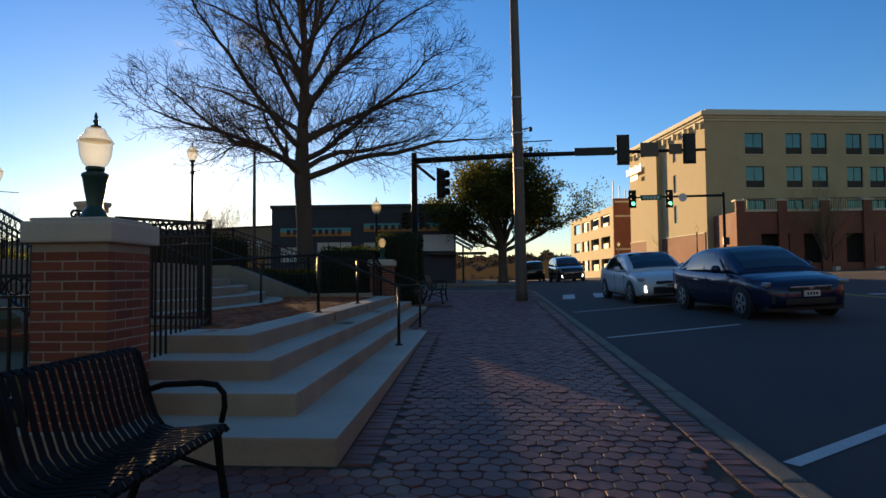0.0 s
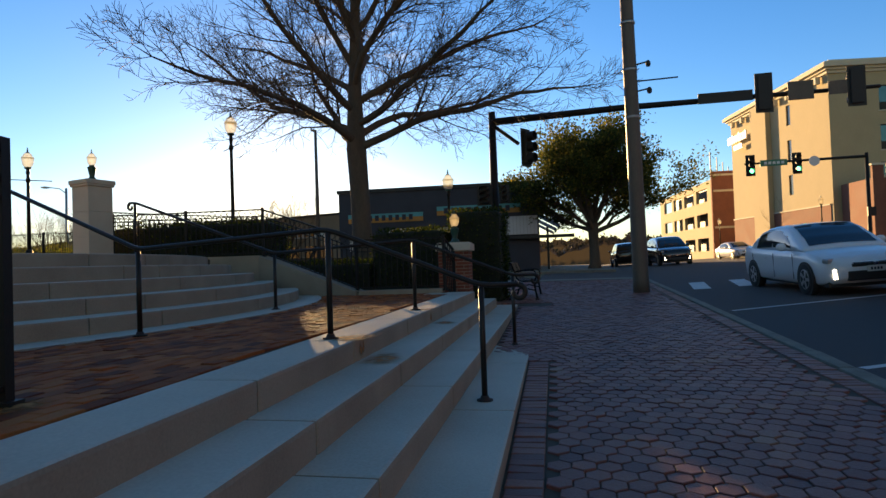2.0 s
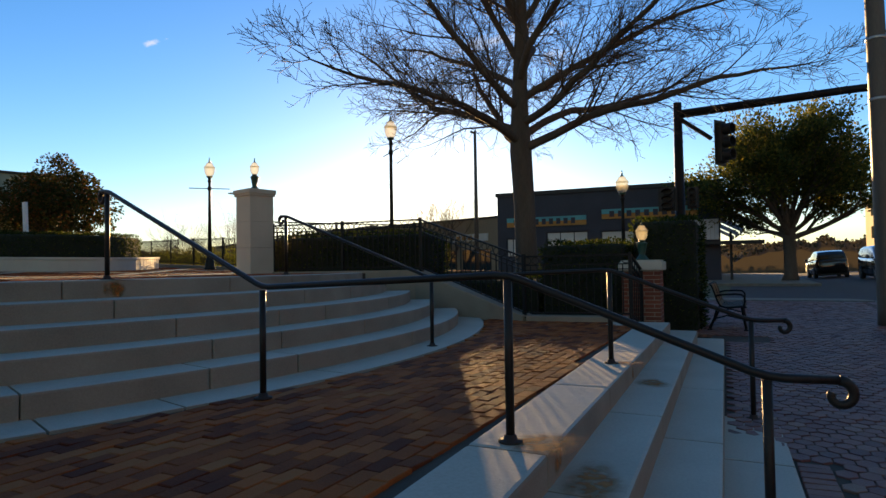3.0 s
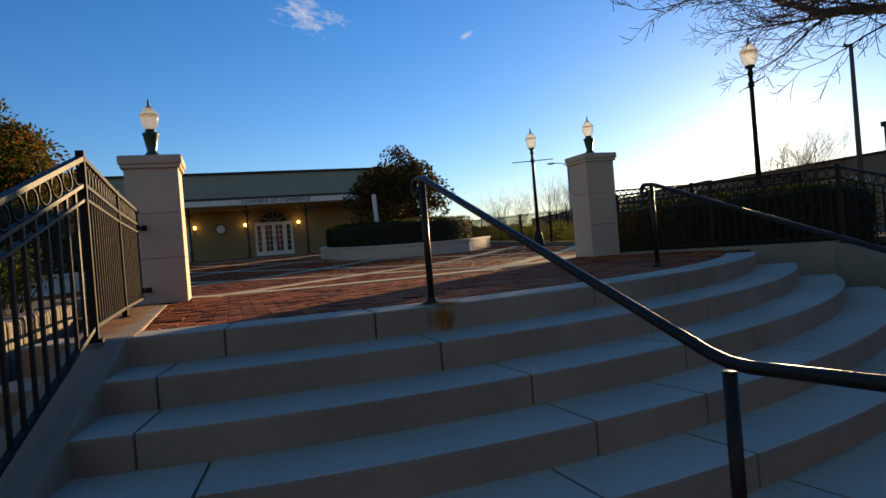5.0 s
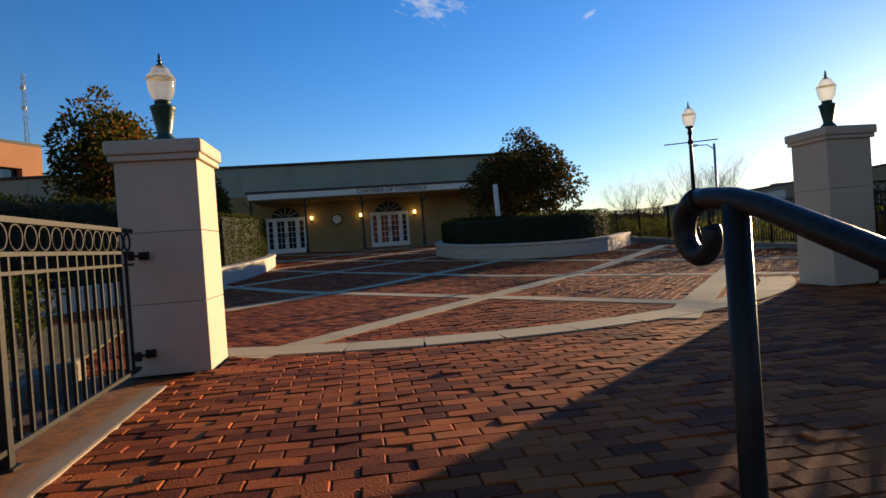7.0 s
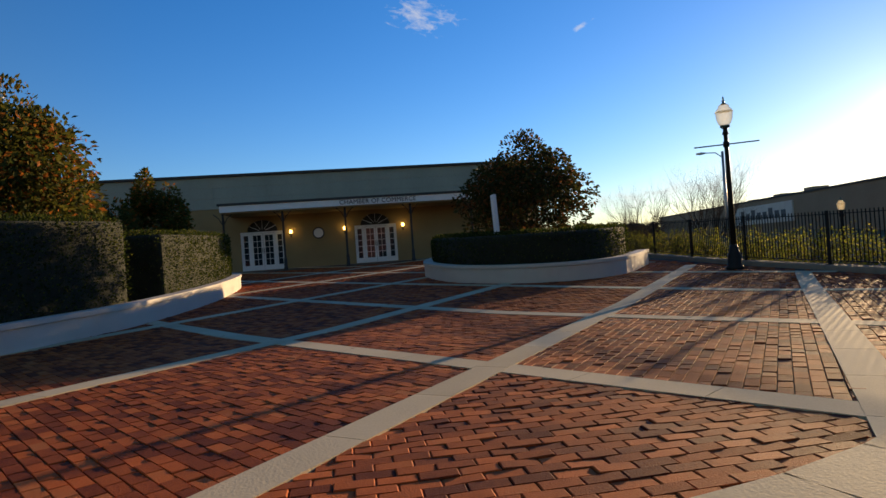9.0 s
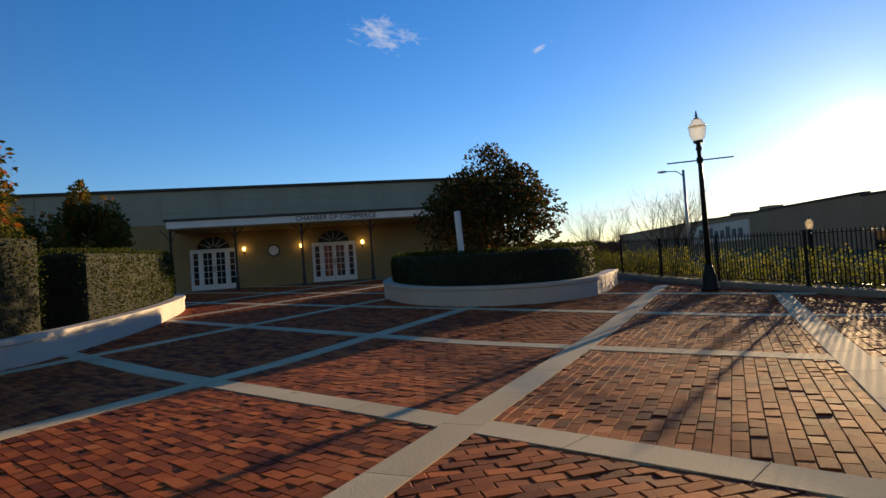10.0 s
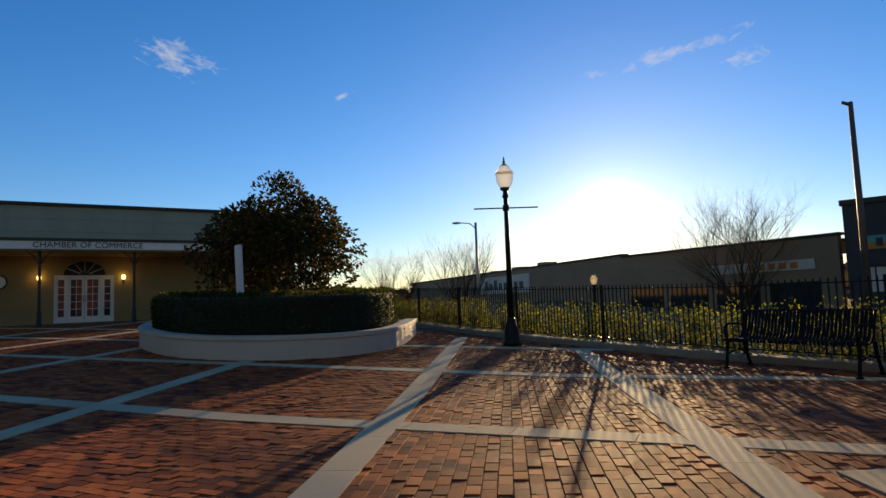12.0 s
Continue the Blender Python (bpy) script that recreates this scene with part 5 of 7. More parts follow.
hedge("street_hedge", [Vector(p) for p in ((-7.2, 18.6), (-3.75, 18.5), (-3.7, 20.6), (-7.2, 20.8))], 0, 0.68, LEAF_HEDGE, 8, "broad dark hedge behind the lower fence", 300, 0.06, zf=lambda x, y: 0.62)
hedge("street_hedge", [Vector(p) for p in ((-3.65, 18.6), (-2.1, 18.5), (-2.1, 20.4), (-3.65, 20.5))], 0, 1.4, LEAF_HEDGE, 15, "rounded hedge with sunlit yellow-green top", 420, 0.06, zf=lambda x, y: 0.58)
hedge("tall_hedge", [Vector(p) for p in ((-1.98, 19.1), (-0.85, 19.1), (-0.85, 20.5), (-1.98, 20.5))], 0, 2.15, LEAF_HEDGE, 10, "tall square clipped hedge beside the pavement", 420, 0.06, zf=lambda x, y: 0.25)
hedge("fence_hedge", [Vector(p) for p in ((-9.48, 17.42), (-6.1, 17.72), (-5.8, 17.9), (-5.9, 18.9), (-9.0, 18.9))], 0, 1.66, LEAF_HEDGE, 13, "clipped dark hedge standing close behind the ring fence", 420, 0.06, zf=lambda x, y: 0.62)
# ragged shrubs behind the plaza fence
rng_s = random.Random(21)
for p, q in zip(FENCE_N[:-2], FENCE_N[1:-1]):
    n = (q - p).normalized()
    s = Vector((-n.y, n.x))
    s = s if s.dot(V) > 0 else -s
    bm, st = bmesh.new(), bmesh.new()
    base = Vector((p.x, p.y, 0))
    t = thing("ragged_shrub", pose(p.x, p.y, plaza_z(p.x, p.y) - 0.1), "ragged yellow-green shrub behind the plaza fence", "shrub", "shrubs behind the fence")
    ln = (q - p).length
    for k in range(int(ln * 30)):
        a = p + n * rng_s.uniform(0, ln) + s * rng_s.uniform(0.2, 1.3)
        hgt = rng_s.uniform(0.5, 1.08)
        top = Vector((a.x - p.x + rng_s.uniform(-0.2, 0.2), a.y - p.y + rng_s.uniform(-0.2, 0.2), hgt))
        tube(st, [Vector((a.x - p.x, a.y - p.y, -0.3)), top], [0.008, 0.003], 3, False)
        for _ in range(52):
            c = Vector((a.x - p.x, a.y - p.y, -0.2)).lerp(top, rng_s.uniform(0.25, 1.0)) + Vector((rng_s.gauss(0, 0.09), rng_s.gauss(0, 0.09), rng_s.gauss(0, 0.06)))
            leaf(bm, c, Vector((rng_s.uniform(-1, 1), rng_s.uniform(-1, 1), rng_s.uniform(-0.3, 1))), rng_s.uniform(0.04, 0.08), rng_s)
    part("stem_mass", st, TWIG, t, kind="stuff")
    part("leaves", bm, LEAF_YELLOW, t, "sunlit yellow-green leaves", kind="stuff")
# low planting and a stone edge behind the ring fence
bed_edge = thing("bed_edging", label="row of rough pale edging stones round the planting bed", category="edging", kind="structure")
for k in range(14):
    a = Vector((-9.9, 9.0)).lerp(Vector((-5.4, 7.95)), k / 14)
    b = Vector((-9.9, 9.0)).lerp(Vector((-5.4, 7.95)), (k + 0.94) / 14)
    n = (b - a).normalized()
    s = Vector((-n.y, n.x)) * 0.09
    bm = bmesh.new()
    prism(bm, [tuple(a - s), tuple(b - s), tuple(b + s), tuple(a + s)], 1.0, PLAZA_Z + 0.13 + 0.012 * math.sin(9.0 * k))
    bevelled(bm, 0.035, 2, 1.0)
    part("edging_stone", bm, GRANITE, bed_edge)
bed = bmesh.new()
prism(bed, [(-14.5, 9.2), (-9.9, 8.9), (-5.4, 7.9), (-4.0, 7.7), (-4.0, 5.6), (-14.5, 1.5)], 0.0, lambda x, y: 0.75 + 0.75 * min(1, max(0, (-4.0 - x) / 1.6)))
prism(bed, [(-3.999, 7.6), (-1.99, 7.52), (-1.99, 5.25), (-3.999, 5.25)], 0.0, 0.5)
tagged(part("planting_bed", bed, EARTH), "mulched planting bed behind the iron fence", "bed", kind="structure")
for k in range(9):
    rr = random.Random(50 + k)
    x, y = -5.9 - 0.85 * k + rr.uniform(-0.2, 0.2), 7.35 + 0.13 * k + rr.uniform(-0.5, 0.3)
    t = thing("bed_shrub", pose(x, y, PLAZA_Z), "small leafy shrub in the planting bed", "shrub", "shrubs in the bed")
    bm, st = bmesh.new(), bmesh.new()
    for j in range(16):
        tip = Vector((rr.uniform(-0.4, 0.4), rr.uniform(-0.4, 0.4), rr.uniform(0.35, 0.8)))
        tube(st, [Vector((tip.x * 0.2, tip.y * 0.2, -0.05)), tip], [0.009, 0.003], 3, False)
        for _ in range(22):
            c = tip * rr.uniform(0.4, 1.0) + Vector((rr.gauss(0, 0.07), rr.gauss(0, 0.07), rr.gauss(0, 0.05)))
            leaf(bm, c, Vector((rr.uniform(-1, 1), rr.uniform(-1, 1), rr.uniform(-0.2, 1))), rr.uniform(0.05, 0.1), rr)
    part("stem_mass", st, TWIG, t, kind="stuff")
    part("leaves", bm, LEAF_HEDGE, t, kind="stuff")
twiggy_tree(-20.9, 49.3, 1.6, 8.2, 31, "pale leafless tree in front of the long wall", stems=8, lean=0.75, spread=0.58)
twiggy_tree(-43.4, 51.2, 1.0, 8.6, 33, "distant leafless tree beyond the fence", TWIG, 6, 5, 0.7, 0.55)
twiggy_tree(-47.2, 47.4, 1.0, 6.8, 34, "distant leafless tree beyond the fence", TWIG, 6, 5, 0.7, 0.55)
twiggy_tree(28.6, 53.0, 2.2, 7.0, 35, "slim leafless street tree in front of the brick wall", stems=4)
twiggy_tree(21.2, 68.0, 1.6, 5.5, 36, "slim leafless street tree beside the tan wall", TWIG, 4)

# ---- buildings ----
def holed(bm, length, z0, z1, holes, t0=0.0, t1=0.3):
    """A wall along local x from 0 to length, thick from y=t0 to t1, with rectangular openings (x0, x1, z0, z1)."""
    xs = sorted({0, length, *(h[0] for h in holes), *(h[1] for h in holes)})
    for a, b in zip(xs, xs[1:]):
        m = (a + b) / 2
        cuts = sorted((h[2], h[3]) for h in holes if h[0] < m < h[1])
        z = z0
        for c, d in cuts:
            if c > z + 1e-4:
                box(bm, a, b, t0, t1, z, c)
            z = d
        if z1 > z + 1e-4:
            box(bm, a, b, t0, t1, z, z1)


def panels(length, z0, z1, holes, material, parent, t0=0.0, t1=0.3, m=None, label=""):
    """The same wall as separate panels between and around its openings."""
    xs = sorted({0, length, *(h[0] for h in holes), *(h[1] for h in holes)})
    for a, b in zip(xs, xs[1:]):
        mid = (a + b) / 2
        z = z0
        for c, d in sorted((h[2], h[3]) for h in holes if h[0] < mid < h[1]) + [(z1, z1)]:
            if c > z + 1e-4:
                part("wall_panel", boxed(a, b, t0, t1, z, c, m), material, parent, label)
            z = d


def window(parent, x0, x1, z0, z1, y=0.12, pane=None, frame=None, mull=1, sill=True, louvre=0.0, fw=0.07, name="window"):
    """A window in an opening: frame, panes and a sill; louvre: the share of its height that is a grille at the foot."""
    w = part(name, boxed(x0, x1, y + 0.1, y + 0.14, z0, z1), BLACK, parent)
    bm = bmesh.new()
    for a, b, c, d in ((x0, x1, z0, z0 + fw), (x0, x1, z1 - fw, z1), (x0, x0 + fw, z0 + fw, z1 - fw), (x1 - fw, x1, z0 + fw, z1 - fw)):
        box(bm, a, b, y - 0.02, y + 0.06, c, d)
    for k in range(mull):
        m = x0 + (x1 - x0) * (k + 1) / (mull + 1)
        box(bm, m - fw / 3, m + fw / 3, y, y + 0.05, z0 + fw, z1 - fw)
    part("frame", bm, frame or WHITE_PAINT, w)
    zl = z0 + fw + (z1 - z0) * louvre
    if louvre:
        bm = bmesh.new()
        box(bm, x0 + fw, x1 - fw, y - 0.01, y + 0.05, z0 + fw, zl)
        for k in range(6):
            zz = z0 + fw + (zl - z0 - fw) * (k + 0.5) / 6
            box(bm, x0 + fw, x1 - fw, y - 0.025, y - 0.008, zz - 0.015, zz + 0.015)
        part("grille", bm, BLACK, w, "dark air grille")
    for k in range(mull + 1):
        a, b = x0 + fw + (x1 - x0 - 2 * fw) * k / (mull + 1), x0 + fw + (x1 - x0 - 2 * fw) * (k + 1) / (mull + 1)
        part("pane", boxed(a + 0.015, b - 0.015, y + 0.02, y + 0.03, zl + 0.01, z1 - fw - 0.01), pane or WINDOW, w)
    if sill:
        part("sill", boxed(x0 - 0.08, x1 + 0.08, y - 0.2, y - 0.021, z0 - 0.1, z0 - 0.002), HOTEL_TRIM, w)
    return w


# hotel
hotel = thing("hotel_building", pose(21.35, 59.2, -0.3, 0, 0, 9), "tan rendered five storey hotel with a pale cornice", "building")
cols = [(3.9, 5.7), (7.9, 9.5), (10.4, 12.0), (13.9, 15.5), (16.2, 17.8), (20.2, 21.8), (22.7, 24.3), (27, 28.6), (29.5, 31.1), (34, 35.6)]
rows = [(12.5, 14.5), (9.35, 11.35), (6.2, 8.2), (3.05, 5.05)]
panels(40, 0, 16.0, [(a, b, c, d) for a, b in cols for c, d in rows], HOTEL, hotel)
for a, b in cols:
    for c, d in rows:
        window(hotel, a, b, c, d, pane=TEAL_WINDOW, frame=BLACK, louvre=0.3, fw=0.06)
side = Matrix.Rotation(radians(90), 4, "Z")
bm = bmesh.new()
slits = [(5.6, 6.3, 3.4 + 3.15 * k, 5.2 + 3.15 * k) for k in range(4)]
holed(bm, 18, 5.2, 16.0, slits, -0.3, 0.0)
bmesh.ops.transform(bm, matrix=side @ Matrix.Translation((0.31, 0, 0)), verts=bm.verts)
part("side_wall", bm, HOTEL, hotel)
bm = bmesh.new()
holed(bm, 18, -1.0, 5.1, [], -0.34, 0.06)
bmesh.ops.transform(bm, matrix=side @ Matrix.Translation((0.31, 0, 0)), verts=bm.verts)
part("side_base", bm, FAR_BRICK, hotel, "brick ground floor")
part("belt", boxed(-0.12, 0.0, 0.3, 18.4, 5.1, 5.2), HOTEL_TRIM, hotel)
part("pier", boxed(-0.5, -0.01, 9.5, 12.6, -1.0, 15.9), HOTEL, hotel, "tan projecting bay")
for s in slits:
    part("window", boxed(0.1, 0.14, s[0] + 0.3, s[1] + 0.3, s[2], s[3]), WINDOW, hotel)
part("rear_block", boxed(0.45, 39.6, 0.45, 18.0, -1.0, 15.9), HOTEL, hotel)
bm = bmesh.new()
for k, (o, za, zb) in enumerate(((0.12, 15.6, 15.85), (0.3, 15.85, 16.05), (0.55, 16.05, 16.35), (0.4, 16.35, 16.5))):
    box(bm, -o, 40 + o, -o, 18.6 + o, za, zb)
part("cornice", bm, HOTEL_TRIM, hotel, "pale stepped cornice")
for k in range(8):
    part("bracket", boxed(-0.5, -0.13, 0.8 + 2.3 * k, 1.15 + 2.3 * k, 15.0, 15.6), HOTEL_TRIM, hotel)
part("parapet", boxed(0.3, 39.7, 0.3, 18, 16.5, 16.8), HOTEL_TRIM, hotel)
bm = bmesh.new()
for k in range(9):
    box(bm, -0.62, -0.52, 13.4 + 0.5 * k, 13.75 + 0.5 * k, 13.2, 13.2 + (0.75 if k % 3 else 0.9))
box(bm, -0.62, -0.52, 14.4, 16.4, 12.4, 12.9)
part("sign", bm, WHITE_PAINT, hotel, "plain white sign shapes")
# brick podium in front of the hotel
podium = thing("brick_podium", pose(22.2, 54.9, 1.0, 0, 0, 4), "dark brick podium wall with pilasters and a railing", "building")
arch = [(2.2 + 3.6 * k, 4.6 + 3.6 * k, 0.9, 3.4) for k in range(11)]
panels(42, -0.5, 5.3, arch, FAR_BRICK, podium, 0, 0.5)
for k in range(12):
    part("pilaster", boxed(0.0 + 3.6 * k, 0.75 + 3.6 * k, -0.25, 0.0, -0.5, 6.2), FAR_BRICK, podium)
    part("cap", boxed(-0.08 + 3.6 * k, 0.83 + 3.6 * k, -0.33, 0.4, 6.2, 6.35), HOTEL_TRIM, podium)
    part("coping", boxed(0.76 + 3.6 * k, 3.59 + 3.6 * k, -0.12, 0.3, 5.3, 5.5), HOTEL_TRIM, podium)
    bm = bmesh.new()
    for j in range(14):
        box(bm, 0.9 + 3.6 * k + 0.2 * j, 0.93 + 3.6 * k + 0.2 * j, 0.1, 0.13, 5.5, 6.4)
    box(bm, 0.8 + 3.6 * k, 3.55 + 3.6 * k, 0.09, 0.14, 6.4, 6.46)
    part("railing", bm, BLACK, podium)
    part("bollard", boxed(0.2 + 3.6 * k, 0.6 + 3.6 * k, -1.6, -1.2, -0.4, 0.55), SIGN_PALE, podium)
# Black sheet hung behind the arches, standing in for the shade inside.
part("shade_sheet", boxed(0.5, 41.5, 1.2, 1.4, -0.5, 5.2), BLACK, podium)
part("west_wall", boxed(0.0, 0.4, 0.51, 4.2, -0.5, 5.3), FAR_BRICK, podium)

# parking garage
garage = thing("parking_garage", pose(18.4, 87.3, 0.4, 0, 0, 5), "brick and tan concrete parking garage with open decks", "building")
part("front_wall", boxed(0, 9, 0, 0.4, 0, 11.2), FAR_BRICK, garage)
for z in (4.0, 8.6, 10.6):
    part("band", boxed(0.2, 9, -0.08, 0.0, z, z + 0.25), HOTEL_TRIM, garage)
decks = [(1.5 + 6 * k, 6.3 + 6 * k, 1.2 + 3.2 * j, 2.9 + 3.2 * j) for k in range(4) for j in range(3)]
panels(27, 0, 10.2, decks, HOTEL, garage, -0.4, 0.0, Matrix.Translation((0, 0.41, 0)) @ side, "tan deck wall")
# Black sheet added behind the openings to paint the decks' inner shade.
part("shade_sheet", boxed(2.0, 2.2, 1, 27, 0, 10.1), BLACK, garage)
for j in range(3):
    part("deck", boxed(0.4, 9, 0.5, 27, 0.5 + 3.2 * j, 0.8 + 3.2 * j), CONCRETE, garage)
for k in range(4):
    bm = bmesh.new()
    tube(bm, [(0.6 + k * 2.4, 2 + 5 * k, 10.2), (0.6 + k * 2.4, 2 + 5 * k, 14.0)], 0.08, 6)
    part("light_mast", bm, GREY_METAL, garage)

# navy shop building
navy = thing("navy_shop_building", pose(-15.4, 46.6, 0.5, 0, 0, 3.5), "navy painted brick shop building with painted sign boards", "building")
fw_holes = [(0.6, 2.0, 1.7, 3.0), (3.4, 6.2, 1.7, 3.35), (7.0, 11.0, 1.7, 3.3)]
panels(14.1, -0.4, 5.9, fw_holes, NAVY, navy)
for a, b, c, d in fw_holes:
    window(navy, a, b, c, d, pane=SIGN_PALE, frame=NAVY, mull=2, sill=False)
part("parapet", boxed(-0.1, 14.25, -0.12, 0.4, 5.9, 6.15), ROOF_DARK, navy)
for a, b, z in ((0.7, 6.1, 3.75), (7.1, 12.9, 4.05)):
    part("sign_board", boxed(a, b, -0.08, -0.002, z, z + 0.32), SIGN_ORANGE, navy, "orange sign board")
    part("sign_board", boxed(a, b, -0.1, -0.003, z + 0.321, z + 0.62), SIGN_TEAL, navy, "teal sign board")
    for k in range(9):
        part("letter_shape", boxed(a + 0.5 + (b - a - 1) * k / 9, a + 0.5 + (b - a - 1) * (k + 0.55) / 9, -0.13, -0.101, z + 0.12, z + 0.5), SIGN_NAVY, navy)
part("white_panel", boxed(11.6, 14.0, -0.35, -0.002, 2.5, 3.75), AWNING_BLUE, navy, "pale canvas awning face")
bm = bmesh.new()
for k in range(10):
    box(bm, 11.65 + 0.235 * k, 11.67 + 0.235 * k, -0.37, -0.351, 2.5, 3.75)
part("awning_rib", bm, GREY_METAL, navy)
part("east_wall", boxed(13.75, 14.1, 0.31, 30, -0.4, 5.9), NAVY, navy)
part("roof", boxed(0, 13.74, 0.31, 30, 5.3, 5.5), ROOF_DARK, navy)
part("west_wall", boxed(0, 0.3, 0.31, 30, -0.4, 5.9), NAVY, navy)
for k in range(4):
    bm = bmesh.new()
    v = [bm.verts.new(p) for p in ((14.11, 1 + 7 * k, 4.6), (14.11, 6.5 + 7 * k, 4.6), (15.9, 6.5 + 7 * k, 3.6), (15.9, 1 + 7 * k, 3.6), (15.9, 6.5 + 7 * k, 3.3), (15.9, 1 + 7 * k, 3.3))]
    bm.faces.new(v[:4])
    bm.faces.new((v[3], v[2], v[4], v[5]))
    bmesh.ops.solidify(bm, geom=bm.faces[:], thickness=0.03)
    part("side_awning", bm, AWNING_BLUE, navy, "pale sloping awning")
    part("side_window", boxed(14.11, 14.14, 1.5 + 7 * k, 6 + 7 * k, 0.3, 3.2), WINDOW, navy)
part("porch_post", boxed(14.6, 14.75, 0.4, 0.55, -0.3, 3.0), BLACK, navy)
part("porch_roof", boxed(12.0, 16.4, -0.7, 0.2, 2.2, 2.4), ROOF_DARK, navy)
# low annex and the long strip of shops behind the lot
annex = thing("low_shop_row", pose(-16.0, 49.4, 0.6, 0, 0, 163), "long low weathered block building with faded boards", "building")
part("wall", boxed(0, 14.6, 0, 0.35, -0.6, 4.6), STRIP_WALL, annex)
part("parapet", boxed(-0.1, 14.7, -0.1, 0.45, 4.6, 4.75), ROOF_DARK, annex)
part("roof", boxed(0, 14.6, -14, -0.11, 4.3, 4.45), ROOF_DARK, annex)
part("sign_board", boxed(1.2, 7.8, 0.36, 0.45, 2.95, 3.5), SIGN_PALE, annex, "faded white sign board")
for k in range(5):
    part("letter_shape", boxed(2.1 + 0.62 * k, 2.5 + 0.62 * k, 0.451, 0.47, 3.05, 3.38), SIGN_ORANGE, annex, "faded red letter shape")
for k in range(4):
    part("shop_window", boxed(1.0 + 3.4 * k, 3.8 + 3.4 * k, 0.351, 0.38, 0.2, 2.3), WINDOW, annex)
strip = thing("long_shop_row", pose(-30.0, 53.9, 0.6, 0, 0, 152), "long low shop row with a pale sign board on its wall", "building")
part("wall", boxed(0, 55, 0, 0.35, -0.8, 4.75), STRIP_WALL, strip)
part("parapet", boxed(-0.1, 55.1, -0.1, 0.45, 4.75, 4.9), ROOF_DARK, strip)
part("roof", boxed(0, 55, -16, -0.11, 4.4, 4.55), ROOF_DARK, strip)
part("sign_board", boxed(14.6, 26.6, 0.36, 0.5, 2.5, 4.3), SIGN_PALE, strip, "pale sign board")
for k in range(8):
    part("letter_shape", boxed(15.8 + 1.22 * k, 16.6 + 1.22 * k, 0.501, 0.53, 2.9, 3.9 if k in (2, 5, 7) else 3.6), SIGN_NAVY, strip, "dark letter shape")
for k in range(3):
    part("roof_unit", boxed(17 + 6 * k, 18.6 + 6 * k, -4, -2.6, 4.9, 5.5 - 0.1 * k), STRIP_WALL, strip)

# chamber hall across the plaza, in its own frame (x towards the hall)
HZ = 2.27
hall = thing("chamber_hall", HALL @ pose(33.5, 0, HZ), "low yellow stucco hall with a porch and grey upper siding", "building")


def swap(bm):
    """From wall coordinates (along, into, up) to the hall's frame."""
    bmesh.ops.transform(bm, matrix=Matrix(((0, 1, 0, 0), (1, 0, 0, 0), (0, 0, 1, 0), (0, 0, 0, 1))), verts=bm.verts)
    bmesh.ops.recalc_face_normals(bm, faces=bm.faces)
    return bm


door_mids = (-6.4, 0.05)
panels(33, -0.6, 5.35, [(23 + d - 1.22, 23 + d + 1.22, 0.0, 2.95) for d in door_mids], HALL_WALL, hall, m=Matrix(((0, 1, 0, 0), (1, 0, 0, 0), (0, 0, 1, 0), (0, 0, 0, 1))) @ Matrix.Translation((-23, 0, 0)))
for k in range(3):
    part("siding_board", swap(boxed(-23, 10, -0.06 + 0.012 * k, 0.0, 3.62 + 0.6 * k, 4.21 + 0.6 * k)), HALL_TOP, hall, "grey-green metal siding")
for k in range(11):
    part("siding_seam", swap(boxed(-21 + 3 * k, -20.96 + 3 * k, -0.085, -0.061, 3.62, 5.42)), HALL_TOP, hall)
part("roof_edge", swap(boxed(-23.2, 10.2, -0.2, 0.6, 5.43, 5.56)), ROOF_DARK, hall, "dark roof edge")
part("rear_block", swap(boxed(-22.9, 9.9, 2.5, 20, -0.6, 5.4)), HALL_WALL, hall)
part("porch_roof", swap(boxed(-8.2, 9.8, -3.1, -0.09, 3.50, 3.61)), ROOF_DARK, hall, "dark flat porch roof")
part("porch_ceiling", swap(boxed(-8.0, 9.6, -2.9, -0.02, 3.08, 3.14)), HALL_WALL, hall)
part("fascia", swap(boxed(-8.1, 9.7, -3.02, -2.94, 3.15, 3.49)), WHITE_PAINT, hall, "white porch fascia")
part("fascia_end", swap(boxed(-8.1, -8.02, -2.93, -0.1, 3.15, 3.49)), WHITE_PAINT, hall)
part("plinth", swap(boxed(-23, 10, -0.05, -0.001, -0.5, 0.0)), CONCRETE, hall)
for v in (-8.0, -4.95, -1.66, 1.9, 5.3, 8.8):
    bm = bmesh.new()
    lathe(bm, [(0.11, -0.4), (0.11, 0.05), (0.09, 0.1), (0.085, 0.5), (0.06, 0.6), (0.055, 2.6), (0.08, 2.7), (0.06, 2.78), (0.06, 3.14)], 12, Matrix.Translation((-2.7, v, 0)))
    for s in (-1, 1):
        tube(bm, [(-2.7, v + s * 0.06, 2.55), (-2.7, v + s * 0.2, 2.85), (-2.7, v + s * 0.48, 3.1)], 0.022, 6)
    part("porch_column", bm, BLACK, hall, "slim black iron column", smooth=True)
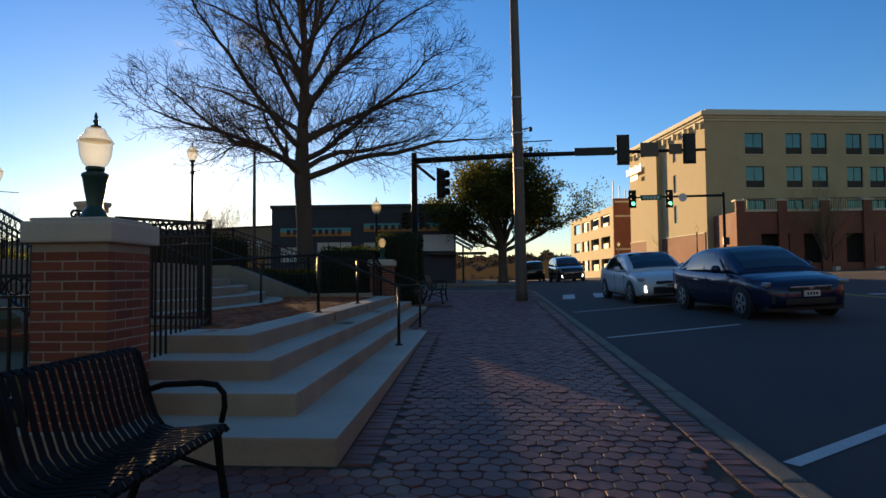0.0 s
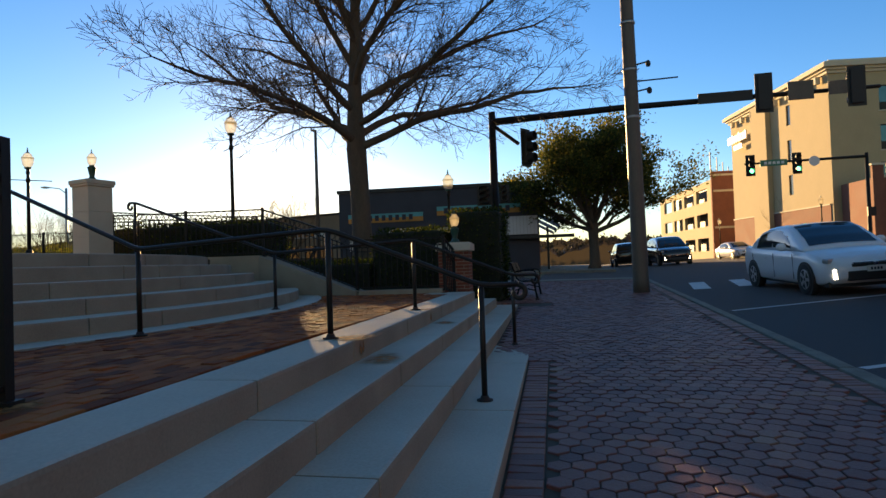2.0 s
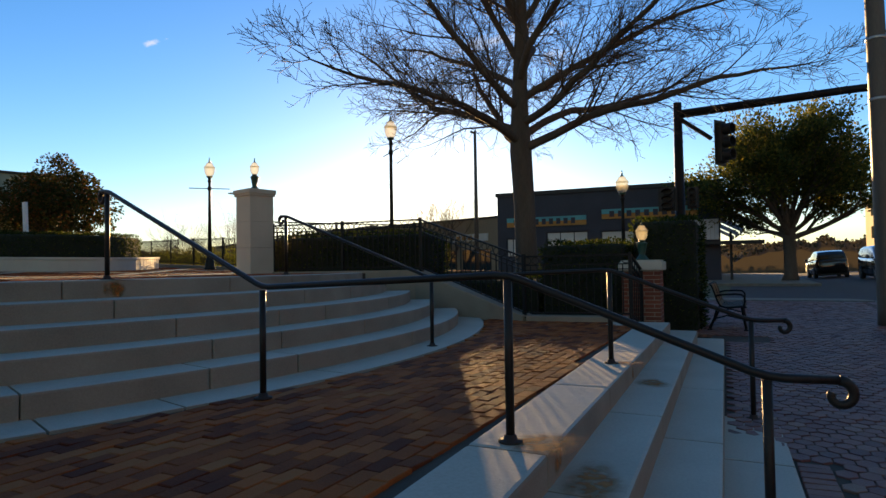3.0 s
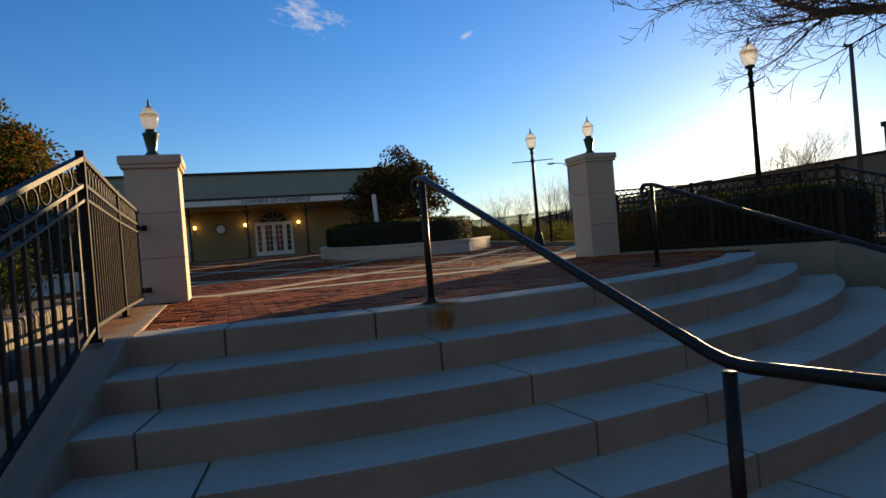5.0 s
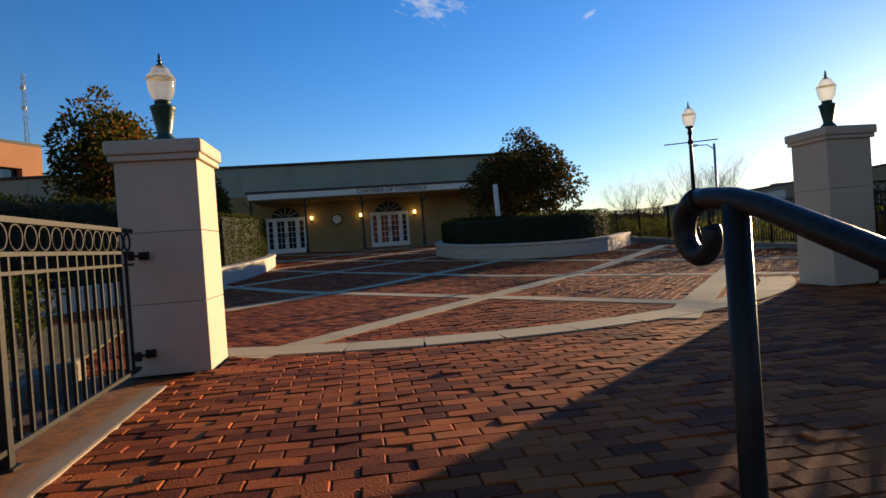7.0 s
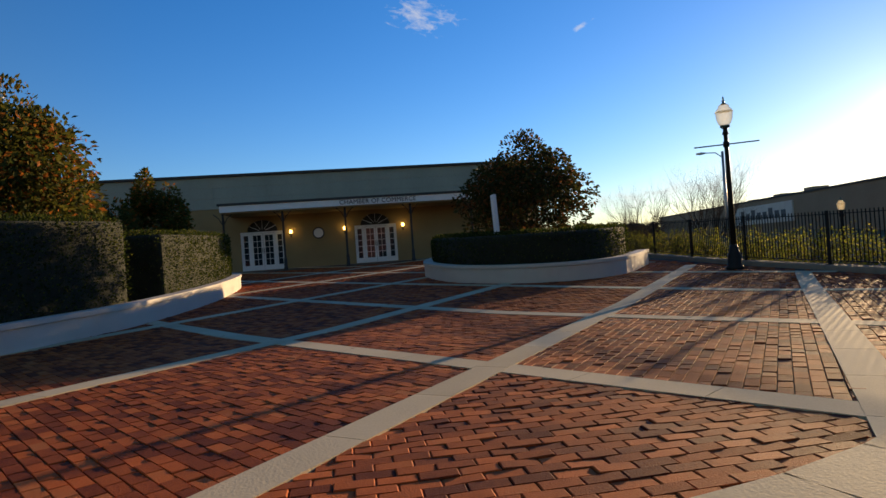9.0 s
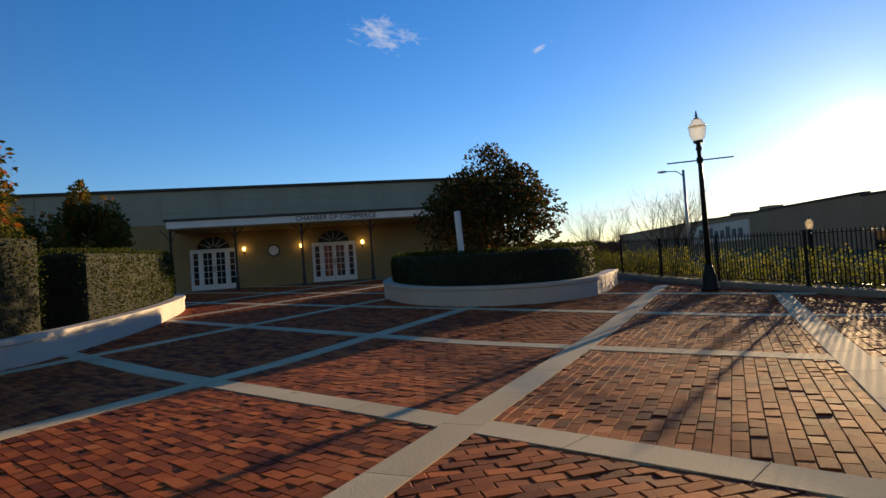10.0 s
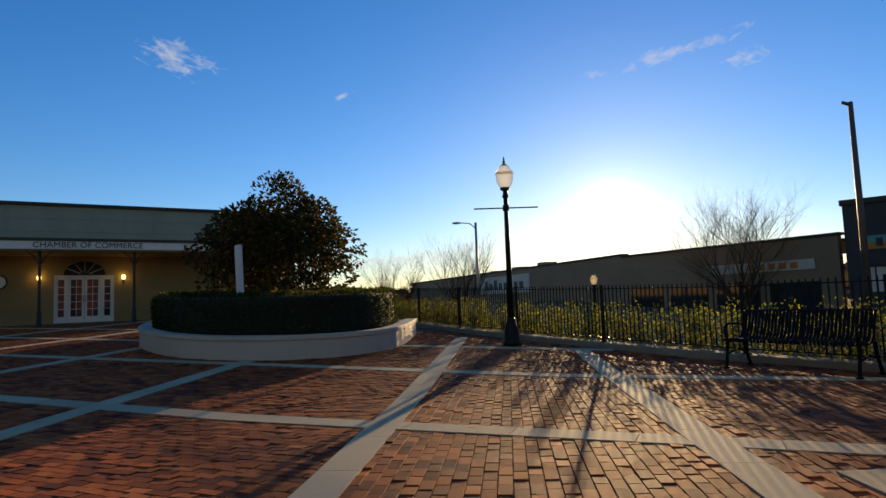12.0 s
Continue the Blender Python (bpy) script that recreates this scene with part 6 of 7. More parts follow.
for d in door_mids:
    door = part("double_door", swap(boxed(d - 1.22, d + 1.22, 0.24, 0.28, 0.0, 2.95)), BLACK, hall, "white glazed double door under a fanlight")
    bm = bmesh.new()
    for a, b in ((-1.22, -1.14), (1.14, 1.22), (-0.74, -0.66), (0.66, 0.74)):
        box(bm, d + a, d + b, 0.02, 0.16, 0, 2.12)
    box(bm, d - 1.22, d + 1.22, 0.02, 0.16, 2.12, 2.2)
    part("door_frame", swap(bm), WHITE_PAINT, door)
    for x0, x1, cols_n in ((-0.655, -0.008, 2), (0.008, 0.655, 2), (-1.135, -0.745, 1), (0.745, 1.135, 1)):
        leafd = bmesh.new()
        st = 0.1 if cols_n == 2 else 0.07
        for a, b, c, e in ((x0, x0 + st, 0.0, 2.11), (x1 - st, x1, 0.0, 2.11), (x0 + st, x1 - st, 0.0, 0.28), (x0 + st, x1 - st, 2.0, 2.11)):
            box(leafd, d + a, d + b, 0.06, 0.11, c, e)
        rows_n = 5
        for r in range(1, rows_n):
            zz = 0.28 + 1.72 * r / rows_n
            box(leafd, d + x0 + st, d + x1 - st, 0.07, 0.1, zz - 0.012, zz + 0.012)
        if cols_n == 2:
            m = (x0 + x1) / 2
            box(leafd, d + m - 0.012, d + m + 0.012, 0.068, 0.102, 0.28, 2.0)
        part("door_leaf", swap(leafd), WHITE_PAINT, door, "white glazed door leaf")
        part("pane", swap(boxed(d + x0 + st, d + x1 - st, 0.085, 0.09, 0.28, 2.0)), WINDOW, door)
    for s in (-1, 1):
        part("handle", swap(boxed(d + s * 0.05 - 0.012, d + s * 0.05 + 0.012, 0.01, 0.05, 0.95, 1.25)), BLACK, door)
    # fanlight: arch surround, glass and bars
    bm = bmesh.new()
    for k in range(12):
        a0, a1 = math.pi * k / 12, math.pi * (k + 1) / 12
        q = [(d + r * math.cos(a), 2.2 + 0.78 * r * math.sin(a)) for r, a in ((0.86, a0), (1.0, a0), (1.0, a1), (0.86, a1))]
        lo, hi = [bm.verts.new((x, 0.02, z)) for x, z in q], [bm.verts.new((x, -0.06, z)) for x, z in q]
        bm.faces.new(hi)
        for i in range(4):
            bm.faces.new((lo[i], lo[(i + 1) % 4], hi[(i + 1) % 4], hi[i]))
    part("arch", swap(bm), HALL_WALL, door, "raised arch moulding")
    bm = bmesh.new()
    for k in range(1, 6):
        a = math.pi * k / 6
        bar(bm, (d + 0.2 * math.cos(a), 0.04, 2.2 + 0.16 * math.sin(a)), (d + 0.86 * math.cos(a), 0.041, 2.2 + 0.67 * math.sin(a)), 0.02, 0.03)
    part("fan_bar", swap(bm), WHITE_PAINT, door)
    bm = bmesh.new()
    pts = [(d + 0.86 * math.cos(math.pi * k / 12), 2.2 + 0.67 * math.sin(math.pi * k / 12)) for k in range(13)]
    # wall left and right of the arch, above the door
    for s in (-1, 1):
        poly = [(d + s * 1.22, 2.2), (d + s * 1.22, 2.95), (d, 2.95)] + [(d + s * 0.86 * math.cos(math.pi / 2 * (1 - k / 6)), 2.2 + 0.67 * math.sin(math.pi / 2 * (1 - k / 6))) for k in range(7)]
        f = [bm.verts.new((x, 0.0, z)) for x, z in poly]
        bm.faces.new(f)
    g = bmesh.ops.extrude_face_region(bm, geom=bm.faces[:])
    bmesh.ops.translate(bm, vec=(0, 0.2, 0), verts=[v for v in g["geom"] if isinstance(v, bmesh.types.BMVert)])
    part("arch_wall", swap(bm), HALL_WALL, door)
bm = bmesh.new()
lathe(bm, [(0.34, 0), (0.34, 0.03), (0.28, 0.04), (0.28, 0.03)], 28, Matrix.Translation((-0.006, -3.25, 1.92)) @ Matrix.Rotation(-math.pi / 2, 4, "Y"))
part("plaque_rim", bm, SIGN_NAVY, hall, "dark rim of a round plaque")
bm = bmesh.new()
lathe(bm, [(0.27, 0), (0.27, 0.05)], 28, Matrix.Translation((-0.006, -3.25, 1.92)) @ Matrix.Rotation(-math.pi / 2, 4, "Y"))
part("plaque_face", bm, WHITE_PAINT, hall, "white face of a round plaque")
for v in (-4.8, -1.74, 1.66):
    t = thing("wall_sconce", HALL @ pose(33.43, v, HZ + 2.02), "small lit wall lantern with a warm bulb", "lamp", "wall lanterns")
    bm = bmesh.new()
    box(bm, -0.02, 0.05, -0.04, 0.04, -0.25, 0.0)
    tube(bm, [(0.02, 0, -0.1), (-0.08, 0, -0.12), (-0.1, 0, -0.04)], 0.012, 6)
    part("bracket", bm, BLACK, t)
    bm = bmesh.new()
    lathe(bm, [(0.05, 0), (0.075, 0.02), (0.085, 0.16), (0.03, 0.2)], 12, Matrix.Translation((-0.1, 0, -0.03)))
    part("globe", bm, SCONCE_GLOW, t, "glowing warm globe", smooth=True)
    bulb = new("sconce_light", bpy.data.lights.new("sconce_light", "POINT"))
    bulb.data.energy, bulb.data.color, bulb.data.shadow_soft_size = 0.5, (1.0, 0.66, 0.28), 0.06
    bulb.matrix_basis = HALL @ pose(33.1, v, HZ + 2.1)
txt = bpy.data.curves.new("lettering", "FONT")
txt.body, txt.size, txt.align_x, txt.align_y, txt.extrude, txt.space_character = "CHAMBER OF COMMERCE", 0.34, "CENTER", "CENTER", 0.012, 1.04
txt.materials.append(SIGN_NAVY)
lab = new("lettering", txt)
lab.parent = hall
lab.matrix_basis = Matrix(((0, 0, -1, -3.035), (1, 0, 0, 0.15), (0, 1, 0, 3.32), (0, 0, 0, 1)))
tagged(lab, label="dark raised capital letters on the fascia")

# plain brick rows added out of view, behind and opposite, to block low sky light
for x, y, turn, ln in ((28.0, -28.0, -90, 34.0), (28.5, 3.0, -90, 30.0), (28.0, 29.0, -90, 25.0), (22.0, -64.0, 180, 52.0)):
    row_b = thing("unseen_sky_blocker", pose(x, y, -0.6, 0, 0, turn), "added plain brick row, out of view, blocking low sky light", "building")
    win = [(1.6 + 3.2 * k, 3.0 + 3.2 * k, z, z + 1.9) for k in range(int((ln - 2) / 3.2)) for z in (1.2, 5.0)]
    panels(ln, -0.5, 9.4, win, FAR_BRICK, row_b)
    for a, b, c, d in win:
        part("window", boxed(a, b, 0.12, 0.16, c, d), WINDOW, row_b)
    part("cornice", boxed(-0.1, ln + 0.1, -0.2, 0.5, 9.4, 9.75), HOTEL_TRIM, row_b)
    part("rear_block", boxed(0.2, ln - 0.2, 0.4, 12.0, -0.5, 9.3), FAR_BRICK, row_b)

# brick building and a radio mast far to the south
south_b = thing("brick_building", pose(-52.0, 1.6, 1.6, 0, 0, 52), "old red brick building beyond the planters", "building")
bm = bmesh.new()
sh = [(1.5 + 3.4 * k, 3.2 + 3.4 * k, z, z + 2.2) for k in range(4) for z in (1.2, 5.0)]
holed(bm, 15, -0.5, 8.7, sh)
bmesh.ops.transform(bm, matrix=Matrix.Rotation(radians(-90), 4, "Z"), verts=bm.verts)
part("east_wall", bm, OLD_BRICK, south_b)
for h in sh:
    part("window", boxed(-0.2, -0.15, -h[1], -h[0], h[2], h[3]), WINDOW, south_b)
part("north_wall", boxed(-14, -0.31, -0.35, 0.0, -0.5, 8.7), OLD_BRICK, south_b)
part("parapet", boxed(-14, 0.15, -15.1, 0.15, 8.7, 8.95), ROOF_DARK, south_b)
mast_t = thing("radio_mast", pose(-150, -17, 2), "slim lattice radio mast far away", "mast")
bm = bmesh.new()
for k in range(3):
    a = k * 2.094
    tube(bm, [(0.7 * math.cos(a), 0.7 * math.sin(a), 0), (0.35 * math.cos(a), 0.35 * math.sin(a), 40)], 0.07, 4)
for j in range(26):
    for k in range(3):
        a, b = k * 2.094, (k + 1) * 2.094
        r0, r1 = 0.7 - 0.35 * j / 26, 0.7 - 0.35 * (j + 1) / 26
        tube(bm, [(r0 * math.cos(a), r0 * math.sin(a), 40 * j / 26), (r1 * math.cos(b), r1 * math.sin(b), 40 * (j + 1) / 26)], 0.035, 3)
part("lattice", bm, GREY_METAL, mast_t)
for z in (33, 37):
    bm = bmesh.new()
    lathe(bm, [(0.5, 0), (0.45, 0.3), (0.1, 0.45)], 12, Matrix.Translation((0.7, 0, z)) @ Matrix.Rotation(1.57, 4, "Y"))
    part("dish", bm, WHITE_PAINT, mast_t)

# ---- street furniture ----
pole = thing("utility_pole", pose(2.34, 20.8, walk_z(20.8) - 0.1, 0.3, -0.6, 0), "tall weathered steel pole with small cameras", "pole")
bm = bmesh.new()
lathe(bm, [(0.2, -0.05), (0.19, 0.4), (0.17, 4), (0.14, 9), (0.1, 14)], 18)
part("shaft", bm, STEEL, pole, smooth=True)
for z in (4.3, 5.45, 6.6):
    bm = bmesh.new()
    lathe(bm, [(0.172, z), (0.178, z + 0.01), (0.178, z + 0.05), (0.172, z + 0.06)], 18)
    part("band", bm, GREY_METAL, pole, smooth=True)
for z, s in ((5.6, 1), (4.95, 1)):
    bm = bmesh.new()
    tube(bm, [(0.1, 0, z), (0.42, -0.05, z + 0.04)], 0.02, 6)
    lathe(bm, [(0.04, 0), (0.06, 0.04), (0.06, 0.1), (0.03, 0.15)], 10, Matrix.Translation((0.42, -0.05, z - 0.08)))
    part("camera_housing", bm, BLACK, pole, "small dark camera")
bm = bmesh.new()
tube(bm, [(0.1, 0, 5.2), (1.1, 0.05, 5.22)], 0.018, 6)
part("arm", bm, BLACK, pole)


def signal_head(parent, m, lit=None, facing=1):
    h = part("signal_head", boxed(-0.17, 0.17, -0.1, 0.1, -0.52, 0.52, m, 0.03), BLACK, parent, "black three lamp signal head")
    plate = part("back_plate", boxed(-0.25, 0.25, 0.03, 0.045, -0.6, 0.6, m), BLACK, h)
    for k in (-1, 0, 1):
        bm = bmesh.new()
        lathe(bm, [(0.15, 0.0), (0.15, 0.22), (0.135, 0.22), (0.135, 0.0)], 16, m @ Matrix.Translation((0, -0.1, 0.34 * k)) @ Matrix.Rotation(math.pi / 2, 4, "X"))
        part("visor", bm, BLACK, h)
        bm = bmesh.new()
        lathe(bm, [(0.13, 0), (0.12, 0.03)], 16, m @ Matrix.Translation((0, -0.101, 0.34 * k)) @ Matrix.Rotation(math.pi / 2, 4, "X"))
        part("lens", bm, GREEN_LIGHT if lit is not None and k == lit else BLACK, h, "lit green lens" if lit is not None and k == lit else "")
    return h


sig = thing("signal_mast", None, "dark steel traffic signal mast with a long arm", "traffic signal")
bm = bmesh.new()
mx, my, mz = -1.62, 25.0, walk_z(25)
lathe(bm, [(0.2, 0), (0.2, 0.3), (0.15, 0.4), (0.11, 5.6)], 16, Matrix.Translation((mx, my, mz)))
part("mast", bm, IRON, sig, smooth=True)
bm = bmesh.new()
tube(bm, [(mx, my, 5.72), (mx + 4, my + 0.25, 5.9), (9.9, 25.75, 6.03)], [0.12, 0.1, 0.055], 12)
part("arm", bm, IRON, sig, smooth=True)
bm = bmesh.new()
tube(bm, [(mx + 0.1, my - 0.02, 5.55), (mx + 0.85, my - 0.3, 4.9)], 0.06, 8)
part("strut", bm, IRON, sig)
signal_head(sig, Matrix.Translation((6.6, 25.38, 6.02)) @ Matrix.Rotation(math.pi, 4, "Z"))
signal_head(sig, Matrix.Translation((9.2, 25.6, 6.05)) @ Matrix.Rotation(math.pi, 4, "Z"))
signal_head(sig, Matrix.Translation((mx + 1.1, my - 0.35, 4.75)) @ Matrix.Rotation(radians(60), 4, "Z"))
signal_head(sig, Matrix.Translation((mx - 0.3, my - 0.2, 3.35)) @ Matrix.Diagonal((1, 1, 0.55, 1)))
signal_head(sig, Matrix.Translation((mx + 0.35, my - 0.2, 3.35)) @ Matrix.Diagonal((0.6, 0.8, 0.5, 1)))
part("street_name_plate", boxed(4.7, 6.25, 25.2, 25.23, 5.8, 6.12), BLACK, sig, "back of a street name plate")
part("sign_plate", boxed(7.25, 7.95, 25.3, 25.33, 5.72, 6.28), STEEL, sig, "back of a square sign")
part("sign_plate", boxed(8.35, 8.85, 25.3, 25.33, 5.8, 6.2), STEEL, sig, "back of a square sign")
sig2 = thing("signal_mast", None, "far traffic signal mast with two green lights", "traffic signal")
bm = bmesh.new()
lathe(bm, [(0.16, 0), (0.12, 0.4), (0.09, 6.0)], 12, Matrix.Translation((17.0, 43.3, 0.55)))
part("mast", bm, IRON, sig2, smooth=True)
bm = bmesh.new()
tube(bm, [(17.0, 43.3, 6.35), (10.6, 42.85, 6.25)], [0.09, 0.05], 8)
part("arm", bm, IRON, sig2, smooth=True)
signal_head(sig2, Matrix.Translation((10.9, 42.8, 6.15)), -1)
signal_head(sig2, Matrix.Translation((13.36, 42.95, 6.15)), -1)
part("street_name_plate", boxed(11.4, 12.8, 42.75, 42.78, 6.05, 6.4), SIGN_GREEN, sig2, "green street name plate")
for k in range(5):
    part("lettering_bar", boxed(11.6 + 0.22 * k, 11.75 + 0.22 * k, 42.735, 42.749, 6.15, 6.3), WHITE_PAINT, sig2, "white bar of lettering")
bm = bmesh.new()
lathe(bm, [(0.28, 0), (0.28, 0.02)], 16, Matrix.Translation((14.2, 42.85, 6.2)) @ Matrix.Rotation(math.pi / 2, 4, "X"))
part("round_sign", bm, WHITE_PAINT, sig2)
part("crossing_box", boxed(16.8, 17.2, 42.95, 43.1, 3.0, 3.5), BLACK, sig2)
# arm light beyond the plaza fence and a wooden pole by the shops
cob = thing("arm_street_light", pose(-36.0, 44.2, 0.8), "grey street light with a curved arm beyond the fence", "street lamp")
bm = bmesh.new()
lathe(bm, [(0.13, 0), (0.08, 7.0)], 10)
part("shaft", bm, GREY_METAL, cob, smooth=True)
bm = bmesh.new()
tube(bm, [(0, 0, 6.6), (-0.25, -0.35, 6.95), (-0.7, -0.95, 7.0)], 0.035, 6)
box(bm, -1.0, -0.6, -1.25, -0.85, 6.93, 7.04)
part("arm", bm, GREY_METAL, cob)
wood = thing("wooden_pole", pose(-13.5, 38.4, 0.8), "tall slim light pole in front of the navy shop", "pole")
bm = bmesh.new()
lathe(bm, [(0.14, 0), (0.08, 8.4)], 10)
tube(bm, [(0, 0, 8.3), (-0.25, -0.1, 8.42)], 0.06, 6)
part("shaft", bm, STEEL, wood, smooth=True)
leaner = thing("white_post", pose(-22.15, 19.35, 2.0, 0, -4, 0), "white painted post standing among the hedge", "post")
part("post", boxed(-0.09, 0.09, -0.05, 0.05, 0, 2.05, bevel=0.02), WHITE_PAINT, leaner)


# ---- cars ----
def car(m, paint, label, lights=True, suv=False, dims=(4.6, 1.78, 1.43)):
    """A saloon or an SUV facing +x: lofted body and cabin with curved glass, wheels, lamps, mirrors and plate."""
    L, W, H = dims
    t = thing("parked_car", m, label, "car", "cars in the street")
    k = H / 1.43
    def along(x, pairs):
        """A smooth value at x from (x, value) pairs."""
        for (x0, v0), (x1, v1) in zip(pairs, pairs[1:]):
            if x <= x1:
                f = max(0.0, (x - x0) / (x1 - x0))
                return v0 + (v1 - v0) * (0.5 * f + 0.5 * f * f * (3 - 2 * f))
        return pairs[-1][1]

    shoulder = [(-0.5, 0.80), (-0.485, 0.94), (-0.44, 0.99), (-0.3, 0.96), (-0.1, 0.93), (0.1, 0.91), (0.25, 0.90), (0.34, 0.86), (0.41, 0.80), (0.46, 0.73), (0.488, 0.64), (0.5, 0.55)]
    plan = [(-0.5, 0.37), (-0.485, 0.43), (-0.44, 0.47), (-0.35, 0.492), (-0.1, 0.5), (0.2, 0.5), (0.33, 0.494), (0.40, 0.478), (0.45, 0.445), (0.48, 0.39), (0.495, 0.32), (0.5, 0.27)]
    sill = [(-0.5, 0.40), (-0.47, 0.30), (-0.4, 0.22), (0.38, 0.20), (0.46, 0.23), (0.5, 0.33)]
    if suv:
        roof_line = [(-0.485, 0.95), (-0.465, 1.20), (-0.43, 1.36), (-0.3, 1.42), (-0.05, 1.43), (0.06, 1.39), (0.13, 1.28), (0.20, 1.12), (0.27, 0.94), (0.29, 0.90)]
    else:
        roof_line = [(-0.44, 0.96), (-0.40, 1.02), (-0.32, 1.20), (-0.24, 1.33), (-0.14, 1.405), (-0.03, 1.43), (0.06, 1.405), (0.12, 1.32), (0.19, 1.16), (0.27, 0.95), (0.29, 0.90)]
    cab_w = [(-0.485, 0.40), (-0.40, 0.375), (-0.2, 0.372), (0.06, 0.37), (0.2, 0.405), (0.29, 0.435)]
    up = k if suv else 1.0

    def skin(name, rings, material):
        bm = bmesh.new()
        rows = [[bm.verts.new((x * L, y * W, z)) for y, z in ring] for x, ring in rings]
        for a, b in zip(rows, rows[1:]):
            for i in range(len(a) - 1):
                bm.faces.new((a[i], a[i + 1], b[i + 1], b[i]))
            bm.faces.new((a[-1], a[0], b[0], b[-1]))
        bm.faces.new(rows[0])
        bm.faces.new(rows[-1][::-1])
        bmesh.ops.recalc_face_normals(bm, faces=bm.faces)
        return part(name, bm, material, t, smooth=True)

    xs = [-0.5 + 0.0125 * i for i in range(7)] + [-0.41 + 0.05 * i for i in range(16)] + [0.36 + 0.014 * i for i in range(10)] + [0.495, 0.5]
    rings = []
    for x in xs:
        w, lo, sh = along(x, plan), along(x, sill) * (1.2 if suv else 1.0), along(x, shoulder) * up
        half = [(0.88 * w, lo), (0.975 * w, lo + 0.05), (w, lo + 0.42 * (sh - lo)), (0.99 * w, lo + 0.72 * (sh - lo)), (0.955 * w, sh - 0.035), (0.90 * w, sh - 0.004), (0.55 * w, sh + 0.022), (0.0, sh + 0.035)]
        rings.append((x, half + [(-y, z) for y, z in half[-2::-1]]))
    skin("body", rings, paint)
    x0, x1 = roof_line[0][0], roof_line[-1][0]

    def flank(x, f):
        """A point on the cabin's side, f from the belt to the roof."""
        top, belt = along(x, roof_line) * up, 0.88 * up
        wt, wb = along(x, cab_w), min(0.468, along(x, plan) * 0.955)
        return wb + (wt - wb) * f + 0.012 * math.sin(math.pi * f), belt + (top - belt) * f

    def crown(x, q):
        """A point on the roof or a screen, q across from -1 to 1."""
        y, z = flank(x, 1.0)
        return y * q, z + 0.035 * (1 - q * q)

    rings = []
    for i in range(27):
        x = x0 + (x1 - x0) * i / 26
        half = [flank(x, f) for f in (0.0, 0.35, 0.7, 0.93)] + [crown(x, q) for q in (0.95, 0.75, 0.4, 0.0)]
        rings.append((x, half + [(-y, z) for y, z in half[-2::-1]]))
    skin("cabin", rings, paint)

    def glass(name, xa, xb, fn, n=8, m=4):
        bm = bmesh.new()
        g = [[bm.verts.new(fn(xa + (xb - xa) * i / n, j / m)) for j in range(m + 1)] for i in range(n + 1)]
        for i in range(n):
            for j in range(m):
                bm.faces.new((g[i][j], g[i + 1][j], g[i + 1][j + 1], g[i][j + 1]))
        bmesh.ops.recalc_face_normals(bm, faces=bm.faces)
        part(name, bm, WINDOW, t, "dark car glass", smooth=True)

    def side_pane(sd, lean):
        def at(x, f):
            y, z = flank(x, 0.16 + 0.68 * f)
            return ((x - lean * f) * L, sd * (y * W + 0.006), z)
        return at

    def screen(x, f):
        y, z = crown(x, -0.86 + 1.72 * f)
        return (x * L, y * W, z + 0.010)

    for sd in (1, -1):
        glass("side_window", -0.045, 0.165, side_pane(sd, 0.045))
        glass("side_window", (-0.26 if not suv else -0.24), -0.06, side_pane(sd, 0.0 if suv else -0.005))
        if suv:
            glass("side_window", -0.44, -0.265, side_pane(sd, 0.0))
    glass("windscreen", 0.075, 0.265, screen, 8, 6)
    glass("rear_window", (-0.39 if not suv else -0.478), (-0.235 if not suv else -0.452), screen, 8, 6)
    zb = 0.88 * up
    for s in (1, -1):
        bm = bmesh.new()
        tube(bm, [(0.16 * L, s * 0.46 * W, zb + 0.04), (0.155 * L, s * 0.53 * W, zb + 0.08)], 0.025, 6)
        lathe(bm, [(0.02, -0.09), (0.075, -0.05), (0.08, 0.02), (0.05, 0.07), (0.01, 0.08)], 10, Matrix.Translation((0.15 * L, s * 0.56 * W, zb + 0.11)) @ Matrix.Diagonal((0.7, 1.3, 1, 1)))
        part("mirror", bm, paint, t, smooth=True)
        for x in (-0.12, 0.07):
            part("door_handle", boxed(x * L - 0.09, x * L + 0.09, s * 0.497 * W - 0.015, s * 0.497 * W + 0.015, zb - 0.16, zb - 0.13, bevel=0.005), CHROME if paint is not CAR_WHITE else paint, t)
        bm = bmesh.new()
        for x in (-0.29, -0.02, 0.2):
            bar(bm, (x * L, s * 0.499 * W, 0.32), (x * L + 0.012, s * 0.4995 * W, 0.32), 0.012, 0.01)
            box(bm, x * L - 0.004, x * L + 0.004, s * 0.4975 * W - 0.006, s * 0.4975 * W + 0.006, 0.3, zb - 0.05)
        part("door_gap", bm, BLACK, t)
        for x in (-0.295, 0.315):
            w = thing("wheel", pose(x * L, s * (W / 2 - 0.09), 0.315 if not suv else 0.36), "", "")
            w.parent = t
            r = 0.315 if not suv else 0.36
            bm = bmesh.new()
            lathe(bm, [(r * 0.68, -0.1), (r * 0.96, -0.1), (r, -0.07), (r, 0.07), (r * 0.96, 0.1), (r * 0.68, 0.1)], 28, Matrix.Rotation(math.pi / 2, 4, "X"))
            part("tyre", bm, TYRE, w, smooth=True)
            bm = bmesh.new()
            lathe(bm, [(r * 0.67, -0.06), (r * 0.67, 0.098), (r * 0.6, 0.104), (r * 0.58, 0.086), (0.02, 0.084)], 24, Matrix.Rotation(-s * math.pi / 2, 4, "X"))
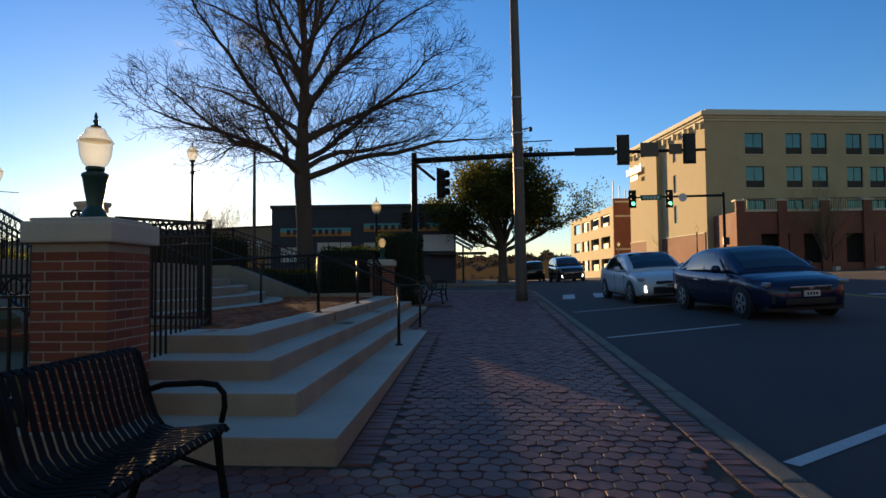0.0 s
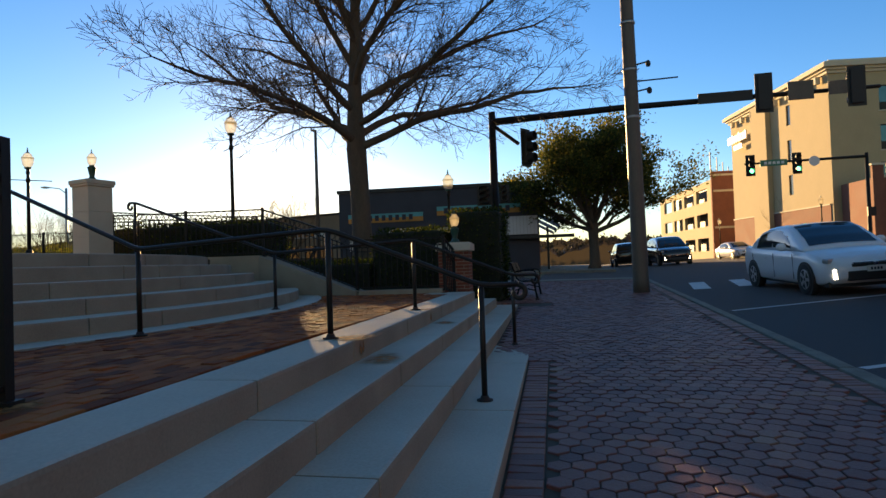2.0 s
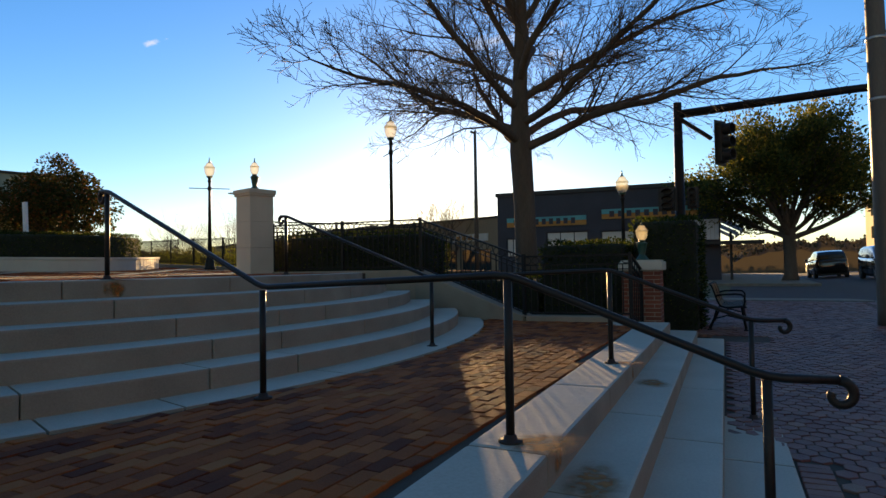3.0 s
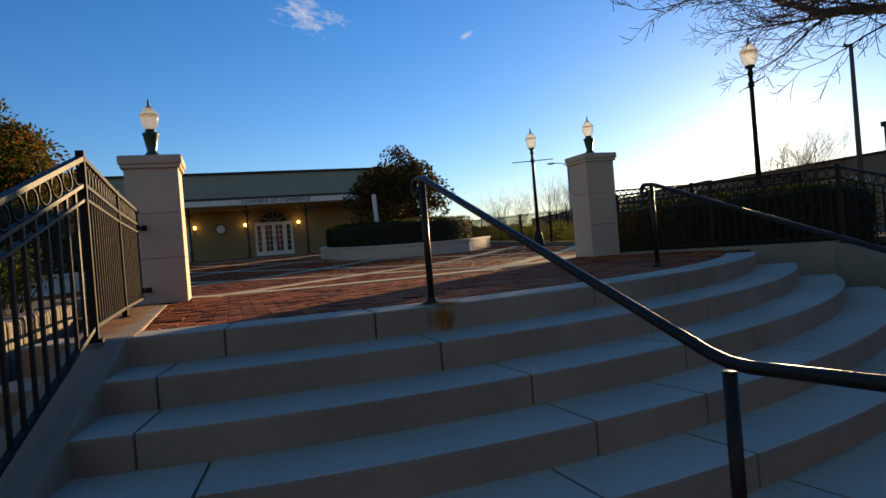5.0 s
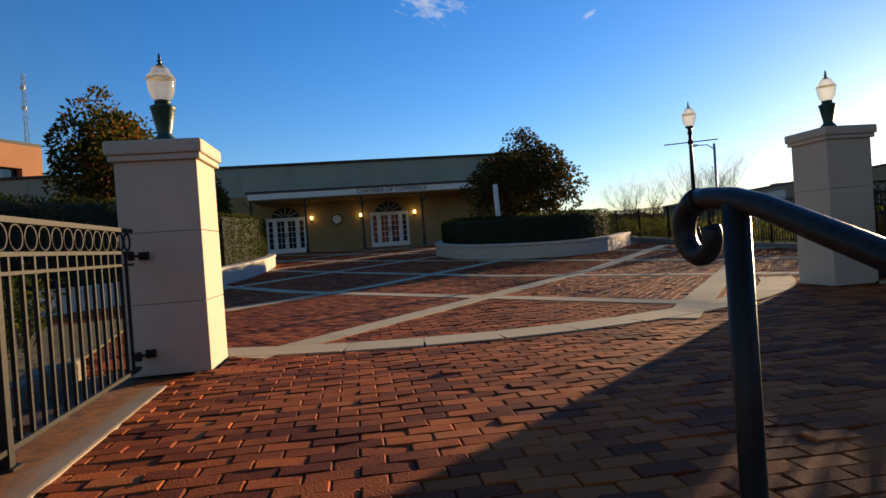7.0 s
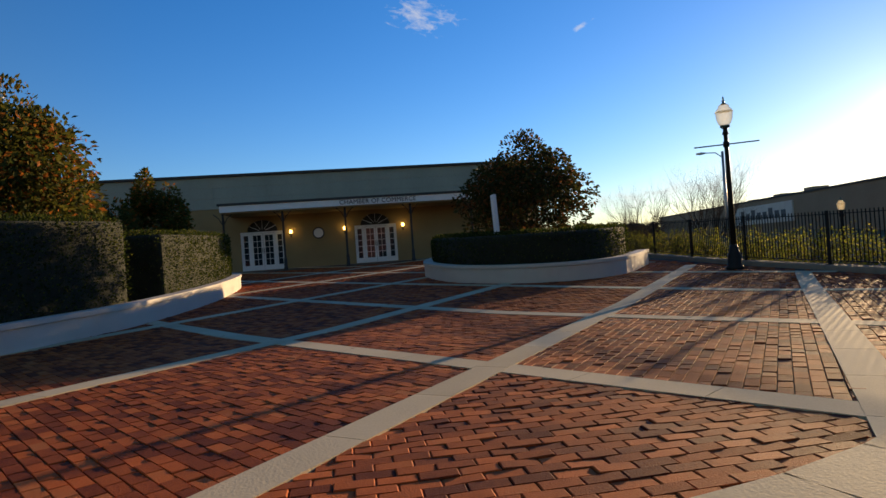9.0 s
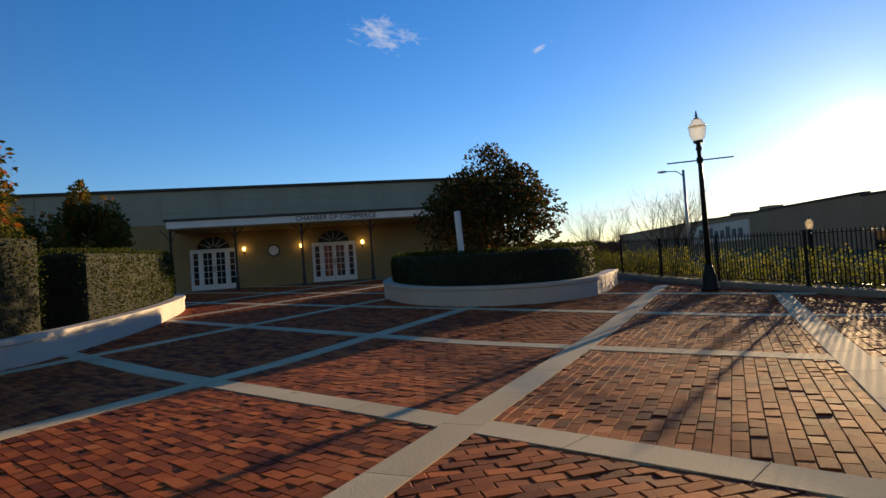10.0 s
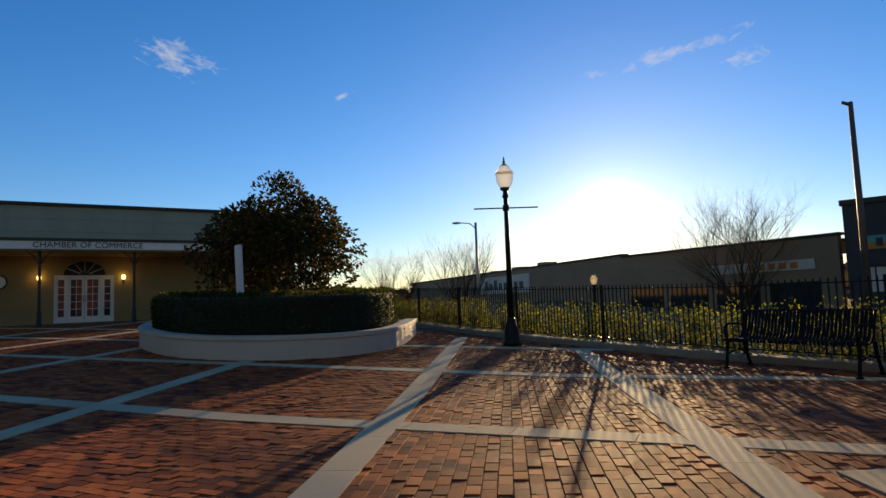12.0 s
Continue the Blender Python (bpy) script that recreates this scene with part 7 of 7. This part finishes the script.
            for q in range(5):
                a = q * 1.2566
                v = box(bm, 0.03, r * 0.63, -0.035, 0.035, 0.08, 0.102)
                bmesh.ops.transform(bm, matrix=Matrix.Rotation(-s * math.pi / 2, 4, "X") @ Matrix.Rotation(a, 4, "Z"), verts=v)
            part("rim", bm, GREY_METAL, w)
            bm = bmesh.new()
            lathe(bm, [(r * 1.13, -0.02), (r * 1.13, 0.055), (r * 0.97, 0.056)], 24, Matrix.Translation((x * L, s * (W / 2 - 0.055), r)) @ Matrix.Rotation(-s * math.pi / 2, 4, "X"))
            part("wheel_arch", bm, BLACK, t)
        turn = Matrix.Translation((0.459 * L, s * 0.375 * W, 0.685 * up)) @ Matrix.Rotation(radians(-s * 38), 4, "Z") @ Matrix.Rotation(radians(8), 4, "Y")
        part("headlight", boxed(-0.09, 0.035, -0.17, 0.17, -0.045, 0.045, turn, 0.025), HEADLAMP if lights == 1 else GREY_METAL, t, "slanted headlight")
        part("tail_light", boxed(-0.492 * L, -0.44 * L, s * 0.36 * W - 0.1, s * 0.36 * W + 0.1, 0.68 * k, 0.84 * k, bevel=0.02), SIGN_ORANGE, t)
        part("fog_trim", boxed(0.46 * L, 0.486 * L, s * 0.36 * W - 0.05, s * 0.36 * W + 0.05, 0.33, 0.52, bevel=0.02), HEADLAMP if lights == 2 else BLACK, t)
    part("grille", boxed(0.47 * L, 0.503 * L, -0.22 * W, 0.22 * W, 0.55, 0.61, bevel=0.015), BLACK, t)
    part("lower_grille", boxed(0.46 * L, 0.503 * L, -0.27 * W, 0.27 * W, 0.29, 0.48 if lights == 2 else 0.42, bevel=0.03), BLACK, t)
    part("grille_bar", boxed(0.5 * L, 0.508 * L, -0.22 * W, 0.22 * W, 0.615, 0.64, bevel=0.004), CHROME, t)
    part("badge", boxed(0.5 * L, 0.51 * L, -0.05, 0.05, 0.57, 0.63, bevel=0.006), CHROME, t)
    if not suv:
        part("number_plate", boxed(0.505 * L, 0.512 * L, -0.15, 0.15, 0.45, 0.56), SIGN_PALE, t, "pale plate with dark bars")
        bm = bmesh.new()
        for q in range(4):
            box(bm, 0.5121 * L, 0.5131 * L, -0.1 + 0.055 * q, -0.065 + 0.055 * q, 0.48, 0.53)
        part("plate_bars", bm, SIGN_NAVY, t)
    part("floor", boxed(-0.46 * L, 0.46 * L, -0.42 * W, 0.42 * W, 0.17, 0.3), BLACK, t)
    return t


def on_road(x, y, yaw):
    gx = (street_z(x + 1, y) - street_z(x - 1, y)) / 2
    gy = (street_z(x, y + 1) - street_z(x, y - 1)) / 2
    n = Vector((-gx, -gy, 1)).normalized()
    q = Vector((0, 0, 1)).rotation_difference(n).to_matrix().to_4x4()
    return Matrix.Translation((x, y, street_z(x, y))) @ q @ Matrix.Rotation(radians(yaw), 4, "Z")


car(on_road(7.1, 15.3, -84), CAR_BLUE, "dark blue saloon car standing at the crossing", lights=False)
car(on_road(6.15, 20.6, -86), CAR_WHITE, "white saloon car with its lamps on", lights=2)
car(on_road(6.9, 47.0, -86), CAR_BLACK, "black pickup-like car with lit headlamps", lights=2, suv=True, dims=(5.0, 1.95, 1.8))
car(on_road(4.9, 55.0, 92), CAR_BLACK, "black SUV driving uphill away", lights=False, suv=True, dims=(4.8, 1.9, 1.75))
car(on_road(6.2, 74.0, -88), CAR_SILVER, "distant silver car with lit headlamps", lights=2)
car(on_road(14.6, 62.0, -80), CAR_WHITE, "distant white car by the garage", lights=False)

# ---- distance ----
rng_f = random.Random(77)


def skyline(a, seed):
    return 7 + 4 * noise.noise(Vector((a * 7, seed, 0))) + 2.2 * noise.noise(Vector((a * 45, seed, 3))) + 0.8 * noise.noise(Vector((a * 170, seed, 7)))


for seed, r in ((1, 175.0), (2, 240.0)):
    hill = bmesh.new()
    prev = None
    for k in range(420):
        a = radians(-110 + 150 * k / 419)
        h = skyline(a, seed) + (3.5 if seed == 2 else 0)
        row = [hill.verts.new((rr * math.sin(a), rr * math.cos(a), z)) for rr, z in ((r, -9), (r, h * 0.72 - 2), (r + 3, h - 2.2))]
        if prev:
            for i in range(2):
                hill.faces.new((prev[i], row[i], row[i + 1], prev[i + 1]))
        prev = row
    for k in range(5200):
        a = radians(rng_f.uniform(-110, 40))
        h = skyline(a, seed) + (3.5 if seed == 2 else 0)
        p = Vector((r * math.sin(a), r * math.cos(a), rng_f.uniform(0.8, 1.0) * h - 2.3)) * 0.997
        leaf(hill, p, Vector((rng_f.uniform(-1, 1), rng_f.uniform(-1, 1), rng_f.uniform(0.1, 1.4))), rng_f.uniform(0.5, 1.5), rng_f)
    tagged(part("far_woods", hill, FAR_WOOD), "distant brown winter woods on the skyline", "woods", kind="stuff")

# ---- paving pieces, laid last ----
def slab_piece(outline, bev):
    """Vertices and faces of a flat piece with a chamfered top, about its middle; top at z = 0."""
    n = len(outline)
    c = [(sum(p[0] for p in outline) / n), (sum(p[1] for p in outline) / n)]
    inner = []
    for x, y in outline:
        d = math.hypot(x - c[0], y - c[1])
        k = 1 - bev / d
        inner.append((c[0] + (x - c[0]) * k, c[1] + (y - c[1]) * k))
    v = [(x, y, -0.05) for x, y in outline] + [(x, y, -bev * 0.8) for x, y in outline] + [(x, y, 0.0) for x, y in inner]
    f = []
    for i in range(n):
        j = (i + 1) % n
        f += [(i, j, n + j, n + i), (n + i, n + j, 2 * n + j, 2 * n + i)]
    return v, f + [tuple(range(2 * n, 3 * n))]


RECT = [(-0.0975, -0.0475), (0.0975, -0.0475), (0.0975, 0.0475), (-0.0975, 0.0475)]
HEX = [(0.0, -0.085), (0.0635, -0.042), (0.0635, 0.042), (0.0, 0.085), (-0.0635, 0.042), (-0.0635, -0.042)]


class Laying:
    """Collects pieces; the first few picked ones become objects, the rest one joined mesh."""

    def __init__(self, owner, outline, bev, joined_mat, piece_mat, name, rest_label):
        self.owner, self.name, self.joined_mat, self.rest_label = owner, name, joined_mat, rest_label
        self.v, self.f = slab_piece(outline, bev)
        self.mesh = bpy.data.meshes.new(name)
        self.mesh.from_pydata(self.v, [], self.f)
        self.mesh.materials.append(piece_mat)
        self.verts, self.faces, self.single = [], [], 0

    def lay(self, x, y, z, turn, rng, near):
        tx, ty, dz = rng.gauss(0, 0.018), rng.gauss(0, 0.022), rng.gauss(0, 0.002)
        if near and self.single < 300:
            self.single += 1
            ob = part(self.name, self.mesh, None, self.owner)
            ob.matrix_basis = Matrix.Translation((x, y, z + dz)) @ Matrix.Rotation(turn + rng.gauss(0, 0.006), 4, "Z") @ Matrix.Rotation(tx, 4, "X") @ Matrix.Rotation(ty, 4, "Y")
            return
        c, s, b = math.cos(turn), math.sin(turn), len(self.verts)
        self.verts += [(x + c * a - s * d, y + s * a + c * d, z + dz + h + a * ty + d * tx) for a, d, h in self.v]
        self.faces += [tuple(b + i for i in q) for q in self.f]

    def done(self):
        me = bpy.data.meshes.new(self.name + "_field")
        me.from_pydata(self.verts, [], self.faces)
        me.materials.append(self.joined_mat)
        part(self.name + "_field", me, None, self.owner, self.rest_label, kind="stuff")


rng_b = random.Random(404)
# hexagonal pavers of the pavement, with a course of bricks along both edges
hexes = Laying(pavement, HEX, 0.005, PAVER, PAVER_PIECE, "paver", "worn hexagonal red pavers")
edge = Laying(pavement, RECT, 0.006, PAVER, PAVER_PIECE, "edge_brick", "worn edging bricks")
row = 0
y = -4.0
while y < 26.3:
    x0 = (front(0, y) + 0.225) if SOUTH[0] - 0.13 < y < NORTH[0] + 0.2 else -2.9
    if walk_z(y) > RISE - 0.012 and y < NORTH[1]:
        x0 = front(1, y) + 0.02  # here the pavement has climbed over the lowest step
    x = x0 + 0.066 + (0.067 if row % 2 else 0)
    while x < 2.70:
        hexes.lay(x, y, walk_z(y), 0.0, rng_b, 3.6 < y < 7.3 and x > 0.5)
        x += 0.134
    row += 1
    y += 0.131
y = -4.0
while y < 26.3:
    for x in (2.88,):
        edge.lay(x, y, walk_z(y), 0.0, rng_b, 3.5 < y < 9)
    if SOUTH[0] < y < NORTH[0] and walk_z(y) <= RISE - 0.012:
        edge.lay(front(0, y) + 0.115, y, walk_z(y), 0.0, rng_b, 3.5 < y < 9)
    y += 0.102
hexes.done()
edge.done()

# bricks of the landing
land = Laying(landing, RECT, 0.006, BRICK_PAVE, BRICK_PIECE, "brick", "red clay bricks in running bond")
row = 0
x = -1.15
while x > -4.0:
    y = 6.7 + (0.1 if row % 2 else 0)
    while y < 16.7:
        if x < front(3, y) - 0.468 and math.hypot(x - CX, y - CY) > 9.50:
            land.lay(x, y, LAND_Z - 0.003, math.pi / 2 - 0.03, rng_b, 8.6 < y < 11.4)
        y += 0.2
    x -= 0.1
    row += 1
land.done()

# bricks of the plaza
field = Laying(plaza, RECT, 0.007, BRICK_PAVE, BRICK_PIECE, "brick", "red clay bricks with pale worn edges")


def plaza_ok(p):
    u, v = to_uv(p.x, p.y)
    if not (-5 < u < 30.4 and v < 8.55):
        return False
    if v < -3.1 and u < 1:
        k = (p.x + 9.27) / (K_A[0] + 9.27)
        if p.x > -9.3 and p.y < 9.45 + k * (K_A[1] - 9.45):
            return False
        if p.x <= -9.3:
            return p.x < -9.9 and p.y > 9.0
    if u < -0.9 and math.hypot(p.x - CX, p.y - CY) > 7.08:
        return False
    if p.x > -8.9 and p.y > 16.9 and u < -0.95:
        return False
    return v > -14


for zone, ang in (("outer", math.atan2(V.y, V.x)), ("left", math.atan2(*(U - V * 0.70).yx)), ("right", math.atan2(*(U + V * 0.78).yx))):
    d = Vector((math.cos(ang), math.sin(ang)))
    n = Vector((-d.y, d.x))
    mid = uv(12, -2)
    for r in range(-260, 260):
        for k in range(-130, 131):
            p = mid + n * (r * 0.1) + d * (k * 0.2 + (0.1 if r % 2 else 0))
            u, v = to_uv(p.x, p.y)
            if not (-5 < u < 30.4 and -14 < v < 8.55):
                continue
            outer = in_outer(p)
            along_front = outer or (v + 0.69 * (u - 2.10) < 0 and v > 0.78 * (u - 3.3))
            if (zone == "outer") != along_front:
                continue
            if not along_front:
                right = v - 0.78 * (u - 3.3) > 0
                if (zone == "right") != right:
                    continue
            if not plaza_ok(p) or on_band(u, v, -0.06):
                continue
            field.lay(p.x, p.y, plaza_z(p.x, p.y) - 0.006, ang, rng_b, outer and -2.9 < u < 0.2 and -2.6 < v < -0.4)
field.done()
